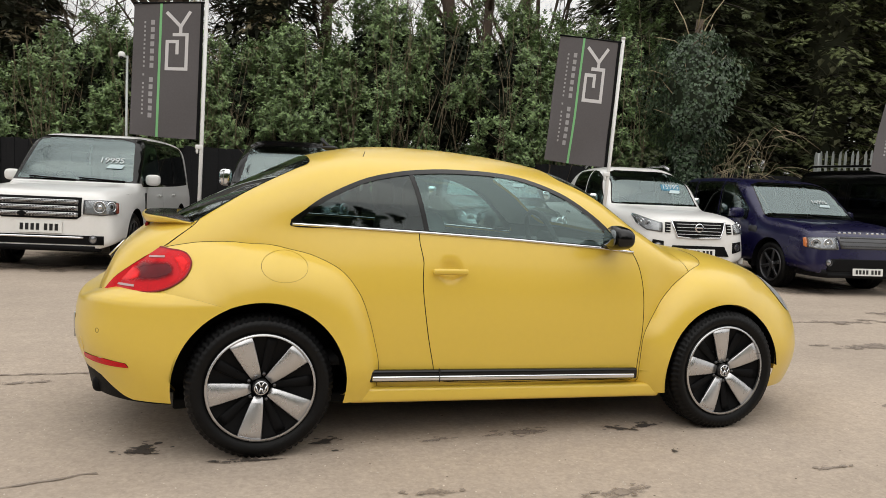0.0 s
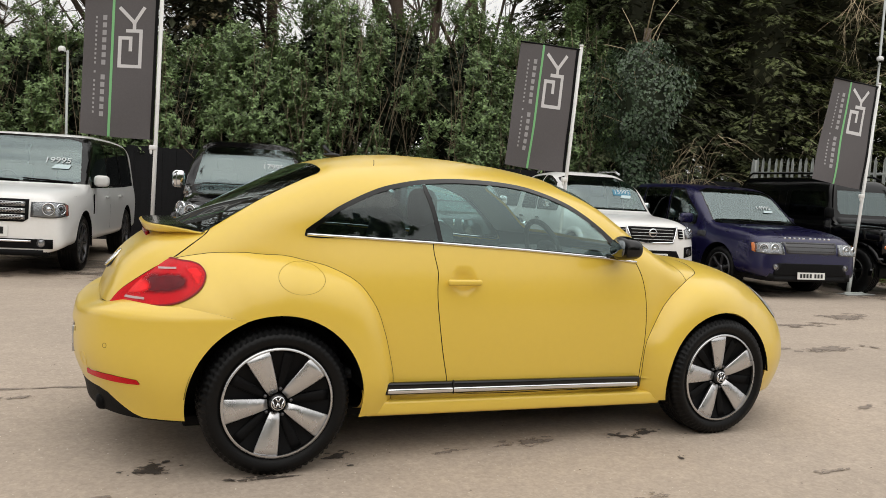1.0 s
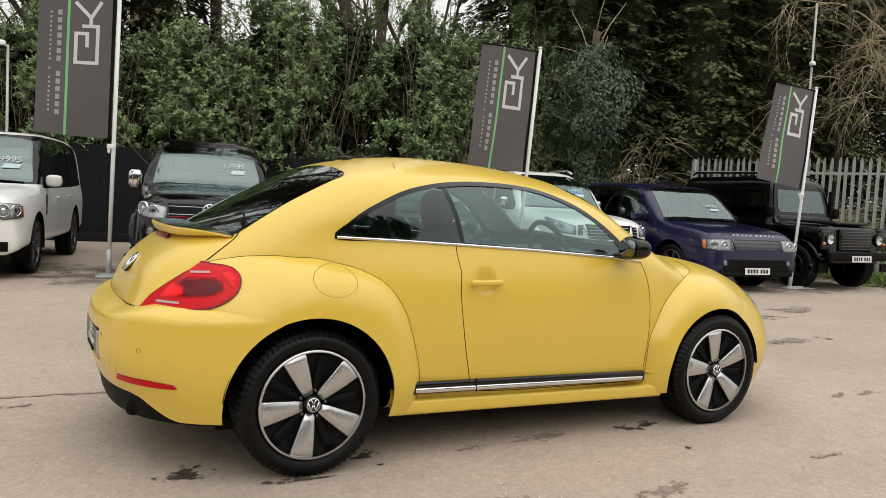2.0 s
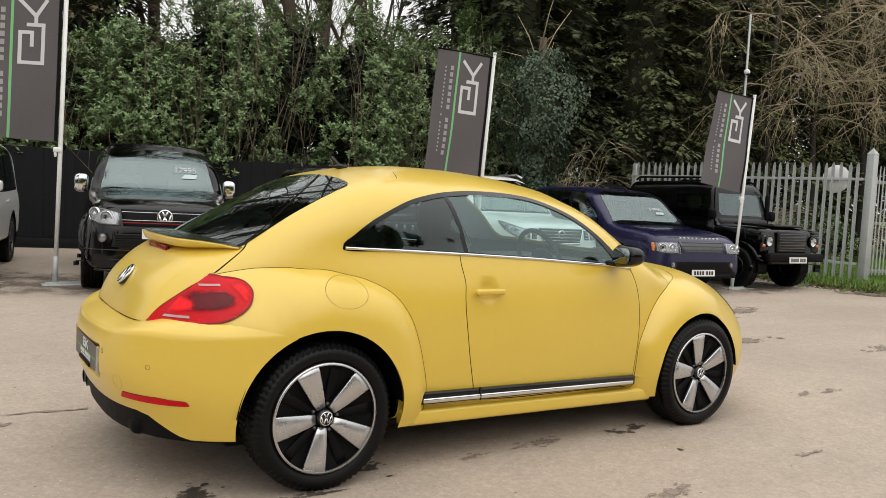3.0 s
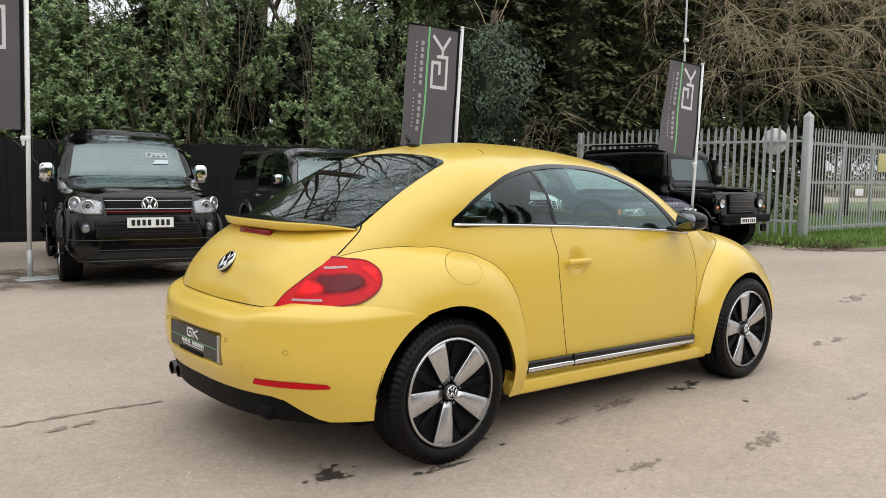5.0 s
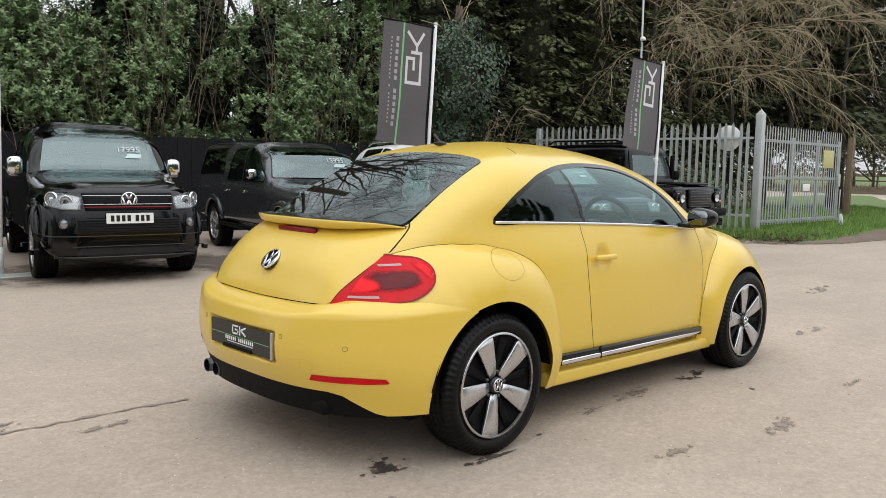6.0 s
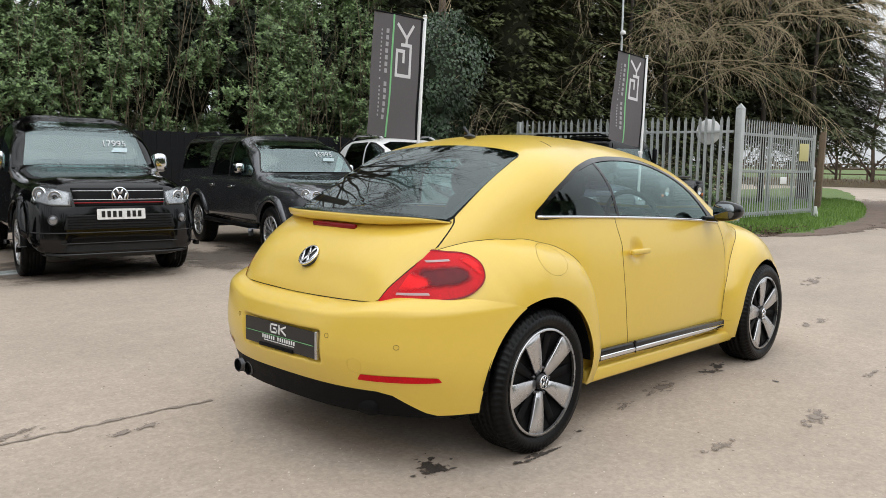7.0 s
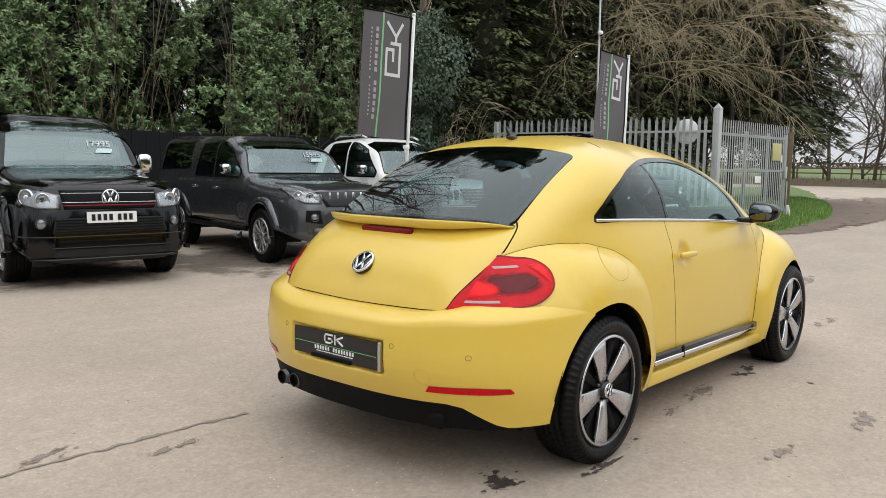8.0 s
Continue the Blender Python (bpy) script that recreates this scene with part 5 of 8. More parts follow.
    for s in (-1, 1):
        # sills with a chrome-edged black strip
        bm = box(-0.015, s * 0.825, 0.352, 1.50, 0.036, 0.060, 0.012, 3)
        for v in bm.verts:
            v.co.z += -0.035 * (v.co.x + 0.75) / 1.5 + 0.004
        part("sill_strip", bm, GLOSS_BLACK, car, "gloss black strip along the sill")
        bm = box(-0.015, s * 0.843, 0.342, 1.455, 0.014, 0.024, 0.006, 2)
        for v in bm.verts:
            v.co.z += -0.035 * (v.co.x + 0.75) / 1.5 + 0.004
        part("sill_chrome", bm, CHROME, car, "chrome sill trim")
        part("strip_joint", box(-0.401, s * 0.8440, 0.352, 0.004, 0.0155, 0.064), GAP, car)
        bm = box(0.022, s * 0.795, 0.247, 1.735, 0.07, 0.075, 0.018, 3)
        for v in bm.verts:
            v.co.z += -0.034 * (v.co.x + 0.75) / 1.5 + 0.012
        part("sill", bm, YELLOW, car)
    hatchback_wheel(car, "wheel", HUB_R, -0.772, 0.336, 42, -1)
    hatchback_wheel(car, "wheel", HUB_F, -0.782, 0.336, 28, -1)
    hatchback_wheel(car, "wheel", HUB_R, 0.772, 0.336, 10, 1)
    hatchback_wheel(car, "wheel", HUB_F, 0.782, 0.336, 50, 1)
    part("floor_pan", box(0, 0, 0.215, 3.3, 1.34, 0.05, 0.01), PLASTIC, car)


hatchback_wings()


def wing_seams():
    """The dark joint where each wing meets the body."""
    for hub, sign, edge, power, wide, r0, a0, a1 in ((HUB_R, -1, r_edge, r_pow, 0.895, 0.40, -8, 127), (HUB_F, 1, f_edge, f_pow, 0.893, 0.38, -8, 118)):
        pts = []
        for i in range(91):
            a = a0 + (a1 - a0) * i / 90
            R, n = float(edge(a)), float(power(a))
            r = np.linspace(r0, R * 0.999, 500)
            y = wide * (1 - (r / R) ** n) ** (1 / 2.7)
            x, z = hub - sign * r * math.cos(radians(a)), HUB_Z + r * math.sin(radians(a))
            y = y - np.where(z < 0.42, 0.045 * np.maximum(0, (0.42 - z) / 0.2) ** 1.5, 0)
            over = np.nonzero(y > hatchback_width(x, z))[0]
            if len(over) and z[over[-1]] > 0.25:
                k = over[-1]
                pts.append((x[k], y[k], z[k]))
        for s in (-1, 1):
            part("wing_joint", tube([(x, s * (y + 0.0002), z) for x, y, z in pts], 0.0015, 6), GAP, car)


def hatchback_details():
    wing_seams()
    # spoiler: yellow lip under a black top
    n, secs, tops = 48, [], []
    for i in range(n + 1):
        q = math.sin(math.pi / 2 * (2 * i / n - 1))
        y = 0.560 * q
        k = max(0.0, 1 - abs(q) ** 4)
        xr = -1.652 + 0.082 * abs(q) ** 4
        zr = hull_z(xr, y) + 0.004
        xt = xr - 0.012 - 0.150 * k ** 0.75
        zt = zr + (1.082 - zr) * k
        th = 0.006 + 0.032 * k
        xu = xt + 0.035 + 0.04 * k
        secs.append([(xr, y, zr), ((xr + xt) / 2, y, (zr + zt) / 2), (xt, y, zt), (xt - 0.004 * k, y, zt - 0.006), (xt + 0.012 * k, y, zt - th), (min(xu, xr - 0.004), y, zt - th - 0.012 * k), (xr - 0.01, y, hull_z(xr - 0.02, y) - 0.03)])
        tops.append([(xr + 0.006, y, zr + 0.003), ((xr + xt) / 2, y, (zr + zt) / 2 + 0.004), (xt + 0.010 * k, y, zt + 0.003)])
    V, F = [p for q in secs for p in q], []
    F = [(i * 7 + k, i * 7 + (k + 1) % 7, (i + 1) * 7 + (k + 1) % 7, (i + 1) * 7 + k) for i in range(n) for k in range(7)] + [tuple(range(7)), tuple(n * 7 + k for k in range(6, -1, -1))]
    sp = part("spoiler", (V, F), YELLOW, car, "yellow rear spoiler with a black top")
    part("spoiler_top", ([p for q in tops for p in q], [(i * 3 + k, i * 3 + k + 1, (i + 1) * 3 + k + 1, (i + 1) * 3 + k) for i in range(n) for k in range(2)]), GLOSS_BLACK, sp)
    bm = box(-1.790, 0, 1.022, 0.02, 0.32, 0.026, 0.008, 2)
    part("stop_lamp", bm, RED_DARK, lid, "thin dark red brake light", m=None)
    # badge on the lid
    m = pose(-1.938, 0, 0.886, 0, 0, -90) @ pose(0, 0, 0, -42, 0, 0)
    disc = part("badge", lathe([(0.0, 0.0), (0.056, 0.001), (0.058, 0.012)], 40), PLATE_BLACK, lid, "round chrome and dark badge", m=m)
    part("badge_strokes", badge_geo(0.057, -0.003, 0.011), CHROME, disc)
    # dealer plate in the bumper
    pl = part("show_plate", plate_from(rounded(0.535, 0.118, 0.006), 0.006, lambda u, v, d: (-2.112 + d, u, 0.530 + v)), PLATE_BLACK, car, "black show plate with white marks", smooth=False)
    part("plate_edge", box(-2.106, -0.275, 0.530, 0.018, 0.014, 0.124, 0.003), ALLOY, pl)

    def mark(points, w):
        """A pale stroke of width w along points across and up the plate."""
        for (y0, z0), (y1, z1) in zip(points, points[1:]):
            d = Vector((y1 - y0, z1 - z0)).normalized() * (w / 2)
            q = [(y0 - d.x + d.y, z0 - d.y - d.x), (y1 + d.x + d.y, z1 + d.y - d.x), (y1 + d.x - d.y, z1 + d.y + d.x), (y0 - d.x - d.y, z0 - d.y + d.x)]
            part("plate_mark", plate_from(q, 0.002, lambda u, v, e: (-2.1142 + e, u, v)), WHITE, pl, smooth=False)

    mark([(0.012, 0.577), (0.060, 0.577), (0.060, 0.541), (0.012, 0.541), (0.012, 0.560), (0.034, 0.560)], 0.008)
    mark([(-0.006, 0.577), (-0.006, 0.541)], 0.008)
    mark([(-0.010, 0.560), (-0.054, 0.577)], 0.008)
    mark([(-0.020, 0.560), (-0.054, 0.541)], 0.008)
    for k in range(15):
        if k != 6:
            mark([(0.122 - 0.0172 * k, 0.517), (0.122 - 0.0172 * k, 0.509)], 0.009)
    for k in range(20):
        mark([(0.112 - 0.0118 * k, 0.497), (0.108 - 0.0118 * k, 0.497)], 0.004)
    part("plate_line", box(-2.1135, 0.0, 0.5265, 0.002, 0.52, 0.0022), FLAG_GREEN, pl, smooth=False)
    part("plate_foot", box(-2.112, 0.02, 0.474, 0.012, 0.26, 0.016, 0.003), PLASTIC, pl)
    for name, y, z, r in (("parking_sensor", 0.335, 0.585, 0.010), ("parking_sensor", -0.335, 0.585, 0.010), ("parking_sensor", 0.64, 0.565, 0.010), ("parking_sensor", -0.64, 0.565, 0.010), ("towing_cover", -0.47, 0.475, 0.032)):
        pts = []
        for i in range(24):
            a = 2 * math.pi * i / 24
            yy, zz = y + r * math.cos(a), z + r * math.sin(a)
            pts.append((bumper_x(yy, zz) - 0.0005, yy, zz))
        part(name, tube(pts, 0.0011, 5, closed=True), SEAM if name[0] == "p" else YELLOW, car)
    for y in (0.36, 0.45):
        part("exhaust_tip", lathe([(0.030, 0.0), (0.034, 0.0), (0.034, 0.16), (0.028, 0.14), (0.028, 0.02), (0.0, 0.03)], 24), ALLOY_DARK, car, m=pose(-2.045, y, 0.297, 0, 0, -90))
    part("lower_apron", box(-1.90, 0, 0.285, 0.22, 1.06, 0.08, 0.03, 3), PLASTIC, car)
    base = part("aerial", blob((-0.83, 0.0, 1.472), (0.10, 0.028, 0.028), 2.0, 16, 10), GLOSS_BLACK, car)
    part("aerial_fin", plate_from([(-0.868, 1.478), (-0.885, 1.525), (-0.872, 1.527), (-0.835, 1.492), (-0.80, 1.480)], 0.008, lambda u, v, d: (u, d - 0.004, v)), GLOSS_BLACK, base)
    for s in (-1, 1):
        joint = [(-0.66 - 0.09 * (y / 0.5) ** 2, s * y) for y in np.linspace(0.41, 0.50, 9)]
        part("roof_joint", tube([(x, y, hull_z(x, y) + 0.0004) for x, y in joint], 0.0018, 6), GAP, car)
    # door mirrors, black below a glossy cap
    for s in (-1, 1):
        V, F = blob((0.522, s * 0.915, 1.058), (0.100, 0.175, 0.132), 3.0)
        V = [(x + 0.05 * max(0.0, (abs(y) - 0.86) / 0.18) ** 2 * (0.5 if x > 0.5 else 0.0) - 0.0, y, 1.058 + (z - 1.058) * (1 - 0.42 * max(0.0, min(1.0, (abs(y) - 0.86) / 0.18)) ** 1.5)) for x, y, z in V]
        hd = part("door_mirror", (V, F), GLOSS_BLACK, car, "gloss black door mirror")
        part("mirror_glass", plate_from(rounded(0.136, 0.088, 0.035), 0.004, lambda u, v, d: (-d, u, v)), MIRROR_DIM, hd, m=pose(0.4705, s * 0.912, 1.060, 0, 4, s * 4))
        part("mirror_arm", box(0.555, s * 0.79, 1.006, 0.09, 0.15, 0.030, 0.012, 2), GLOSS_BLACK, hd)
    # cabin
    part("dashboard", blob((0.72, 0, 0.86), (0.55, 1.30, 0.24), 4), TRIM_DARK, car)
    part("cabin_floor", box(-0.2, 0, 0.40, 2.2, 1.36, 0.04), TRIM_DARK, car)
    part("parcel_shelf", box(-1.32, 0, 1.02, 0.46, 1.16, 0.03, 0.01), TRIM_DARK, car)
    for y in (-0.36, 0.36):
        seat = part("front_seat", blob((-0.36, y, 0.82), (0.17, 0.50, 0.66), 3.4), TRIM_DARK, car, m=pose(0, 0, 0, 0, 0, 0))
        part("headrest", blob((-0.42, y, 1.215), (0.11, 0.27, 0.20), 3), TRIM_DARK, seat)
        part("seat_cushion", blob((-0.10, y, 0.55), (0.52, 0.50, 0.18), 3.6), TRIM_DARK, seat)
        back = part("rear_seat", blob((-1.10, y, 0.84), (0.17, 0.56, 0.50), 3.6), TRIM_DARK, car)
        part("headrest", blob((-1.14, y, 1.13), (0.09, 0.24, 0.14), 3), TRIM_DARK, back)
    wheel = [(0, 0.185 * math.cos(2 * math.pi * i / 32), 0.185 * math.sin(2 * math.pi * i / 32)) for i in range(32)]
    st = part("steering_wheel", tube(wheel, 0.016, 8, closed=True), TRIM_DARK, car, m=pose(0.36, -0.36, 0.99, 0, -22, 0))
    part("wheel_boss", blob((0.02, 0, 0), (0.06, 0.16, 0.12), 3), PLASTIC, st)
    part("wheel_trim", tube([(-0.005, -0.17, -0.02), (0.0, -0.06, -0.02), (0.0, 0.06, -0.02), (-0.005, 0.17, -0.02)], 0.012, 6), CHROME, st)


hatchback_details()


# ---- parked vehicles: each built nose towards +x, then set in its place ----
class Shape:
    """The outline of a vehicle: roof line, half width, and how boxy the sections are."""

    def __init__(self, top, wid, ref, power, bulge, bottom, tumble=0.0):
        self.top, self.wid, self.ref, self.power = curve(top), curve(wid), curve(ref), curve(power)
        self.bulge, self.bottom, self.tumble = curve(bulge), curve(bottom), tumble
        self.x0, self.x1 = top[0][0], top[-1][0]

    def width(self, x, z):
        zt, zr, w, p = self.top(x), self.ref(x), self.wid(x), self.power(x)
        v = np.clip((z - zr) / np.maximum(zt - zr, 0.02), 0, 1)
        y = w * (1 - v ** p) ** (1 / p) - self.tumble * np.maximum(0, z - zr) + self.bulge(z) * (v < 1)
        zb = self.bottom(x)
        low = np.clip((zb + 0.12 - z) / 0.12, 0, 1)
        y = y * (1 - 0.25 * low ** 3)
        return np.where((z > zt) | (z < zb) | (x < self.x0) | (x > self.x1), -1.0, y)

    def y(self, x, z):
        return float(self.width(np.array(float(x)), np.array(float(z))))


def road_wheel(car, x, y, R, r, w, rim_mat, spokes, phase, side, rim_label):
    m = pose(x, y, R - 0.008) if side < 0 else pose(x, y, R - 0.008, 0, 0, 180)
    tyre = part("wheel", tyre_geo(R, r, w, 72, blocks=1), RUBBER, car, "black tyre on an alloy wheel", m=m)
    part("rim", lathe([(r + 0.006, -w * 0.43), (r, -w * 0.47), (r - 0.016, -w * 0.47), (r - 0.022, -w * 0.42), (r - 0.03, 0), (r - 0.03, w * 0.4)], 48), rim_mat, tyre, rim_label)
    part("rim_back", lathe([(r - 0.03, -w * 0.1), (0.0, -w * 0.1)], 40), PLASTIC, tyre)
    for i in range(spokes):
        part("spoke", wedge(0.04, r - 0.014, 0.055 if spokes < 8 else 0.03, 0.05 if spokes < 8 else 0.032, -w * 0.36, -w * 0.43, 0.03, radians(phase + 360 * i / spokes), 0.006), rim_mat, tyre)
    part("hub_cap", lathe([(0.0, -w * 0.41), (0.05, -w * 0.41), (0.065, -w * 0.36), (0.065, -w * 0.1)], 24), rim_mat, tyre)
    return tyre


def number_plate(car, x, z, wide=0.52, white=True, tilt=4, tall=0.111):
    p = part("number_plate", plate_from(rounded(wide, tall, 0.008), 0.006, lambda u, v, d: (d, u, v)), PLATE_WHITE if white else PLATE_BLACK, car, "white number plate with dark bars", smooth=False, m=pose(x, 0, z, 0, -tilt, 0))
    u = -wide * 0.43
    for k, w in enumerate((0.06, 0.06, 0.06, 0.06, 0, 0.06, 0.06, 0.06)):
        w = w * wide / 0.52
        if w:
            part("plate_bar", box(0.0085, u + w / 2, 0, 0.003, w * 0.62, tall * 0.58), PLATE_BLACK, p, smooth=False)
        u += w if w else 0.03 * wide / 0.52
    return p


def price_card(parent, text, shape, y, z, size=0.13, card=False):
    """A price in white figures stuck to the windscreen over a pale slip, on some with a blue card."""
    x0, x1 = on_screen(shape, z - 0.06, y), on_screen(shape, z + 0.06, y)
    lean = math.degrees(math.atan2(x0 - x1, 0.12))
    turn = math.degrees(math.atan2(on_screen(shape, z, y + 0.1) - on_screen(shape, z, y - 0.1), 0.2))
    place = pose((x0 + x1) / 2 + 0.006, y, z, 0, 0, -turn) @ pose(0, 0, 0, 0, -lean, 0)
    if card:
        part("price_card", plate_from(rounded(size * 3.4, size * 1.25, 0.01), 0.003, lambda u, v, d: (-d, u, v - size * 0.05)), PRICE_BLUE, parent, "blue price card on the windscreen", smooth=False, m=place)
    part("price_slip", plate_from([(-size * 0.7, -size * 0.3), (size * 1.3, -size * 0.3), (size * 1.5, size * 0.35), (-size * 0.3, size * 0.35)], 0.003, lambda u, v, d: (0.004 - d, u + size * 0.15, v - size * 0.95)), PRICE_PALE, parent, smooth=False, m=place)
    font = bpy.data.curves.new("price_text", "FONT")
    font.body, font.size, font.align_x, font.align_y, font.extrude, font.offset = text, size * 1.25, "CENTER", "CENTER", 0.001, 0.0
    tmp = new("price_text", font)
    bpy.context.view_layer.update()
    me = bpy.data.meshes.new_from_object(tmp.evaluated_get(bpy.context.evaluated_depsgraph_get()))
    bpy.data.objects.remove(tmp)
    me.materials.append(PRICE_WHITE)
    ob = new("price_figures", me)
    ob.parent = parent
    ob.matrix_basis = place @ pose(0.008, 0, size * 0.02) @ Matrix(((0, 0, 1, 0), (1, 0, 0, 0), (0, 1, 0, 0), (0, 0, 0, 1)))
    ob["label"] = "white price figures " + text


def vehicle(name, label, place, shape, spec):
    car = empty("car" if spec["kind"] == "car" else "pickup_truck", place, label, "car" if spec["kind"] == "car" else "pickup truck")
    paint = spec["paint"]
    xa, xb = shape.x0 + 0.5, shape.x1 - 0.5
    body = skin(shape.width, xa, xb, spec["zc"], 150, 144, 40, 3.4)
    hubs, R, ra = spec["hubs"], spec["R"], spec["arch"]
    def arch(V):
        d = np.minimum(*[np.hypot(V[:, 0] - h, V[:, 2] - R) for h in hubs]) - ra
        return np.where(np.abs(V[:, 1]) < 0.5, 0.3, d)
    body = split(body, arch)[1]
    whole = body
    panes = []
    for line, mat in spec["side_glass"]:
        line = np.array(line, float)
        g = lambda V: np.where(V[:, 2] > spec["belt"] - 0.1, distance(V[:, (0, 2)], line), 0.4)
        trim, body = split(body, lambda V: g(V) - spec.get("trim", 0.022))
        pane, trim = split(trim, g)
        panes.append((pane, mat))
        for q in halves(trim):
            part("window_trim", moved(q, 0.002), GLOSS_BLACK, car)
    for pane, mat in panes:
        for s in (-1, 1):
            piece = split(pane, lambda V, s=s: np.where(V[:, 1] * s > 0, -1.0, 1.0))[0]
            part("side_window", moved(piece, -0.004), mat, car).visible_shadow = False
    for line, nm in ((spec["screen"], "windscreen"), (spec.get("back"), "rear_window")):
        if line is None:
            continue
        line = np.array(line, float)
        g = lambda V: np.where((V[:, 2] > spec["belt"] - 0.08) & ((V[:, 0] > spec["split"]) == (nm == "windscreen")), distance(V[:, (1, 2)], line), 0.4)
        pane, body = split(body, g)
        part(nm, moved(pane, -0.003), GLASS_CLEAR if nm == "windscreen" else GLASS_TINT, car, "windscreen reflecting the sky" if nm == "windscreen" else "").visible_shadow = False
        edge = split(pane, lambda V: -distance(V[:, (1, 2)], line) - 0.02)[0]
        part("screen_edge", moved(edge, -0.001), GLOSS_BLACK, car)
    if spec.get("black_pillars"):
        zt = spec["black_pillars"]
        dark, body = split(body, lambda V: np.where(V[:, 0] > 0.1, np.maximum(spec["belt"] + 0.045 - V[:, 2], V[:, 2] - zt), 0.4))
        for q in halves(dark):
            part("screen_pillar", moved(q, 0.001), GLOSS_BLACK, car, "black windscreen pillar")
    # lower cladding, if it has another colour
    if spec.get("clad"):
        low, body = split(body, lambda V: V[:, 2] - spec["clad"])
        part("lower_body", low, spec.get("clad_mat", PLASTIC), car)
    # panel joints: strips set slightly inside a cut of the body
    cut = None
    for line in spec.get("joints", ()):
        a, b = np.array(line[0], float), np.array(line[1], float)
        d = (b - a) / np.linalg.norm(b - a)
        n = np.array((-d[1], d[0]))
        def g(V, a=a, d=d, n=n, L=np.linalg.norm(b - a)):
            q = V[:, (0, 2)] - a
            t = q @ d
            return np.where((t > 0) & (t < L) & (np.abs(V[:, 1]) > 0.55), np.abs(q @ n) - 0.004, 0.1)
        strip, body = split(body, g)
        for q in halves(strip):
            part("panel_joint", moved(q, -0.004), GAP, car)
    part("body", body, paint, car, spec["body_label"])
    lining = split(body, lambda V: spec["belt"] + 0.02 - V[:, 2])[0]
    part("headliner", moved(lining, -0.03), TRIM_LIGHT if spec.get("light_trim") else TRIM_DARK, car)
    # cabin
    c0, c1 = spec["cabin"]
    w = shape.y((c0 + c1) / 2, spec["belt"]) - 0.08
    part("cabin_floor", box((c0 + c1) / 2, 0, spec["belt"] - 0.35, c1 - c0, 2 * w, 0.05, 0.01), TRIM_DARK, car)
    part("dashboard", box(c1 - 0.12, 0, spec["belt"] - 0.08, 0.55, 2 * w - 0.02, 0.22, 0.06, 3), TRIM_DARK, car)
    for y in (-0.38, 0.38):
        seat = part("seat", box(c1 - 1.15, y, spec["belt"] - 0.02, 0.16, 0.48, 0.62, 0.06, 3, 0.85), TRIM_DARK, car)
        part("headrest", box(c1 - 1.18, y, spec["belt"] + 0.40, 0.10, 0.26, 0.17, 0.04, 3), TRIM_DARK, seat)
    wheel = [(0, 0.18 * math.cos(2 * math.pi * i / 24), 0.18 * math.sin(2 * math.pi * i / 24)) for i in range(24)]
    part("steering_wheel", tube(wheel, 0.014, 6, closed=True), PLASTIC, car, m=pose(c1 - 0.52, -0.38, spec["belt"] + 0.02, 0, -25, 0))
    # wheels, liners, arches
    for h in hubs:
        for s in (-1, 1):
            road_wheel(car, h, s * (spec["track"] / 2), R, spec["rim"], spec["tyre"], spec["rim_mat"], spec["spokes"], 13 * s + 20 * h, s, spec.get("rim_label", ""))
            V = []
            for i in range(31):
                a = radians(-20 + 220 * i / 30)
                for y in (0.5, shape.y(h, R + ra + 0.02) - 0.01):
                    V.append((h + (ra + 0.004) * math.cos(a), y * s, R + (ra + 0.004) * math.sin(a)))
            fan = [(h, s * 0.5, R)] + [(h + (ra + 0.02) * math.cos(t), s * 0.5, max(0.30, R + (ra + 0.02) * math.sin(t))) for t in np.linspace(-0.2, math.pi + 0.2, 34)]
            V = [(x, y, max(0.30, z)) for x, y, z in V]
            part("wheel_liner", join((V, [(2 * i, 2 * i + 1, 2 * i + 3, 2 * i + 2) for i in range(30)]), (fan, [(0, i, i + 1) for i in range(1, 34)])), PLASTIC, car)
            if spec.get("flare"):
                fw, fm = spec["flare"]
                V, F = [], []
                for i in range(37):
                    a = radians(-8 + 196 * i / 36)
                    for r, o in ((ra - 0.006, 0.0), (ra - 0.004, fw), (ra + 0.03, fw + 0.006), (ra + 0.075, fw * 0.8), (ra + 0.09, -0.02)):
                        zz = R + r * math.sin(a)
                        V.append((h + r * math.cos(a), s * (shape.y(np.clip(h, xa, xb), min(zz, spec["belt"] - 0.15)) + o), zz))
                F = [(i * 5 + k, i * 5 + k + 1, (i + 1) * 5 + k + 1, (i + 1) * 5 + k) for i in range(36) for k in range(4)]
                part("wheel_arch", (V, F), fm, car)
    part("underbody", box((shape.x0 + shape.x1) / 2, 0, spec["floor"], (shape.x1 - shape.x0) * 0.86, 1.1, 0.2, 0.03), PLASTIC, car)
    # door mirrors
    mx, mz = spec["mirror"]
    for s in (-1, 1):
        y0 = shape.y(mx, mz) if shape.y(mx, mz) > 0 else shape.y(mx - 0.3, mz)
        mw, mh = spec["mirror_size"]
        head = part("door_mirror", blob((mx, s * (y0 + 0.01 + mw / 2), mz + 0.03), (0.13, mw, mh), 3.2), spec["mirror_mat"], car)
        part("mirror_glass", box(mx - 0.064, s * (y0 + 0.01 + mw / 2), mz + 0.03, 0.004, mw * 0.82, mh * 0.78, 0.0), MIRROR, head, smooth=False)
        part("mirror_arm", box(mx, s * (y0 + 0.04), mz - 0.01, 0.06, 0.12, 0.05, 0.015), PLASTIC, head)
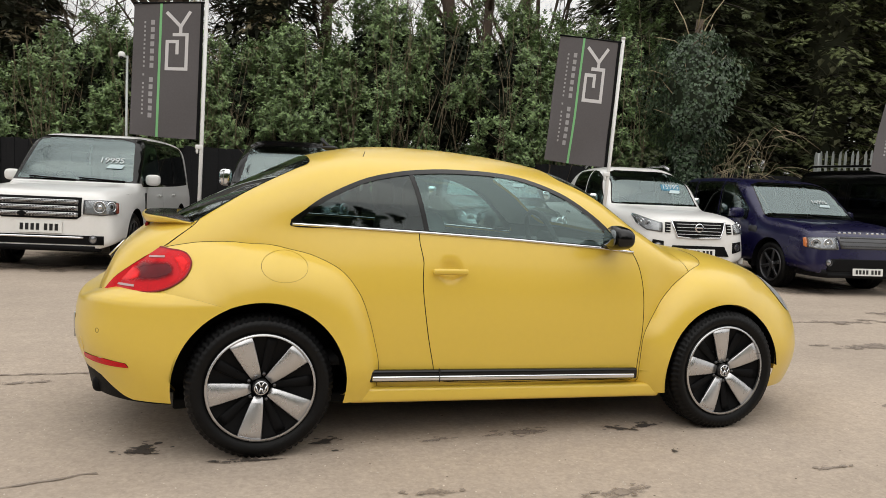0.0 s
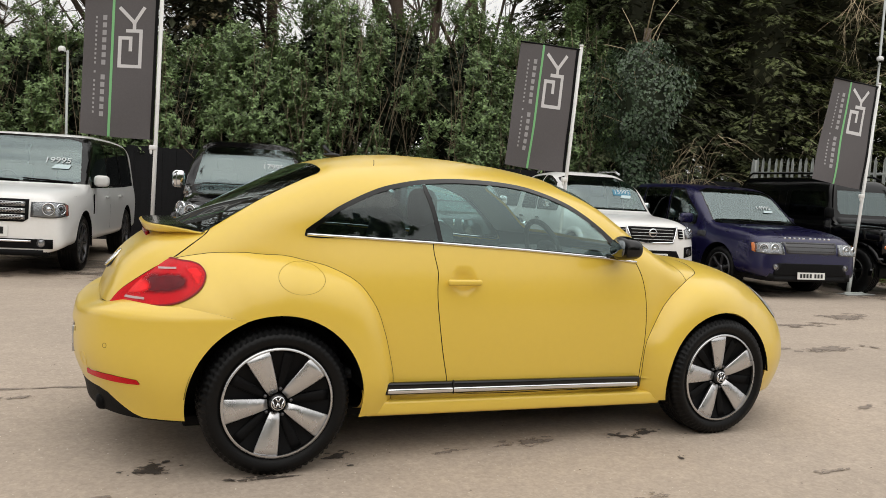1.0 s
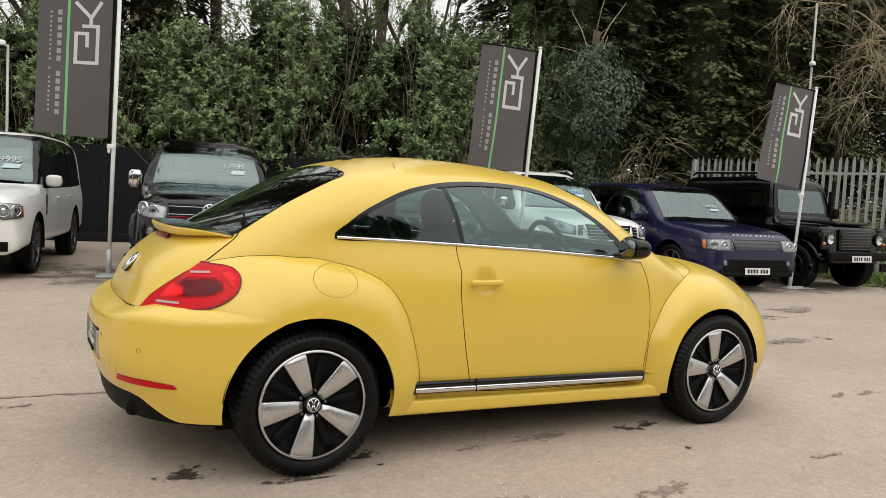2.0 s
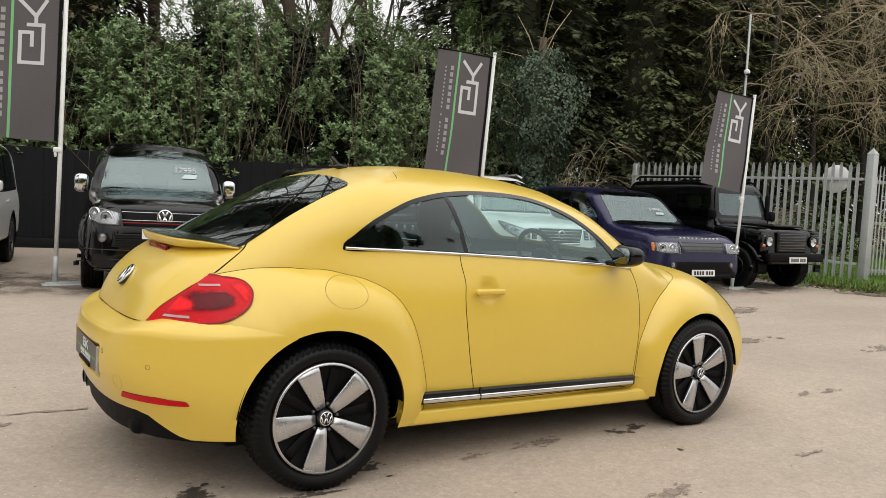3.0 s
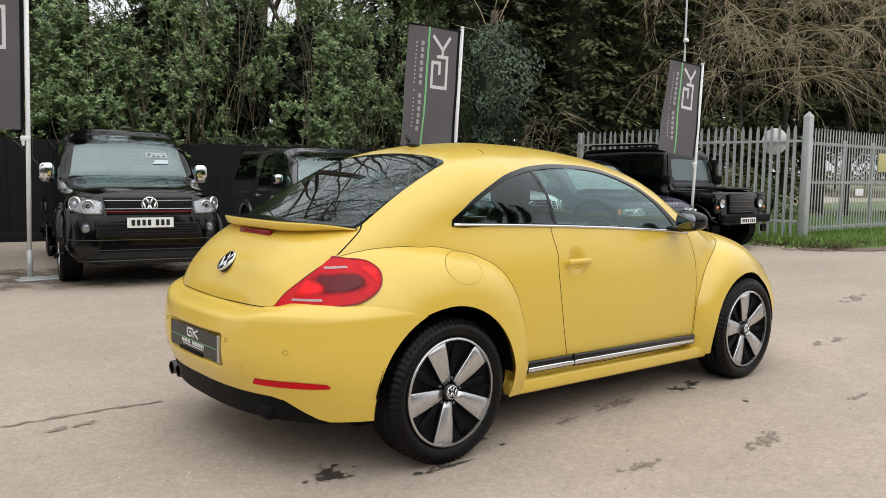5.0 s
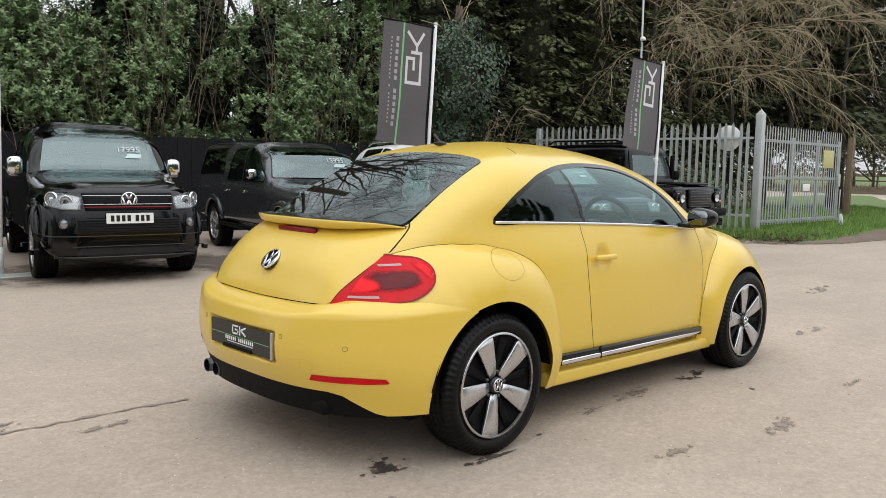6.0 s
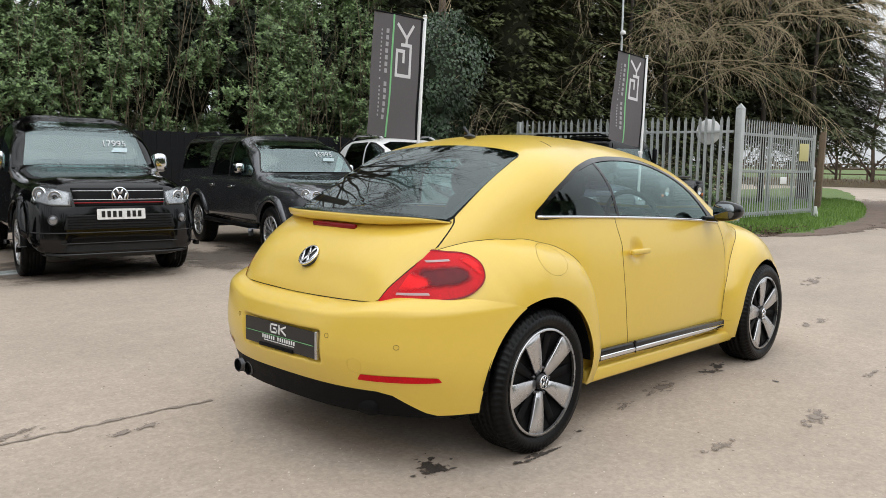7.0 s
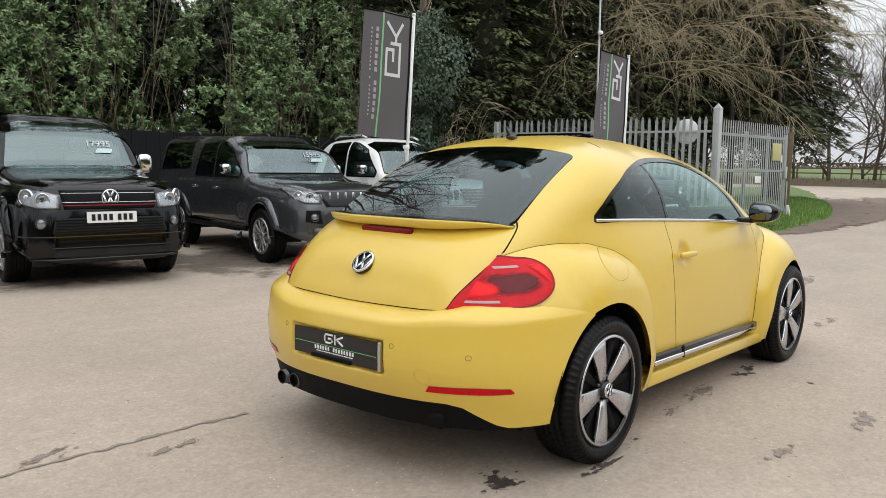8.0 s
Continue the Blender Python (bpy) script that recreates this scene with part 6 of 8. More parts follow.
    for x in spec.get("handles", ()):
        for s in (-1, 1):
            z = spec["belt"] - 0.14
            part("door_handle", box(x, s * (shape.y(x, z) + 0.018), z, 0.2, 0.024, 0.035, 0.01, 2), spec.get("handle_mat", paint), car)
    return car


def on_nose(shape, z, y, back=0.0):
    """The x of the nose at height z and half width y."""
    xs = np.linspace(shape.x1 - 0.9, shape.x1, 400)
    ok = shape.width(xs, np.full(400, z)) > abs(y)
    return float(xs[ok].max()) - back if ok.any() else shape.x1 - 0.3


def wrap(shape, z, s, lift=0.0):
    """The point at height z that lies s along the nose from its middle, round the corner if need be."""
    xs = np.linspace(shape.x1, shape.x1 - 1.3, 900)
    y = shape.width(xs, np.full(900, float(z)))
    ok = y > 0
    xs, y = xs[ok], np.maximum.accumulate(y[ok])
    xs, y = np.concatenate(([xs[0]], xs)), np.concatenate(([0.0], y))
    d = np.concatenate(([0.0], np.cumsum(np.hypot(np.diff(xs), np.diff(y)))))
    a = abs(s)
    g = lambda q: np.array((np.interp(q, d, xs), np.interp(q, d, y)))
    t = g(a + 0.03) - g(max(0.0, a - 0.03))
    t /= max(1e-6, np.hypot(*t))
    n = np.array((t[1], -t[0]))
    q = g(a) + n * lift
    sign = 1 if s >= 0 else -1
    return float(q[0]), sign * float(q[1]), sign * math.degrees(math.atan2(n[1], n[0]))


def nose_patch(shape, outline, lift, n=7):
    """A patch that follows the nose, its outline given along the nose and in height; as a solid."""
    P = np.array(outline, float)
    fine = []
    for a, b in zip(P, np.roll(P, -1, axis=0)):
        m = max(1, int(np.hypot(*(b - a)) / 0.06))
        fine += [a + (b - a) * i / m for i in range(m)]
    P = np.array(fine)
    c = P.mean(0)
    V, F, k = [], [], len(P)
    for j in range(n + 1):
        for p in P:
            q = c + (p - c) * (j / n)
            V.append((*wrap(shape, q[1], q[0], lift)[:2], q[1]))
    for p in P:
        V.append((*wrap(shape, p[1], p[0], -0.03)[:2], p[1]))
    for j in range(n + 1):
        for i in range(k):
            F.append((j * k + i, j * k + (i + 1) % k, (j + 1) * k + (i + 1) % k, (j + 1) * k + i))
    if normals((V, F))[:, 0].mean() < 0:
        F = [tuple(reversed(f)) for f in F]
    return V, F


def on_screen(shape, z, y):
    """The x of the windscreen at height z and half width y."""
    xs = np.linspace(-0.2, shape.x1 - 0.6, 900)
    ok = shape.width(xs, np.full(900, float(z))) > abs(y)
    return float(xs[ok].max())


def headlamp(car, shape, outline, label, lens_r=0.06, lenses=((0.0, 0.0),), mat=None):
    """A bright bowl-lined box behind a clear cover, with a dark edge."""
    for s in (-1, 1):
        pts = [(y * s, z) for y, z in outline]
        c = np.mean(np.array(pts), axis=0)
        small = [tuple(c + (np.array(p) - c) * 0.92) for p in pts]
        ob = part("headlamp", nose_patch(shape, pts, 0.010), ALLOY_DARK, car, label)
        part("lamp_mirror", nose_patch(shape, small, 0.014), mat or LAMP_INNER, ob)
        for k, (dy, dz) in enumerate(lenses):
            y, z = c[0] + dy * s, c[1] + dz
            r = lens_r * (1.0 if k == 0 else 0.86)
            px, py, turn = wrap(shape, z, y, 0.016)
            m = pose(px, py, z, 0, 0, 90 + turn * 0.7)
            part("lamp_ring", lathe([(r * 0.92, 0.0), (r * 0.94, -0.010), (r * 1.04, -0.010), (r * 1.08, 0.012)], 28), CHROME, ob, m=m)
            part("lamp_bowl", lathe([(0.0, -0.001), (r * 0.42, -0.001), (r * 0.46, -0.006), (r * 0.55, -0.002), (r * 0.93, -0.004)], 28), LAMP_BOWL, ob, m=m)
            part("lamp_lens", lathe([(0.0, -0.012), (r * 0.25, -0.010), (r * 0.40, -0.002)], 20), GLOSS_BLACK if k % 2 else CHROME, ob, m=m)
        part("lamp_cover", nose_patch(shape, pts, 0.030), GLASS_LAMP, ob).visible_shadow = False


def bar_on_nose(shape, y0, y1, z0, z1, lift, depth=0.03, n=24, zc=None):
    """A bar across the nose that follows its curve."""
    V, F = [], []
    for i in range(n + 1):
        y, zm = y0 + (y1 - y0) * i / n, zc or (z0 + z1) / 2
        (ax, ay, _), (bx, by, _) = wrap(shape, zm, y, -depth), wrap(shape, zm, y, lift)
        V += [(ax, ay, z0), (bx, by, z0 + 0.003), (bx, by, z1 - 0.003), (ax, ay, z1)]
    F = [(i * 4 + k, i * 4 + (k + 1) % 4, (i + 1) * 4 + (k + 1) % 4, (i + 1) * 4 + k) for i in range(n) for k in range(4)]
    F += [(0, 1, 2, 3), tuple(n * 4 + k for k in (3, 2, 1, 0))]
    return V, F


def fog_lamp(car, shape, s, z, r, mat=None):
    px, py, turn = wrap(shape, z, s, 0.014)
    m = pose(px, py, z, 0, 0, 90 + turn)
    ob = part("fog_lamp", lathe([(r * 1.0, 0.02), (r, -0.006), (r * 0.86, -0.008), (r * 0.82, 0.0)], 24), mat or ALLOY_DARK, car, m=m)
    part("fog_lens", lathe([(0.0, -0.006), (r * 0.4, -0.004), (r * 0.82, 0.002)], 24), LAMP_BOWL, ob)


def facing(x, y, fx, fy):
    """The pose of a vehicle whose nose tip stands at (x, y) and points along (fx, fy)."""
    return lambda length: pose(x, y, 0, 0, 0, math.degrees(math.atan2(fy, fx))) @ pose(-length, 0, 0)


def suv_white():
    sh = Shape([(-2.45, 0.95), (-2.42, 1.3), (-2.25, 1.78), (-1.9, 1.84), (-0.5, 1.86), (0.3, 1.835), (0.52, 1.78), (0.9, 1.45), (1.18, 1.165), (1.28, 1.125), (1.9, 1.085), (2.25, 1.045), (2.36, 1.015), (2.43, 0.94), (2.455, 0.76), (2.46, 0.45)],
               [(-2.45, 0.85), (-2.2, 0.93), (0.0, 0.955), (1.6, 0.955), (2.1, 0.95), (2.3, 0.935), (2.40, 0.905), (2.46, 0.83)],
               [(-2.45, 0.6), (-2.2, 1.05), (0.3, 1.05), (1.0, 0.95), (1.5, 0.85), (2.46, 0.4)],
               [(-2.45, 8), (-2.0, 9), (0.5, 9), (1.0, 8), (2.2, 9), (2.46, 9)],
               [(0.2, -0.02), (0.5, 0.02), (0.85, 0.03), (1.02, 0.01), (1.1, 0.0), (1.9, 0.0)], [(-2.5, 0.4), (-1.9, 0.33), (1.9, 0.33), (2.5, 0.28)], 0.15)
    spec = dict(kind="car", paint=WHITE_PAINT, zc=0.75, hubs=(-1.45, 1.43), R=0.375, arch=0.43, belt=1.10, track=1.66, rim=0.265, tyre=0.26, rim_mat=ALLOY_DARK, spokes=9, split=0, floor=0.4, cabin=(-1.9, 1.05), body_label="white painted body with upright front", trim=0.045,
                side_glass=[([(-2.05, 1.16), (-1.95, 1.70), (-1.13, 1.745), (-1.08, 1.14)], GLASS_TINT), ([(-1.03, 1.14), (-1.08, 1.745), (-0.16, 1.75), (-0.12, 1.14)], GLASS_TINT), ([(-0.07, 1.14), (-0.10, 1.75), (0.32, 1.735), (0.46, 1.70), (0.94, 1.28), (0.94, 1.14)], GLASS_MID)],
                screen=[(-0.86, 1.15), (-0.73, 1.75), (-0.5, 1.795), (0.5, 1.795), (0.73, 1.75), (0.86, 1.15)], joints=[((-1.06, 0.45), (-1.06, 1.1)), ((-0.1, 0.45), (-0.1, 1.1)), ((0.9, 0.5), (0.9, 1.02)), ((0.9, 1.02), (2.3, 0.99))],
                black_pillars=1.80, mirror=(0.80, 1.17), mirror_size=(0.22, 0.16), mirror_mat=WHITE_PAINT, handles=(-0.85, 0.1), light_trim=True)
    car = vehicle("suv", "large white off-road car parked with its nose to the yard", facing(-3.25, 6.35, -0.225, -0.974)(2.46 * 0.92) @ Matrix.Diagonal((0.92, 0.92, 0.985, 1)), sh, spec)
    frame_ = [(-0.54, 0.72), (-0.54, 0.955), (0.54, 0.955), (0.54, 0.72), (0.48, 0.68), (-0.48, 0.68)]
    part("grille", nose_patch(sh, frame_, 0.012), PLASTIC, car, "silver mesh grille in three bands")
    for z in (0.735, 0.815, 0.895):
        part("grille_bar", bar_on_nose(sh, -0.50, 0.50, z - 0.030, z + 0.030, 0.022), ALLOY, car)
        slots = []
        for row, dz in enumerate((-0.017, 0.0, 0.017)):
            for k in range(26):
                y = -0.485 + 0.037 * (k + 0.5 * (row % 2))
                x = on_nose(sh, z, y) + 0.0255
                slots.append(([(x, y + u, z + dz + v) for u, v in ((-0.0145, -0.0052), (0.0145, -0.0052), (0.0145, 0.0052), (-0.0145, 0.0052))] + [(x - 0.02, y, z + dz)], [(0, 1, 2, 3), (0, 4, 1), (1, 4, 2), (2, 4, 3), (3, 4, 0)]))
        part("grille_mesh", join(*slots), PLASTIC, car, smooth=False)
    part("grille_badge", nose_patch(sh, [(-0.22 + 0.06 * math.cos(a), 0.735 + 0.03 * math.sin(a)) for a in np.linspace(0, 6.1, 14)], 0.03), PLASTIC, car)
    headlamp(car, sh, [(0.565, 0.745), (0.57, 0.925), (0.80, 0.932), (1.02, 0.915), (1.06, 0.90), (1.06, 0.755), (0.80, 0.735)], "clear square headlamp with round lenses", 0.074, ((-0.06, 0.0), (0.09, 0.0)))
    part("lower_grille", nose_patch(sh, [(-0.84, 0.36), (-0.84, 0.475), (0.84, 0.475), (0.84, 0.36)], 0.012), PLASTIC, car)
    part("bumper_chrome", bar_on_nose(sh, -0.58, 0.58, 0.435, 0.463, 0.026), CHROME, car)
    part("bumper_lip", bar_on_nose(sh, -0.84, 0.84, 0.27, 0.345, 0.016), PLASTIC, car)
    for s in (-1, 1):
        fog_lamp(car, sh, 0.70 * s, 0.43, 0.052)
        part("side_vent", box(0.96, s * (sh.y(0.96, 0.88) + 0.003), 0.88, 0.045, 0.012, 0.27, 0.004), PLASTIC, car)
        pts = [(on_screen(sh, 1.165 + 0.03 * k / 6, (0.36 + s * 0.36) - 0.68 * k / 6 + 0.02) + 0.022, (0.36 + s * 0.36) - 0.68 * k / 6 + 0.02, 1.165 + 0.03 * k / 6) for k in range(7)]
        part("wiper", tube(pts, 0.011, 5), PLASTIC, car)
        part("lamp_corner", nose_patch(sh, [(1.05 * s, 0.758), (1.05 * s, 0.90), (1.085 * s, 0.89), (1.085 * s, 0.768)], 0.032), AMBER_DARK, car)
    number_plate(car, on_nose(sh, 0.575, 0) + 0.012, 0.570, 0.60, tall=0.145)
    price_card(car, "19995", sh, 0.46, 1.45, 0.12)
    return car


def pickup_shape(L, H, bon, wide, screen_base, nose_drop=0.1, bed=1.1, canopy=None, foot=0.33):
    """A double-cab pickup, its nose at x = L / 2."""
    a, b = -L / 2, L / 2
    back = [(a, 0.7), (a + 0.03, bed - 0.05), (a + 0.08, bed), (a + 1.55, bed), (a + 1.62, bed + 0.1), (a + 1.72, H - 0.15), (a + 1.95, H - 0.03)]
    if canopy:
        back = [(a, 0.7), (a + 0.03, bed), (a + 0.16, canopy - 0.12), (a + 0.4, canopy), (a + 1.6, canopy - 0.01), (a + 1.8, H - 0.02)]
    s = screen_base
    top = back + [(a + 2.7, H), (s - 0.98, H - 0.015), (s - 0.80, H - 0.08), (s - 0.4, (H + bon) / 2 + 0.12), (s - 0.05, bon + 0.06), (s + 0.1, bon + 0.01), (b - 0.55, bon - nose_drop * 0.6), (b - 0.22, bon - nose_drop * 1.3), (b - 0.08, bon - nose_drop * 2.4), (b - 0.015, 0.72), (b, 0.5)]
    w = wide / 2
    return Shape(top, [(a, w - 0.06), (a + 0.2, w - 0.02), (0, w - 0.02), (b - 1.0, w - 0.03), (b - 0.45, w - 0.055), (b - 0.2, w - 0.10), (b - 0.08, w - 0.18), (b, w - 0.34)],
                 [(a, 0.6), (a + 0.3, 0.98), (s - 0.8, 1.0), (s, 0.92), (s + 0.4, 0.75), (b, 0.4)], [(a, 8), (a + 2, 6.5), (s - 0.8, 6.5), (s, 6), (b - 0.3, 6), (b, 5)],
                 [(0.2, -0.03), (0.45, 0.01), (0.8, 0.025), (1.0, 0.015), (1.1, 0.0), (1.9, 0.0)], [(a, 0.48), (a + 0.8, 0.42), (b - 0.8, 0.40), (b - 0.1, foot), (b, foot)], 0.16)


def pickup_spec(**k):
    base = dict(kind="pickup", zc=0.78, belt=1.10, track=1.56, rim=0.235, tyre=0.255, rim_mat=ALLOY, spokes=6, floor=0.45, light_trim=False)
    base.update(k)
    return base


def cab_glass(r, f, H, s):
    """Two side panes of a double cab, between x = r and the windscreen's foot s."""
    mid = (r + f) / 2 - 0.1
    return [([(r + 0.02, 1.13), (r + 0.16, H - 0.13), (mid - 0.05, H - 0.105), (mid - 0.04, 1.13)], GLASS_TINT), ([(mid + 0.05, 1.13), (mid + 0.04, H - 0.105), (s - 0.95, H - 0.12), (s - 0.62, H - 0.24), (s - 0.22, 1.20), (s - 0.24, 1.13)], GLASS_MID)]


def black_pickup():
    H, s = 1.83, 1.05
    sh = pickup_shape(5.2, H, 1.165, 1.90, s, 0.09, foot=0.26)
    spec = pickup_spec(paint=BLACK_PAINT, hubs=(-1.62, 1.66), R=0.385, arch=0.44, track=1.63, split=0, cabin=(-0.8, s - 0.1), body_label="glossy black body", side_glass=cab_glass(-0.85, 0.8, H, s),
                       screen=[(-0.78, 1.17), (-0.66, H - 0.13), (-0.45, H - 0.07), (0.45, H - 0.07), (0.66, H - 0.13), (0.78, 1.17)], joints=[((0.02, 0.5), (0.02, 1.1)), ((0.95, 0.5), (0.9, 1.1))], mirror=(0.62, 1.22), mirror_size=(0.20, 0.24), mirror_mat=CHROME, flare=(0.035, BLACK_PAINT), spokes=10, tyre=0.265, rim=0.245)
    car = vehicle("pickup", "glossy black pickup truck facing the yard by the dark fence", facing(-0.396, 5.377, -0.189, -0.982)(2.6 * 0.95) @ Matrix.Diagonal((0.95, 0.95, 1.02, 1)), sh, spec)
    part("grille", nose_patch(sh, [(-0.47, 0.80), (-0.50, 0.985), (0.50, 0.985), (0.47, 0.80)], 0.016), PLASTIC, car, "black grille with chrome and red bars")
    for z in (0.955, 0.865):
        part("grille_bar", bar_on_nose(sh, -0.49, 0.49, z - 0.006, z + 0.006, 0.018), ALLOY, car)
    part("grille_red", bar_on_nose(sh, -0.48, 0.48, 0.825, 0.843, 0.020), RED_DARK, car)
    m = pose(on_nose(sh, 0.905, 0) + 0.03, 0, 0.905, 0, 0, 90)
    badge = part("grille_badge", lathe([(0.0, 0.012), (0.090, 0.01), (0.094, 0.03)], 32), PLATE_BLACK, car, m=m)
    part("badge_strokes", badge_geo(0.092, 0.002, 0.020), CHROME, badge)
    headlamp(car, sh, [(0.50, 0.80), (0.50, 0.94), (0.70, 0.985), (0.92, 0.99), (0.99, 0.93), (0.97, 0.85), (0.70, 0.805)], "clear headlamp with round lenses", 0.078, ((0.09, 0.012), (-0.09, -0.012)))
    for i in range(5):
        part("bumper_slat", bar_on_nose(sh, -0.56, 0.56, 0.575 + 0.028 * i, 0.586 + 0.028 * i, 0.022), PLASTIC, car)
    part("bumper_grille", nose_patch(sh, [(-0.60, 0.56), (-0.56, 0.71), (0.56, 0.71), (0.60, 0.56)], 0.012), GAP, car)
    for z0, w, h in ((0.52, 0.98, 0.016), (0.41, 0.62, 0.016), (0.285, 1.02, 0.03)):
        part("bumper_lip", bar_on_nose(sh, -w, w, z0, z0 + h, 0.03), GLOSS_BLACK, car)
    part("lower_intake", nose_patch(sh, [(-0.62, 0.33), (-0.56, 0.41), (0.56, 0.41), (0.62, 0.33)], 0.012), GAP, car)
    for q in (-1, 1):
        fog_lamp(car, sh, 0.70 * q, 0.66, 0.052)
    number_plate(car, on_nose(sh, 0.72, 0) + 0.03, 0.715)
    price_card(car, "17995", sh, 0.36, 1.47, 0.10)
    return car


def grey_pickup():
    H, s = 1.72, 1.10
    sh = pickup_shape(5.2, H, 1.12, 1.80, s, 0.08, canopy=1.745)
    spec = pickup_spec(paint=GREY_PAINT, hubs=(-1.40, 1.60), R=0.37, arch=0.425, split=0, cabin=(-0.8, s - 0.1), body_label="dark grey metallic body with a matching load cover",
                       side_glass=cab_glass(-0.78, 0.9, H, s) + [([(-2.30, 1.20), (-2.15, 1.60), (-1.05, 1.62), (-1.0, 1.24)], GLASS_TINT)],
                       screen=[(-0.78, 1.17), (-0.66, H - 0.13), (-0.45, H - 0.07), (0.45, H - 0.07), (0.66, H - 0.13), (0.78, 1.17)], joints=[((0.02, 0.5), (0.02, 1.1)), ((-0.86, 0.5), (-0.92, 1.64)), ((0.98, 0.5), (0.95, 1.1)), ((-2.5, 1.14), (-0.9, 1.14))], mirror=(0.56, 1.20), mirror_size=(0.15, 0.15), mirror_mat=CHROME, flare=(0.03, GREY_PAINT), handles=(-0.72, 0.12), handle_mat=CHROME, spokes=12)
    car = vehicle("pickup", "dark grey pickup truck with load cover facing the yard", facing(2.52, 4.82, -0.183, -0.983)(2.6 * 0.95) @ Matrix.Diagonal((0.95, 0.95, 0.985, 1)), sh, spec)
    part("grille", nose_patch(sh, [(-0.42, 0.78), (-0.52, 0.97), (0.52, 0.97), (0.42, 0.78)], 0.016), GLOSS_BLACK, car, "black grille with slanted chrome bars")
    for k in range(7):
        y = -0.36 + 0.12 * k
        part("grille_tooth", box(on_nose(sh, 0.9, y) + 0.012, y, 0.885, 0.02, 0.03, 0.15, 0.006), CHROME, car)
    headlamp(car, sh, [(0.49, 0.82), (0.47, 0.94), (0.72, 0.985), (1.02, 1.03), (1.05, 1.0), (0.90, 0.90), (0.70, 0.825)], "slanted clear headlamp", 0.06, ((0.0, -0.01), (-0.14, -0.02)))
    part("bumper_guard", bar_on_nose(sh, -0.62, 0.62, 0.42, 0.52, 0.02), ALLOY_DARK, car)
    for q in (-1, 1):
        part("fog_housing", nose_patch(sh, [(0.50 * q, 0.57), (0.52 * q, 0.74), (0.70 * q, 0.74), (0.72 * q, 0.60)], 0.014), PLASTIC, car)
        fog_lamp(car, sh, 0.60 * q, 0.65, 0.052)
        part("side_step", tube([(-1.0, q * 0.86, 0.42), (-0.9, q * 0.93, 0.42), (1.0, q * 0.93, 0.42), (1.1, q * 0.86, 0.42)], 0.035, 10), PLASTIC, car)
        part("roof_rail", tube([(-2.2, q * 0.62, 1.735), (-2.1, q * 0.62, 1.785), (-1.2, q * 0.62, 1.79), (-1.1, q * 0.62, 1.745)], 0.018, 8), ALLOY_DARK, car)
    number_plate(car, on_nose(sh, 0.66, 0) + 0.03, 0.66)
    price_card(car, "15995", sh, 0.34, 1.44, 0.10)
    return car


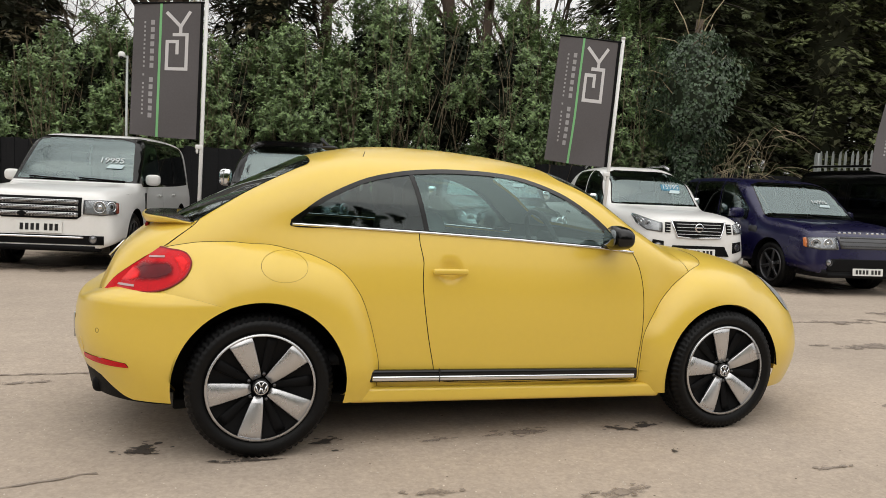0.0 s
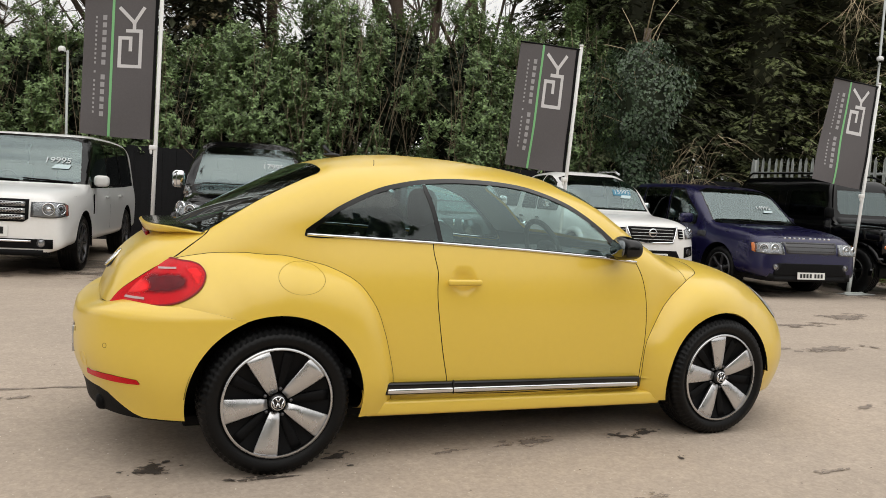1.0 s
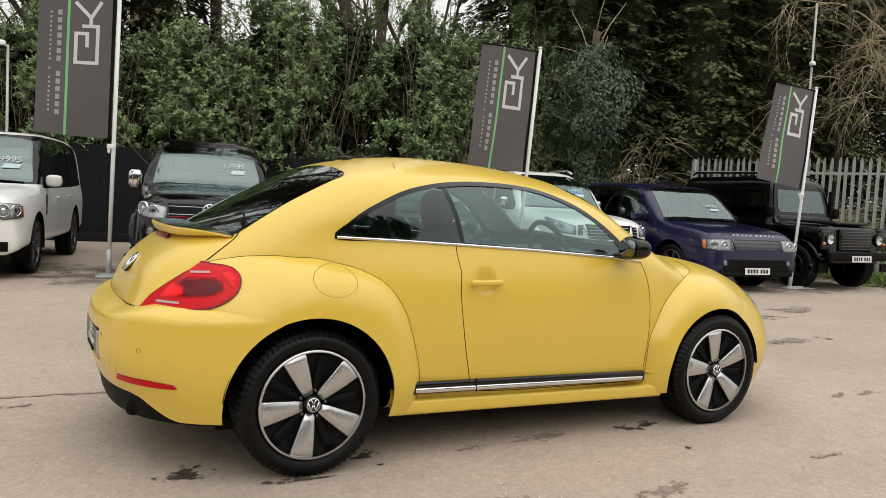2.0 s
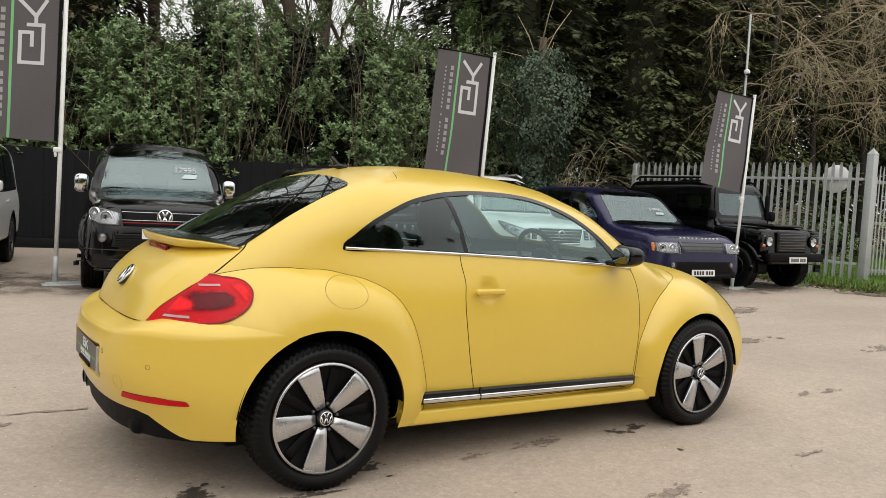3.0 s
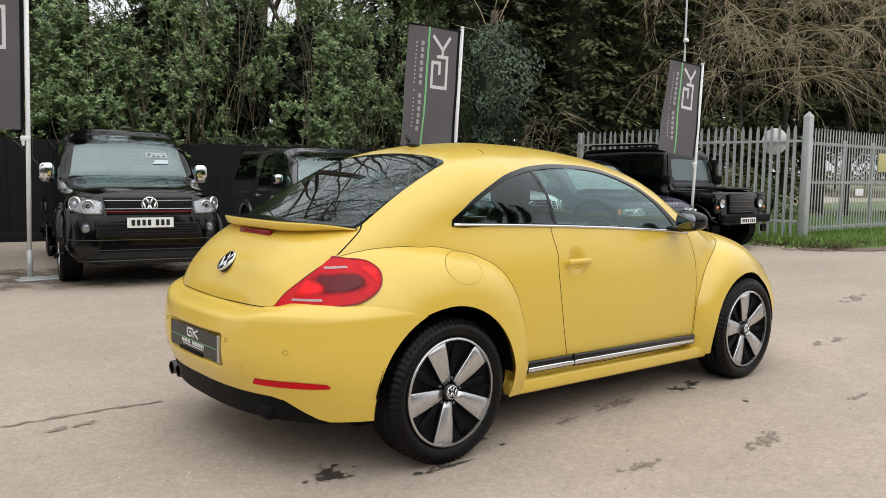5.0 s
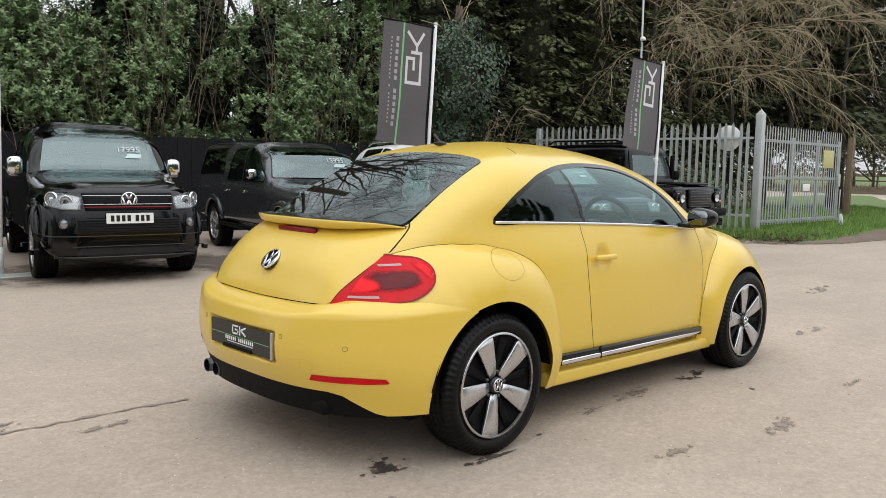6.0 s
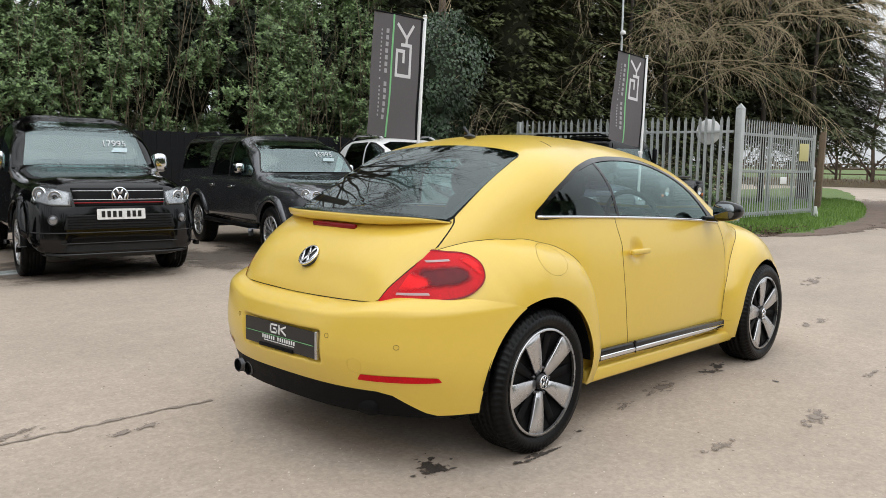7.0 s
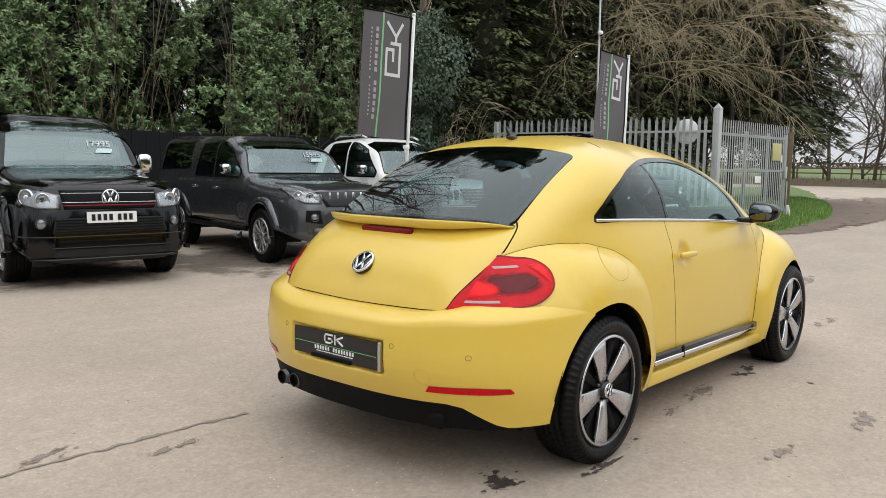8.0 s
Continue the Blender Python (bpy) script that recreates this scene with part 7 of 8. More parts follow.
def white_pickup():
    H, s = 1.82, 1.15
    sh = pickup_shape(5.33, H, 1.13, 1.85, s, 0.06)
    spec = pickup_spec(paint=WHITE_PAINT, hubs=(-1.45, 1.70), R=0.375, arch=0.43, split=0, cabin=(-0.7, s - 0.1), body_label="white painted body", side_glass=cab_glass(-0.75, 0.95, H, s),
                       screen=[(-0.78, 1.17), (-0.66, H - 0.13), (-0.45, H - 0.07), (0.45, H - 0.07), (0.66, H - 0.13), (0.78, 1.17)], joints=[((0.08, 0.5), (0.08, 1.1)), ((1.05, 0.5), (1.0, 1.1))], mirror=(0.66, 1.22), mirror_size=(0.16, 0.16), mirror_mat=CHROME, flare=(0.02, WHITE_PAINT), handles=(-0.6, 0.2), handle_mat=CHROME)
    car = vehicle("pickup", "white pickup truck with silver roof rails facing the yard", facing(5.60, 5.20, -0.149, -0.989)(2.665 * 0.97) @ Matrix.Diagonal((0.97, 0.97, 0.97, 1)), sh, spec)
    part("grille", nose_patch(sh, [(-0.34, 0.73), (-0.42, 0.96), (0.42, 0.96), (0.34, 0.73)], 0.018), PLASTIC, car, "black grille with chrome edge")
    for z in (0.77, 0.82, 0.87, 0.92):
        part("grille_bar", bar_on_nose(sh, -0.36, 0.36, z - 0.007, z + 0.007, 0.026), ALLOY, car)
    part("grille_badge", ring(0.052, 0.068, -0.03, 0.0, 32), CHROME, car, m=pose(on_nose(sh, 0.87, 0) + 0.01, 0, 0.87, 0, 0, 90))
    part("badge_bar", box(on_nose(sh, 0.87, 0) + 0.03, 0, 0.87, 0.012, 0.15, 0.022, 0.003), CHROME, car)
    headlamp(car, sh, [(0.58, 0.79), (0.57, 0.93), (0.80, 0.985), (1.10, 1.045), (1.14, 1.01), (1.04, 0.91), (0.80, 0.81)], "angular clear headlamp", 0.052, ((0.06, 0.0), (-0.08, -0.02)))
    part("bumper_grille", nose_patch(sh, [(-0.5, 0.45), (-0.42, 0.60), (0.42, 0.60), (0.5, 0.45)], 0.014), PLASTIC, car)
    for q in (-1, 1):
        part("nose_vent", nose_patch(sh, [(0.46 * q, 0.79), (0.45 * q, 0.94), (0.53 * q, 0.94), (0.54 * q, 0.79)], 0.016), PLASTIC, car)
        for k in range(3):
            part("vent_bar", bar_on_nose(sh, 0.46 * q, 0.53 * q, 0.81 + 0.045 * k, 0.826 + 0.045 * k, 0.022, n=3), ALLOY, car)
        part("grille_edge", tube([(*wrap(sh, z, q * y, 0.016)[:2], z) for y, z in ((0.43, 0.97), (0.40, 0.86), (0.35, 0.725), (0.0, 0.715))], 0.014, 6), CHROME, car)
        part("fog_housing", nose_patch(sh, [(0.56 * q, 0.50), (0.56 * q, 0.66), (0.72 * q, 0.68), (0.74 * q, 0.54)], 0.014), PLASTIC, car)
        fog_lamp(car, sh, 0.64 * q, 0.59, 0.052)
        part("roof_rail", tube([(-0.75, q * 0.60, 1.80), (-0.6, q * 0.60, 1.86), (0.1, q * 0.60, 1.87), (0.28, q * 0.60, 1.81)], 0.02, 8), ALLOY, car)
    number_plate(car, on_nose(sh, 0.50, 0) + 0.03, 0.50)
    price_card(car, "15995", sh, 0.36, 1.48, 0.10, True)
    return car


def suv_blue():
    sh = Shape([(-2.38, 0.9), (-2.35, 1.25), (-2.12, 1.72), (-1.8, 1.78), (-0.5, 1.79), (0.1, 1.76), (0.35, 1.70), (0.75, 1.40), (1.05, 1.165), (1.2, 1.13), (1.8, 1.07), (2.12, 1.01), (2.28, 0.92), (2.36, 0.75), (2.38, 0.5)],
               [(-2.38, 0.82), (-2.1, 0.92), (0.0, 0.945), (1.5, 0.945), (2.0, 0.94), (2.2, 0.92), (2.32, 0.88), (2.38, 0.80)],
               [(-2.38, 0.6), (-2.1, 1.02), (0.3, 1.02), (1.0, 0.92), (1.5, 0.8), (2.38, 0.4)], [(-2.38, 8), (-2.0, 9), (0.4, 9), (1.0, 8), (2.2, 9), (2.38, 9)],
               [(0.2, -0.02), (0.5, 0.02), (0.85, 0.03), (1.0, 0.01), (1.08, 0.0), (1.9, 0.0)], [(-2.5, 0.4), (-1.9, 0.33), (1.9, 0.33), (2.5, 0.27)], 0.15)
    spec = dict(kind="car", paint=BLUE_PAINT, zc=0.75, hubs=(-1.36, 1.38), R=0.375, arch=0.43, belt=1.08, track=1.62, rim=0.265, tyre=0.26, rim_mat=ALLOY_DARK, spokes=6, split=0, floor=0.4, cabin=(-1.8, 0.95), body_label="dark purple-blue metallic body",
                side_glass=[([(-1.98, 1.12), (-1.85, 1.64), (-1.15, 1.675), (-1.10, 1.10)], GLASS_TINT), ([(-1.02, 1.10), (-1.05, 1.675), (-0.28, 1.68), (-0.25, 1.10)], GLASS_TINT), ([(-0.16, 1.10), (-0.18, 1.68), (0.12, 1.655), (0.66, 1.24), (0.66, 1.10)], GLASS_CLEAR)],
                trim=0.035, screen=[(-0.84, 1.12), (-0.71, 1.67), (-0.5, 1.72), (0.5, 1.72), (0.71, 1.67), (0.84, 1.12)], joints=[((-1.06, 0.45), (-1.06, 1.08)), ((-0.2, 0.45), (-0.2, 1.08)), ((0.78, 0.5), (0.78, 1.08))],
                mirror=(0.58, 1.14), mirror_size=(0.25, 0.18), mirror_mat=BLUE_PAINT, handles=(-0.95, -0.02), light_trim=True)
    car = vehicle("suv", "dark purple-blue off-road car facing the yard", facing(7.62, 4.09, -0.108, -0.994)(2.38 * 0.95) @ Matrix.Diagonal((0.95, 0.95, 0.925, 1)), sh, spec)
    part("grille", nose_patch(sh, [(-0.46, 0.72), (-0.50, 0.90), (0.50, 0.90), (0.46, 0.72)], 0.018), ALLOY_DARK, car, "dark mesh grille")
    for z in (0.75, 0.81, 0.87):
        part("grille_bar", bar_on_nose(sh, -0.46, 0.46, z - 0.022, z + 0.022, 0.016), GLOSS_BLACK, car)
        for k in range(22):
            y = -0.44 + 0.88 * k / 21
            part("grille_slot", box(on_nose(sh, z, y) + 0.016, y, z, 0.006, 0.024, 0.026), ALLOY_DARK, car, smooth=False)
    headlamp(car, sh, [(0.52, 0.70), (0.53, 0.885), (0.80, 0.88), (0.98, 0.865), (1.0, 0.72), (0.80, 0.695)], "clear square headlamp with round lenses", 0.07, ((-0.09, 0.0), (0.08, 0.0)))
    for q in (-1, 1):
        part("side_lamp", nose_patch(sh, [(0.985 * q, 0.72), (0.975 * q, 0.868), (1.025 * q, 0.855), (1.035 * q, 0.735)], 0.032), AMBER, car)
        fog_lamp(car, sh, 0.66 * q, 0.50, 0.052)
        part("side_vent", box(0.92, q * (sh.y(0.92, 0.92) + 0.003), 0.92, 0.22, 0.012, 0.10, 0.004), ALLOY_DARK, car)
        part("wiper", tube([(on_screen(sh, 1.15 + 0.03 * k / 6, 0.35 + q * 0.35 - 0.66 * k / 6) + 0.02, 0.35 + q * 0.35 - 0.66 * k / 6, 1.15 + 0.03 * k / 6) for k in range(7)], 0.010, 5), PLASTIC, car)
    for k in range(10):
        y = -0.40 + 0.8 * k / 9 + (0.02 if k > 4 else -0.02)
        part("bonnet_mark", box(on_nose(sh, 0.945, y) + 0.0, y, 0.95, 0.012, 0.045, 0.034, 0.002), CHROME, car)
    part("bumper_grille", nose_patch(sh, [(-0.70, 0.37), (-0.62, 0.56), (0.62, 0.56), (0.70, 0.37)], 0.014), PLASTIC, car)
    part("lower_bumper", bar_on_nose(sh, -1.3, 1.3, 0.28, 0.40, 0.010), PLASTIC, car)
    part("bumper_lip", bar_on_nose(sh, -0.80, 0.80, 0.27, 0.345, 0.012), PLASTIC, car)
    number_plate(car, on_nose(sh, 0.37, 0) + 0.026, 0.37)
    price_card(car, "14995", sh, 0.36, 1.40, 0.10)
    return car


def off_roader():
    sh = Shape([(-1.95, 0.8), (-1.94, 1.9), (-1.88, 1.98), (-0.4, 2.0), (0.28, 1.97), (0.36, 1.90), (0.50, 1.32), (0.52, 1.24), (0.60, 1.20), (1.4, 1.16), (1.55, 1.13), (1.60, 1.05), (1.62, 0.70), (1.63, 0.5)],
               [(-1.95, 0.83), (0.5, 0.83), (0.62, 0.80), (1.1, 0.72), (1.5, 0.66), (1.63, 0.64)], [(-1.95, 1.1), (0.3, 1.15), (0.55, 0.95), (1.63, 0.9)], [(-1.95, 9), (0.4, 9), (0.6, 8), (1.63, 9)],
               [(0.2, -0.02), (0.5, 0.03), (1.1, 0.035), (1.2, 0.0), (1.9, 0.0)], [(-2.0, 0.5), (1.7, 0.5)], 0.13)
    spec = dict(kind="car", paint=BLACK_PAINT, zc=0.85, hubs=(-1.30, 1.06), R=0.40, arch=0.45, belt=1.25, track=1.50, rim=0.21, tyre=0.265, rim_mat=GLOSS_BLACK, spokes=5, split=0, floor=0.55, cabin=(-1.5, 0.42), body_label="glossy black boxy body",
                side_glass=[([(-1.80, 1.36), (-1.80, 1.72), (-0.85, 1.72), (-0.85, 1.36)], GLASS_TINT), ([(-0.55, 1.28), (-0.55, 1.74), (0.22, 1.74), (0.38, 1.28)], GLASS_TINT)],
                screen=[(-0.70, 1.32), (-0.66, 1.78), (0.66, 1.78), (0.70, 1.32)], joints=[((-0.64, 0.6), (-0.64, 1.8)), ((0.42, 0.6), (0.42, 1.25))], mirror=(0.5, 1.32), mirror_size=(0.16, 0.2), mirror_mat=PLASTIC, flare=(0.07, BLACK_PAINT))
    car = vehicle("off_roader", "boxy black off-road car beside the steel fence", facing(10.05, 4.0, -0.04, -0.999)(1.78 * 0.94) @ Matrix.Diagonal((0.94, 0.94, 0.95, 1)), sh, spec)
    for q in (-1, 1):
        V = box(1.08, q * 0.80, 1.02, 1.05, 0.22, 0.20, 0.04, 3)
        part("front_wing", V, BLACK_PAINT, car)
        part("wing_face", box(1.60, q * 0.755, 0.88, 0.05, 0.23, 0.34, 0.02, 3), BLACK_PAINT, car)
        lamp = part("headlamp", lathe([(0.0, 0.06), (0.06, 0.05), (0.085, 0.03), (0.09, 0.0)], 28), GLASS_LAMP, car, "round headlamp", m=pose(1.62, q * 0.66, 0.91, 0, 0, -90))
        part("lamp_bowl", lathe([(0.0, 0.01), (0.05, 0.012), (0.085, 0.028)], 28), CHROME, lamp)
        part("lamp_ring", ring(0.086, 0.108, 0.0, 0.03, 28), GLOSS_BLACK, lamp)
        for z in (0.99, 0.83):
            part("marker_lamp", lathe([(0.0, 0.04), (0.025, 0.035), (0.034, 0.0)], 16), AMBER if z < 0.9 else GLASS_LAMP, car, m=pose(1.62, q * 0.80, z, 0, 0, -90))
    part("grille", box(1.63, 0, 0.90, 0.04, 0.86, 0.40, 0.015), GLOSS_BLACK, car, "black slatted grille")
    for k in range(7):
        part("grille_slat", box(1.655, 0, 0.74 + 0.05 * k, 0.02, 0.78, 0.018, 0.004), ALLOY_DARK, car)
    part("bumper", box(1.74, 0, 0.62, 0.10, 1.62, 0.15, 0.02), PLASTIC, car, "straight black bumper")
    part("bonnet_lid", box(1.10, 0, 1.19, 0.92, 0.86, 0.05, 0.02, 3), BLACK_PAINT, car)
    part("spare_snorkel", box(0.46, 0.80, 1.4, 0.09, 0.07, 0.75, 0.02), PLASTIC, car)
    for q in (-1, 1):
        part("roof_rail", tube([(-1.8, q * 0.66, 2.0), (-1.7, q * 0.66, 2.06), (0.0, q * 0.66, 2.06), (0.2, q * 0.66, 2.0)], 0.02, 8), PLASTIC, car)
    number_plate(car, 1.80, 0.58, 0.52)
    return car


suv_white()
black_pickup()
grey_pickup()
white_pickup()
suv_blue()
off_roader()


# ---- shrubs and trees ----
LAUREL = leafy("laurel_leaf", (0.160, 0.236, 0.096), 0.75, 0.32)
# near-black copy of the leaf: the shade deep in the shrubs, as colour
LAUREL_SHADE = leafy("laurel_leaf_in_shade", (0.016, 0.024, 0.010), 0.5, 0.8)
IVY = leafy("ivy_leaf", (0.044, 0.074, 0.037), 0.6, 0.36)
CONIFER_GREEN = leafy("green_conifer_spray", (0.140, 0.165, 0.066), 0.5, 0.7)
# darkened spray colours, one of them browner, for the shade inside the crowns
CONIFER_BROWN_SHADE = leafy("brown_spray_in_shade", (0.052, 0.054, 0.025), 0.5, 0.8)
CONIFER_SHADE = leafy("conifer_spray_in_shade", (0.030, 0.034, 0.017), 0.5, 0.8)
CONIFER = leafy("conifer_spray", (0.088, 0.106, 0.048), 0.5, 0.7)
BARK_DARK = material("dark_bark", (0.030, 0.024, 0.018), 0.9, var=0.4, scale=4)
TAWNY = leafy("tawny_spray", (0.165, 0.135, 0.075), 0.5, 0.8)
BARK = material("brown_bark", (0.085, 0.062, 0.045), 0.9, var=0.4, scale=4, bump=0.7, bscale=25)
STEM = material("brown_stem", (0.17, 0.135, 0.085), 0.85, var=0.4, scale=4)
TWIG = material("pale_twig", (0.40, 0.33, 0.21), 0.85, var=0.3, scale=4)
BRAMBLE = leafy("dead_leaf", (0.14, 0.085, 0.040), 0.5, 0.8)


def frames_of(d):
    d = d.normalized()
    a = d.cross(Vector((0, 0, 1)))
    a = a.normalized() if a.length > 1e-4 else Vector((1, 0, 0))
    return a, d.cross(a)


def leaf(V, F, p, d, up, length, width):
    """A folded leaf of two quads."""
    s = d.cross(up)
    s = s.normalized() if s.length > 1e-5 else Vector((1, 0, 0))
    n = s.cross(d).normalized()
    k = len(V)
    V += [p, p + d * (length * 0.45) + s * width * 0.5 + n * width * 0.12, p + d * length - n * width * 0.15, p + d * (length * 0.45) - s * width * 0.5 + n * width * 0.12]
    F += [(k, k + 1, k + 2), (k, k + 2, k + 3)]


def lumpy(c, r, rnd, nu=22, nv=14, rough=0.25):
    o = rnd.uniform(0, 100)
    V, F = [], []
    for j in range(nv + 1):
        b = -math.pi / 2 + math.pi * j / nv
        for i in range(nu):
            a = 2 * math.pi * i / nu
            d = Vector((math.cos(b) * math.cos(a), math.cos(b) * math.sin(a), math.sin(b)))
            k = 1 + rough * noise.noise(d * 2.2 + Vector((o, 0, 0)))
            V.append(Vector(c) + Vector((d.x * r[0], d.y * r[1], d.z * r[2])) * k)
    F = [(j * nu + i, j * nu + (i + 1) % nu, (j + 1) * nu + (i + 1) % nu, (j + 1) * nu + i) for j in range(nv) for i in range(nu)]
    return V, F


def shrub(name, x, y, z0, h, rx, ry, seed, label, boughs=190, size=0.085, mat=None, clumps=9):
    """An evergreen shrub: arching brown boughs, each with rosettes of leaves towards its end, and the shade inside
    painted as near-black leaves and core.
    """
    rnd = random.Random(seed)
    s = empty(name, pose(x, y, 0), label, "shrub", "evergreen shrubs behind the fence")
    c = Vector((0, 0, z0 + (h - z0) / 2))
    R = Vector((rx, ry, (h - z0) / 2))
    V, F, geos = [], [], []
    off = Vector((seed * 3.1, seed * 1.7, 0))
    def out(d):
        return 1 + 0.30 * noise.noise(d * 1.7 + off) + 0.22 * noise.noise(d * 4.2 + off)
    made = 0
    while made < boughs:
        d = Vector((rnd.gauss(0, 1), rnd.gauss(0, 1), rnd.gauss(0, 1))).normalized()
        if d.y > 0.5 or noise.noise(d * 2.1 + off * 1.3) < -0.03:
            continue
        made += 1
        p = c + Vector((d.x * R.x, d.y * R.y, d.z * R.z)) * out(d) * rnd.uniform(0.70, 1.10)
        b = Vector((p.x * 0.55 + rnd.gauss(0, 0.35), p.y * 0.40, max(z0 * 0.5, p.z - rnd.uniform(0.3, 1.1))))
        m = (b + p) / 2 + Vector((d.x * 0.15, d.y * 0.15 - 0.08, -0.18))
        at = lambda t: b * (1 - t) ** 2 + m * 2 * t * (1 - t) + p * t * t
        jig = [Vector((rnd.gauss(0, 0.018), rnd.gauss(0, 0.018), 0)) for _ in range(6)]
        geos.append(tube([at(0.2 + 0.16 * i) + jig[i] for i in range(6)], rnd.uniform(0.004, 0.008), 4, 0.002))
        for k in range(clumps):
            t = 1.0 if k == 0 else rnd.uniform(0.50, 1.0)
            way = (at(min(1, t + 0.05)) - at(t - 0.05)).normalized()
            e = Vector((rnd.gauss(0, 1), rnd.gauss(0, 1), rnd.gauss(0, 1))).normalized()
            q = at(t) + e * (0.0 if k == 0 else rnd.uniform(0.05, 0.26))
            u = (way * 0.7 + e * 0.45 + Vector((d.x * 0.35, d.y * 0.35 - 0.12, 0.28))).normalized()
            i, j = frames_of(u)
            for n in range(rnd.randint(8, 13)):
                ang = n * 2.4 + rnd.uniform(-0.3, 0.3)
                ld = (u * rnd.uniform(0.1, 0.95) + (i * math.cos(ang) + j * math.sin(ang)) * 0.9).normalized()
                leaf(V, F, q - u * rnd.uniform(0, 0.15), ld, u, size * rnd.uniform(0.7, 1.25), size * rnd.uniform(0.42, 0.56))
    tagged(part("foliage", (V, F), mat or LAUREL, s, "glossy dark green leaves", smooth=False), kind="stuff")
    # the hollow's shade, put into the colour of inner leaves and a core
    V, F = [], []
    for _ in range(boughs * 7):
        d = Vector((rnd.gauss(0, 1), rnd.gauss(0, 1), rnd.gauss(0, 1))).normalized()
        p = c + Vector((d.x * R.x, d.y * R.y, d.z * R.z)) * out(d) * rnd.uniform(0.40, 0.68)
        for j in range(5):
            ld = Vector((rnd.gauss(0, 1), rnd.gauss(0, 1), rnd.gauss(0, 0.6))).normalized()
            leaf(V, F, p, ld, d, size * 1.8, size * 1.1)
    tagged(part("inner_foliage", (V, F), LAUREL_SHADE, s, smooth=False), kind="stuff")
    part("dark_core", lumpy(c, R * 0.5, rnd), LAUREL_SHADE, s)
    for _ in range(boughs // 16):
        b = Vector((rnd.uniform(-0.7, 0.7) * rx, rnd.uniform(-0.7, 0.0) * ry, z0 * 0.6))
        e = Vector((b.x + rnd.gauss(0, 0.6), -ry * rnd.uniform(0.7, 1.12), z0 + (h - z0) * rnd.uniform(0.3, 1.0)))
        m = (b + e) / 2 + Vector((rnd.uniform(-0.2, 0.2), -0.45, rnd.uniform(-0.3, 0.2)))
        pts = [b * (1 - t) ** 2 + m * 2 * t * (1 - t) + e * t * t + Vector((rnd.uniform(-0.03, 0.03), rnd.uniform(-0.03, 0.03), 0)) for t in np.linspace(0, 1, 8)]
        geos.append(tube(pts, rnd.uniform(0.007, 0.015), 4, 0.003))
        for k in (4, 5, 6):
            f = Vector((rnd.gauss(0, 0.25), rnd.gauss(-0.1, 0.15), rnd.uniform(0.2, 0.6)))
            geos.append(tube([pts[k], pts[k] + f * 0.5, pts[k] + f + Vector((0, 0, 0.08))], 0.005, 3, 0.002))
    tagged(part("stem_tangle", join(*geos), STEM, s, "thin brown upright stems"), kind="stuff")
    return s


SHRUBS = ((-11.5, 4.1), (-9.4, 4.0), (-7.3, 3.9), (-5.3, 4.0), (-3.6, 4.3), (-2.0, 4.3), (-0.4, 4.5), (1.1, 4.9), (2.6, 5.4), (4.1, 5.6), (5.5, 5.6), (6.9, 5.2), (8.4, 5.4))
for i, (x, h) in enumerate(SHRUBS):
    shrub("laurel_shrub", x, fence_y(x) + 1.25 + 0.3 * math.sin(i * 2.3), 1.0, h + 0.35 * math.sin(i * 1.7), 1.30 + 0.2 * math.sin(i * 3.1), 1.28, 11 + i, "dense dark green laurel shrub rising behind the fence", boughs=280, size=0.090, clumps=12)


def bare_tree(name, x, y, h, r, seed, label, spread=0.6, depth=5, droop=0.0, mat=None, group="bare trees", first=0.35, lean=(0, 0), thin=(0.36, 0.50), clear=-99.0):
    """A leafless tree of tapered limbs that fork and thin out."""
    rnd = random.Random(seed)
    tree = empty(name, pose(x, y, 0), label, "tree", group)
    trunk, limbs = [], []
    def grow(p, d, length, rad, level):
        n = 4 if level < 2 else 3
        pts, q, dd = [p], p, d
        for i in range(n):
            dd = (dd + Vector((rnd.gauss(0, 0.10), rnd.gauss(0, 0.10), rnd.gauss(0, 0.06) - droop * level * 0.06))).normalized()
            q = q + dd * (length / n)
            pts.append(q)
        if level and min(v.y for v in pts) + y < clear:
            return
        (trunk if level == 0 else limbs).append(tube(pts, rad, 8 if level == 0 else 5 if level < 3 else 3, rad * 0.62))
        if level >= depth:
            return
        kids = rnd.randint(3, 4) if level else rnd.randint(5, 7)
        for k in range(kids):
            t = rnd.uniform(first if level == 0 else 0.3, 1.0)
            i = min(n - 1, int(t * n))
            s = pts[i] + (pts[i + 1] - pts[i]) * (t * n - i)
            a, b = frames_of(dd)
            ang = rnd.uniform(0, 6.28)
            side = a * math.cos(ang) + b * math.sin(ang)
            nd = (dd * rnd.uniform(0.5, 1.0) + side * rnd.uniform(spread * 0.6, spread * 1.3) + Vector((0, 0, 0.18 - droop * 0.1))).normalized()
            grow(s, nd, length * rnd.uniform(0.50, 0.72), rad * rnd.uniform(*thin), level + 1)
        grow(q, dd, length * 0.6, rad * 0.6, level + 1)
    grow(Vector((0, 0, -0.1)), Vector((lean[0], lean[1], 1)).normalized(), h * 0.45, r, 0)
    part("trunk", join(*trunk), mat or BARK, tree)
    tagged(part("crown", join(*limbs), mat or BARK, tree, "bare forking branches"), kind="stuff")
    return tree


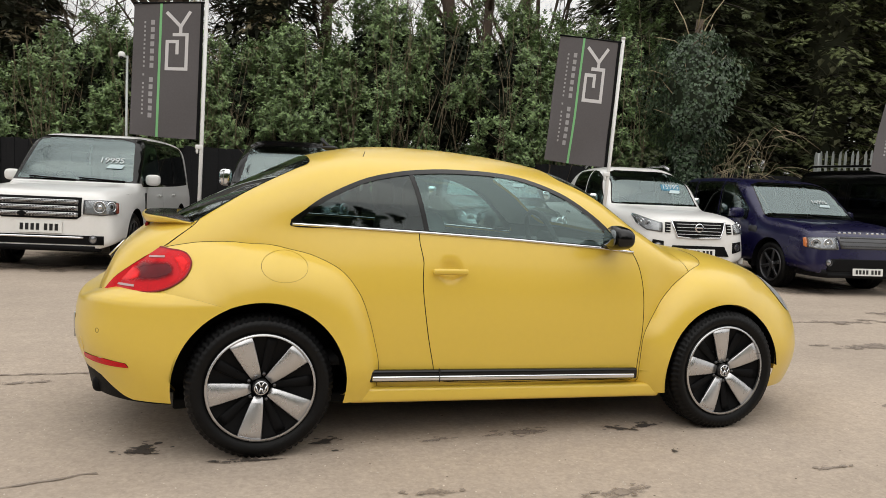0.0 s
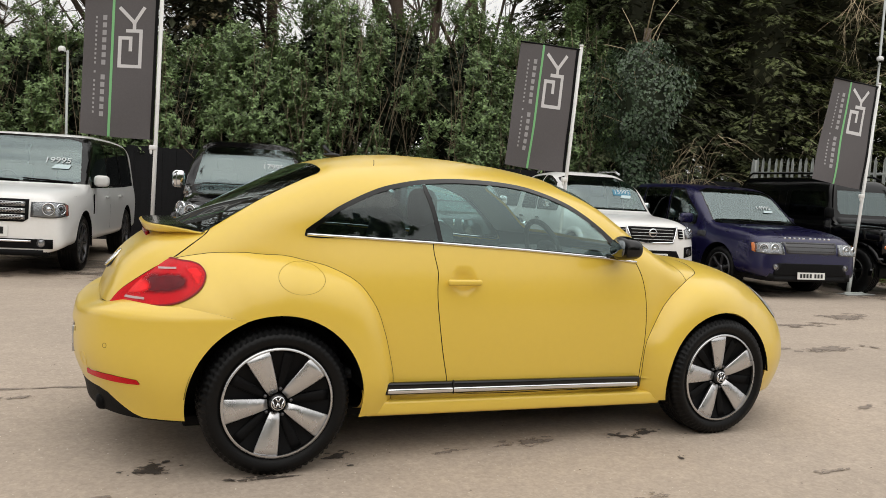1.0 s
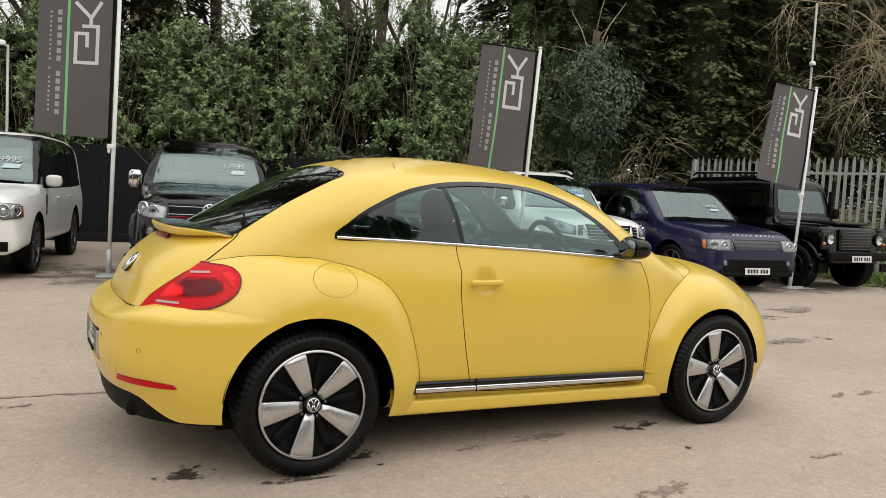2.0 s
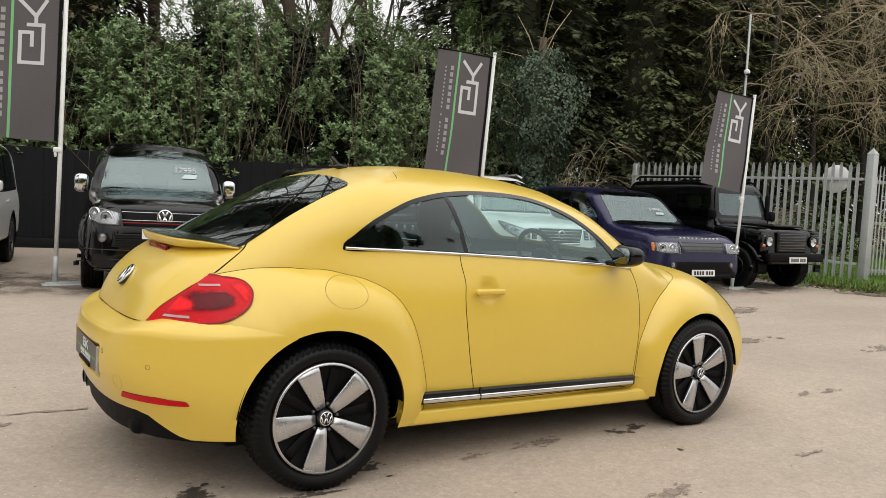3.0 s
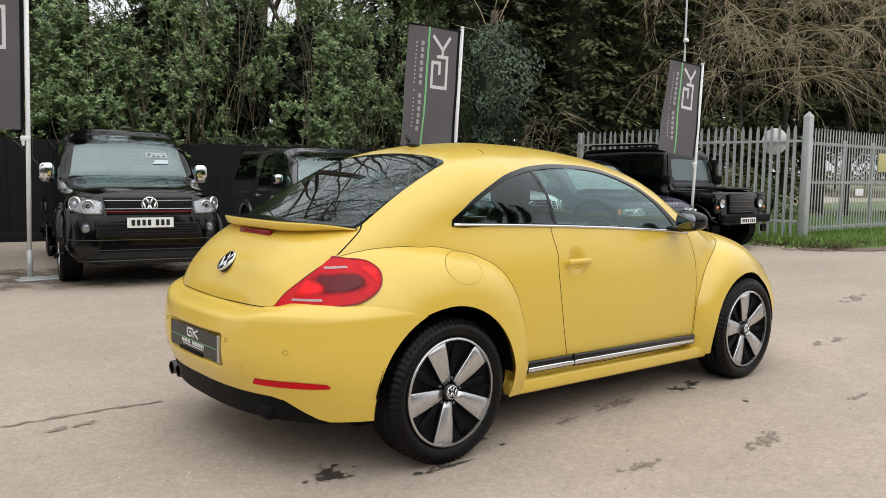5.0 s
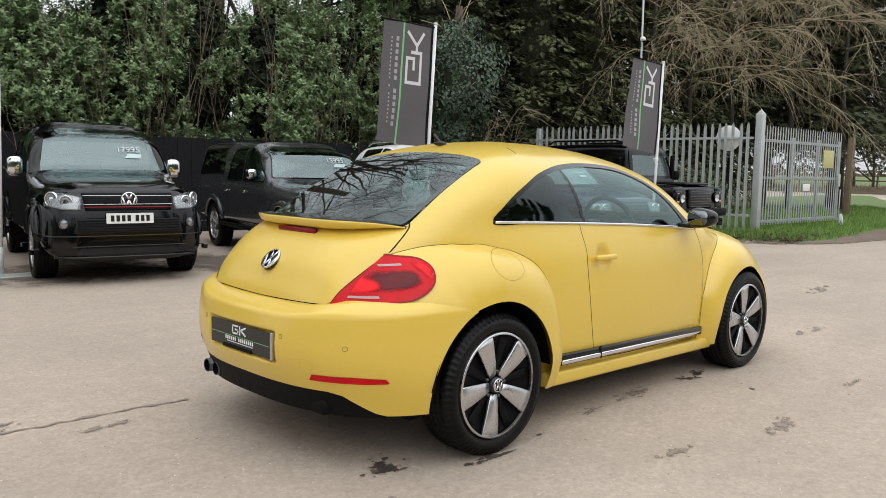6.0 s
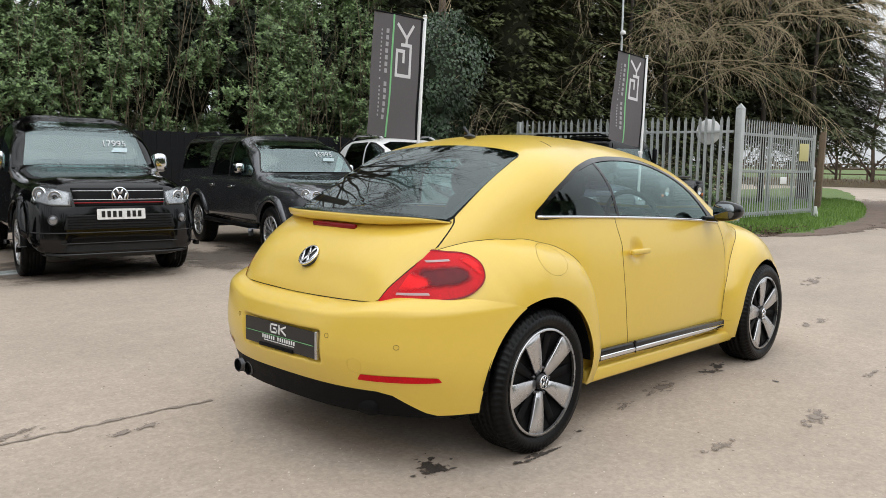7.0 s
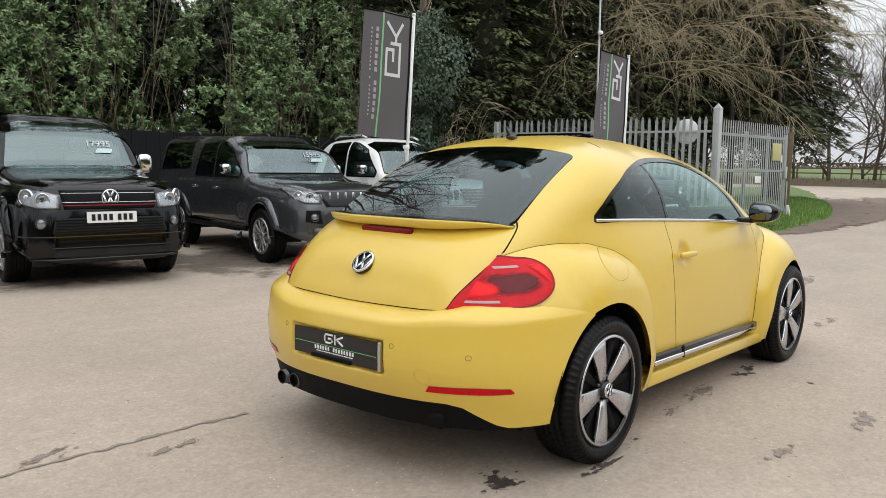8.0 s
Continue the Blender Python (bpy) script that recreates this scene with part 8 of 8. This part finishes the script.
for i, (x, y, h, r) in enumerate(((-10.5, 17.0, 20, 0.21), (-7.6, 15.4, 20, 0.18), (-5.2, 16.2, 21, 0.20), (-3.0, 15.2, 20, 0.18), (-0.9, 16.6, 22, 0.25), (1.9, 15.5, 21, 0.18), (4.6, 14.6, 22, 0.21), (6.2, 15.0, 20, 0.18), (7.9, 15.5, 21, 0.19))):
    bare_tree("bare_tree", x, y, h, r, 40 + i, "leafless brown tree behind the shrubs", 0.6, 5, thin=(0.30, 0.44), clear=fence_y(x) + 1.2)


def ivy_tree():
    rnd = random.Random(77)
    t = empty("ivy_tree", pose(7.45, 8.25, 0), "dead trunk thickly covered with grey-green ivy", "tree")
    trunk = [Vector((0, 0, 0)), Vector((0.05, 0, 1.2)), Vector((-0.03, 0.03, 2.4)), Vector((0.06, 0, 3.6)), Vector((0.12, 0, 4.6))]
    part("trunk", tube(trunk, 0.16, 10, 0.07), BARK, t)
    tw = []
    for k in range(26):
        z = rnd.uniform(2.4, 4.4)
        a = rnd.uniform(0, 6.28)
        e = Vector((math.cos(a) * rnd.uniform(0.3, 0.9), math.sin(a) * 0.5, z + rnd.uniform(0.3, 1.2)))
        tw.append(tube([Vector((0.05, 0, z)), (Vector((0.05, 0, z)) + e) / 2 + Vector((0, 0, 0.1)), e], 0.016, 5, 0.004))
    part("bare_bough", join(*tw), TWIG, t)
    V, F = [], []
    for _ in range(10500):
        z = rnd.uniform(0.4, 4.3)
        prof = np.interp(z, [0.4, 1.6, 2.4, 3.0, 3.7, 4.3], [0.30, 0.36, 0.52, 0.78, 0.80, 0.42])
        a = rnd.uniform(0, 6.28)
        r = prof * (1 + 1.15 * noise.noise((math.cos(a) * 1.6, math.sin(a) * 1.6, z * 1.9))) * rnd.uniform(0.75, 1.08)
        n = Vector((math.cos(a), math.sin(a), 0.15))
        p = Vector((0.05 + r * math.cos(a), r * math.sin(a), z))
        d = (Vector((rnd.gauss(0, 0.5), rnd.gauss(0, 0.5), -0.8)) + n * 0.4).normalized()
        leaf(V, F, p, d, n, rnd.uniform(0.05, 0.085), rnd.uniform(0.045, 0.075))
    part("ivy", (V, F), IVY, t, "grey-green ivy leaves", smooth=False)
    core = []
    # near-black lumps paint the shade behind the ivy leaves
    part("ivy_core", join(lumpy((0.05, 0, 1.6), (0.2, 0.2, 1.5), rnd), lumpy((0.08, 0, 3.2), (0.42, 0.42, 0.95), rnd)), LAUREL_SHADE, t)


ivy_tree()


def conifer(x, y, h, r, seed, label, low=0.6, sprays=5200, mat=None, inner=None):
    """A dark conifer: whorls of drooping boughs with flat feathery sprays, and darker sprays and a core that paint the
    shade inside.
    """
    rnd = random.Random(seed)
    t = empty("conifer", pose(x, y, 0), label, "tree", "dark conifers behind the steel fence")
    part("trunk", tube([(0, 0, 0), (0.05, 0, h * 0.5), (0, 0, h)], r * 0.09, 8, 0.03), BARK, t)
    V, F, limbs = [], [], []
    boughs = int(120 * max(1.0, h / 10))
    per = sprays // boughs
    for i in range(boughs):
        z = low + (h - low) * (i / boughs) ** 0.9
        a = i * 2.4 + rnd.uniform(-0.4, 0.4)
        L = r * (1 - 0.55 * (z - low) / (h - low)) * rnd.uniform(0.75, 1.12)
        p0 = Vector((0, 0, z))
        dirn = Vector((math.cos(a), math.sin(a), 0))
        pts = [p0 + dirn * (L * s) + Vector((0, 0, 0.10 * L * s - 0.34 * L * s * s)) for s in np.linspace(0, 1, 6)]
        limbs.append(tube(pts, 0.035, 4, 0.006))
        side = Vector((-dirn.y, dirn.x, 0))
        for _ in range(per):
            s = rnd.uniform(0.25, 1.0) ** 0.7
            o = rnd.uniform(-1, 1) * 0.42 * (1.1 - s * 0.6)
            p = p0 + dirn * (L * s) + side * (o * L * 0.6) + Vector((0, 0, 0.10 * L * s - 0.34 * L * s * s - abs(o) * 0.15 * L + rnd.uniform(-0.07, 0.05)))
            d = (dirn * rnd.uniform(0.4, 1.0) + side * math.copysign(rnd.uniform(0.1, 0.8), o) + Vector((0, 0, rnd.uniform(-0.65, -0.05)))).normalized()
            b = d.cross(Vector((rnd.gauss(0, 0.25), rnd.gauss(0, 0.25), 1))).normalized()
            ln = rnd.uniform(0.11, 0.24) * (1.0 if r < 3 else 1.3)
            for e in (-0.65, -0.28, 0.0, 0.28, 0.65):
                k = len(V)
                dd = (d + b * e).normalized()
                q = p + d * (ln * 0.25 * (1 - abs(e)))
                l2 = ln * (1 - 0.45 * abs(e))
                V += [q - b * ln * 0.085, q + b * ln * 0.085, q + dd * l2]
                F.append((k, k + 1, k + 2))
    part("bough_frame", join(*limbs), BARK_DARK, t)
    # sprays near the trunk, with the crown's inner shade in their colour
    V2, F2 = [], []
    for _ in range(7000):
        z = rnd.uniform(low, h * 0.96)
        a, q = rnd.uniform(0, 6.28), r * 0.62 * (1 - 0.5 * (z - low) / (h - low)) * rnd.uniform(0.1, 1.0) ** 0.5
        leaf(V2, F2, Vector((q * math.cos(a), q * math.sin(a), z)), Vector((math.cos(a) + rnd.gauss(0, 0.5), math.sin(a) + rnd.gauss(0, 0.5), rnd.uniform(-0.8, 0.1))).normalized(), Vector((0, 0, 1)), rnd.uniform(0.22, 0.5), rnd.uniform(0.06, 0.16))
    tagged(part("inner_foliage", (V2, F2), inner or CONIFER_SHADE, t, smooth=False), kind="stuff")
    part("foliage", (V, F), mat or CONIFER, t, "dark drooping evergreen foliage", smooth=False)
    part("dark_core", lumpy((0, 0, low + (h - low) * 0.5), (r * 0.26, r * 0.26, (h - low) * 0.50), rnd), CONIFER_SHADE, t)


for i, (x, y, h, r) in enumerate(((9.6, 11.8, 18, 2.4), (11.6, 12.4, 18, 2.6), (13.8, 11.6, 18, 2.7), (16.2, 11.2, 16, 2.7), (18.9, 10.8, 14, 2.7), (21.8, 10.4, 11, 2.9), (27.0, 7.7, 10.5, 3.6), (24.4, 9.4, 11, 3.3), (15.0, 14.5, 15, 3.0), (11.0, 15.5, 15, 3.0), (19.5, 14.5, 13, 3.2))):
    conifer(x, y, h, r, 60 + i, "tall dark green conifer with drooping boughs", 0.5 if i < 6 else 2.4, int(12500 * max(1.0, h / 12) * (1.35 if r > 3.1 else 1.0)), *((None, None) if i in (0, 1, 6, 7, 8, 9) else (CONIFER_GREEN, CONIFER_BROWN_SHADE)))


for i, (x, y, h, r) in enumerate(((0.4, 15.6, 14, 2.2), (-5.2, 16.2, 10, 1.8))):
    conifer(x, y, h, r, 260 + i, "brown-green cypress showing over the laurels", 1.5, 6000, TAWNY)


def twig_bush(x, y, h, seed, label, count=150, spread=2.2, arch=1.0, toward=(-0.3, -0.6), mat=None, r=0.012):
    """A thicket of long bare arching twigs."""
    rnd = random.Random(seed)
    t = empty("twiggy_bush", pose(x, y, 0), label, "bush", "bare twiggy bushes")
    geos = []
    for _ in range(count):
        a = rnd.uniform(0, 6.28)
        o = Vector((math.cos(a) + toward[0], math.sin(a) + toward[1], 0)) * spread * rnd.uniform(0.3, 1.0)
        b = Vector((rnd.uniform(-0.4, 0.4), rnd.uniform(-0.4, 0.4), 0))
        top = h * rnd.uniform(0.45, 1.0)
        m = b + o * 0.35 + Vector((0, 0, top * 1.15))
        e = b + o + Vector((0, 0, top * (1 - 0.35 * arch * rnd.random())))
        pts = [b * (1 - s) ** 2 + m * 2 * s * (1 - s) + e * s * s + Vector((rnd.gauss(0, 0.035), rnd.gauss(0, 0.035), rnd.gauss(0, 0.03))) for s in np.linspace(0, 1, 8)]
        geos.append(tube(pts, r * rnd.uniform(0.6, 1.2), 4, 0.003))
        for _k in range(4):
            i = rnd.randint(3, 6)
            d = (pts[i + 1] - pts[i]).normalized()
            s2 = (d + Vector((rnd.gauss(0, 0.5), rnd.gauss(0, 0.5), rnd.gauss(0, 0.35)))).normalized()
            L = rnd.uniform(0.25, 0.8)
            geos.append(tube([pts[i], pts[i] + s2 * L * 0.5 + Vector((0, 0, 0.03)), pts[i] + s2 * L - Vector((0, 0, 0.06 * arch))], 0.006, 3, 0.002))
    tagged(part("twig_tangle", join(*geos), mat or TWIG, t), kind="stuff")
    part("stool", lumpy((0, 0, 0.1), (0.35, 0.35, 0.35), rnd, 12, 8), BARK, t)




def drooping_tree(x, y, seed, label, limbs_=12, reach=4.6, low=4.0, high=7.6):
    """A bare tree whose long pale limbs sweep outward, fork and trail fine hanging twigs."""
    rnd = random.Random(seed)
    t = empty("drooping_tree", pose(x, y, 0), label, "tree", "bare drooping trees")
    part("trunk", tube([(0, 0, 0), (0.1, 0.05, 2.2), (0, 0.1, 4.4), (0.2, 0.1, 7.6)], 0.12, 8, 0.04), BARK_DARK, t)
    geos, fine = [], []
    def trail(p, d, length, sag, rad, n):
        """A wavering twig from p along d that bends over by its weight."""
        pts, q, v = [p], p, d.normalized()
        for i in range(n):
            v = (v + Vector((rnd.gauss(0, 0.13), rnd.gauss(0, 0.13), rnd.gauss(0, 0.10) - sag / n))).normalized()
            q = q + v * (length / n)
            pts.append(q)
        return pts, tube(pts, rad, 4 if rad > 0.01 else 3, 0.002)
    for k in range(limbs_):
        z = rnd.uniform(low, high)
        a = rnd.uniform(math.pi * 0.80, math.pi * 1.85)
        d = Vector((math.cos(a), math.sin(a), rnd.uniform(0.15, 0.6)))
        pts, g = trail(Vector((0, 0.1, z)), d, reach * rnd.uniform(0.65, 1.1), 0.75, 0.022, 12)
        geos.append(g)
        for j in range(11):
            i = rnd.randint(2, 11)
            v = (pts[i + 1 if i < 12 else i] - pts[i - 1]).normalized() + Vector((rnd.gauss(0, 0.55), rnd.gauss(0, 0.55), rnd.gauss(0.05, 0.35)))
            sub, g = trail(pts[i], v, rnd.uniform(0.9, 2.3), rnd.uniform(0.5, 1.4), rnd.uniform(0.007, 0.012), 8)
            fine.append(g)
            for _ in range(6):
                w = rnd.randint(2, 7)
                v = (sub[w + 1] - sub[w]).normalized() + Vector((rnd.gauss(0, 0.5), rnd.gauss(0, 0.5), rnd.gauss(-0.1, 0.4)))
                fine.append(trail(sub[w], v, rnd.uniform(0.3, 0.9), 0.7, 0.005, 4)[1])
    tagged(part("limb_frame", join(*geos), TWIG, t), kind="stuff")
    tagged(part("twig_tangle", join(*fine), TWIG, t), kind="stuff")


for i, (x, y, n, reach) in enumerate(((16.9, 9.4, 8, 3.0), (18.8, 9.2, 11, 3.4), (20.8, 8.8, 13, 4.4), (22.6, 7.6, 10, 4.6), (24.4, 6.6, 6, 4.2))):
    drooping_tree(x, y, 90 + i, "bare tree with pale drooping twigs over the steel fence", n, reach, 4.0 if i < 3 else 5.2, 8.2)
twig_bush(8.6, 8.6, 2.9, 93, "bare twiggy bush beside the ivy trunk", 34, 1.2, 0.8, (0.25, -0.2), None, 0.008)
twig_bush(13.6, 7.4, 1.6, 94, "low scrub behind the steel fence", 120, 1.0, 0.6, (0, 0), None, 0.007)


def low_scrub(x, y, w, h, seed):
    shrub("low_shrub", x, y, 0.0, h, w, w * 0.8, seed, "low dark evergreen scrub behind the steel fence", 60, 0.075, None, 7)


for i, (x, y, w, h) in enumerate(((13.2, 8.6, 0.9, 1.5), (14.2, 7.4, 0.8, 1.1), (15.6, 7.2, 0.9, 1.2), (17.2, 7.6, 1.0, 1.4), (13.1, 6.2, 0.6, 1.2))):
    low_scrub(x, y, w, h, 120 + i)


# ---- beyond the lane: rail fence, bare trees and a far wood ----
def rail_fence():
    f = empty("rail_fence", pose(0, 0, 0), "brown post-and-rail timber fence along the far field", "fence")
    f["kind"] = "structure"
    me = meshed("fence_post", *plate_from(rounded(0.14, 0.12, 0.01, 1), 1.45, lambda u, v, d: (u, v, d)), OAK, False)
    rnd = random.Random(3)
    for i in range(36):
        y = -22 + 2.1 * i
        ob = new("fence_post", me)
        ob.parent = f
        ob.matrix_basis = pose(64 + 0.05 * y, y, 0.30 + rnd.uniform(-0.04, 0.02), rnd.uniform(-2, 2), rnd.uniform(-2, 2), 0)
    for z in (0.65, 1.05, 1.45):
        part("fence_rail", box(0, 0, 0, 0.05, 75.6, 0.10, 0.004), OAK, f, m=pose(64 + 0.05 * 14.7 - 0.1, 14.7, z + 0.32, 0, 0, -2.86))


rail_fence()
for i, (x, y, h, r) in enumerate(((61.5, 14.6, 11, 0.16), (63.0, 17.6, 11, 0.12), (62.5, 11.6, 13, 0.15), (64.5, 9.2, 13, 0.15), (66, 20, 14, 0.18), (63.5, 6.0, 12, 0.14), (70, 14, 12, 0.12), (68, 2, 13, 0.17), (75, 24, 15, 0.18), (66, 27, 14, 0.18))):
    bare_tree("bare_tree", x, y, h, r, 140 + i, "tall leafless tree beside the far lane", 0.75, 5, group="bare trees by the lane", first=0.12, thin=(0.46, 0.62))
V, F = [], []
rnd = random.Random(9)
for i in range(9000):
    a = rnd.uniform(-0.5, 1.3)
    d = rnd.uniform(330, 420)
    p = Vector((d * math.cos(a), d * math.sin(a), 0.6 + rnd.uniform(0, 1) ** 2 * 6 * (0.6 + 0.4 * noise.noise((a * 9, 0, 0)))))
    leaf(V, F, p, Vector((rnd.gauss(0, 1), rnd.gauss(0, 1), rnd.gauss(0, 1))).normalized(), Vector((0, 0, 1)), rnd.uniform(1.5, 3), rnd.uniform(1, 2))
tagged(part("far_wood", (V, F), BARK, smooth=False), "distant brown wood along the horizon", "wood", kind="stuff")
blades("bank_grass", lambda r: (60 + r.random() * 4, r.uniform(-10, 40), 0.15 + 0.3 * r.random()), 6000, 0.2, 0.6, BRAMBLE, "rough dry grass on the far bank", 31)

# leaf litter at the foot of the steel fence
rnd = random.Random(12)
V, F = [], []
for i in range(2600):
    x = rnd.gauss(11.9, 0.35) if rnd.random() < 0.6 else rnd.uniform(11.2, 13.5)
    y = rnd.uniform(2.9, 6.2)
    leaf(V, F, Vector((x, y, 0.012 + 0.10 * max(0.0, min(1.0, (x - 11.3))))), Vector((rnd.gauss(0, 1), rnd.gauss(0, 1), rnd.gauss(0, 0.2))).normalized(), Vector((0, 0, 1)), rnd.uniform(0.04, 0.09), rnd.uniform(0.03, 0.05))
tagged(part("leaf_litter", (V, F), LITTER, smooth=False), "brown fallen leaves by the steel fence", "leaves", kind="stuff")


# ---- the yard's far side, behind the path: unseen evergreens and bare trees added to darken reflections ----
ever = [o for o in scene.objects if o.parent is None and o.name.startswith("conifer")]
bare = [o for o in scene.objects if o.parent is None and o.name.startswith("bare_tree")]
laur = [o for o in scene.objects if o.parent is None and o.name.startswith("laurel_shrub")]
rnd = random.Random(21)
# rows out of view, added to keep low sky off paint and glass
for i in range(22):
    copy_thing(ever[i % 6], pose(-36 + 3.0 * i, -25 - rnd.uniform(0, 2), -0.6, 0, 0, 60 * i) @ Matrix.Scale(0.60, 4))
for i in range(17):
    copy_thing(laur[i % 13], pose(-34 + 3.4 * i, -21.5 - rnd.uniform(0, 1.0), -1.4, 0, 0, 180) @ Matrix.Scale(1.6, 4))
for i in range(9):
    copy_thing(laur[i], pose(-24 - rnd.uniform(0, 1.5), -16 + 3.4 * i, -0.9, 0, 0, 90) @ Matrix.Scale(1.25, 4))
for i in range(7):
    copy_thing(bare[i % 5], pose(-19 - rnd.uniform(0, 3), -9 + 4.2 * i, 0, 0, 0, 50 * i) @ Matrix.Scale(1.25, 4))
# these stand in view, behind the laurels
for i in range(15):
    copy_thing(bare[i % 9], pose(-13.0 + 1.55 * i, 16.0 + rnd.uniform(-0.6, 1.6), 0, 0, 0, 77 * i) @ Matrix.Scale(rnd.uniform(0.42, 0.60), 4))
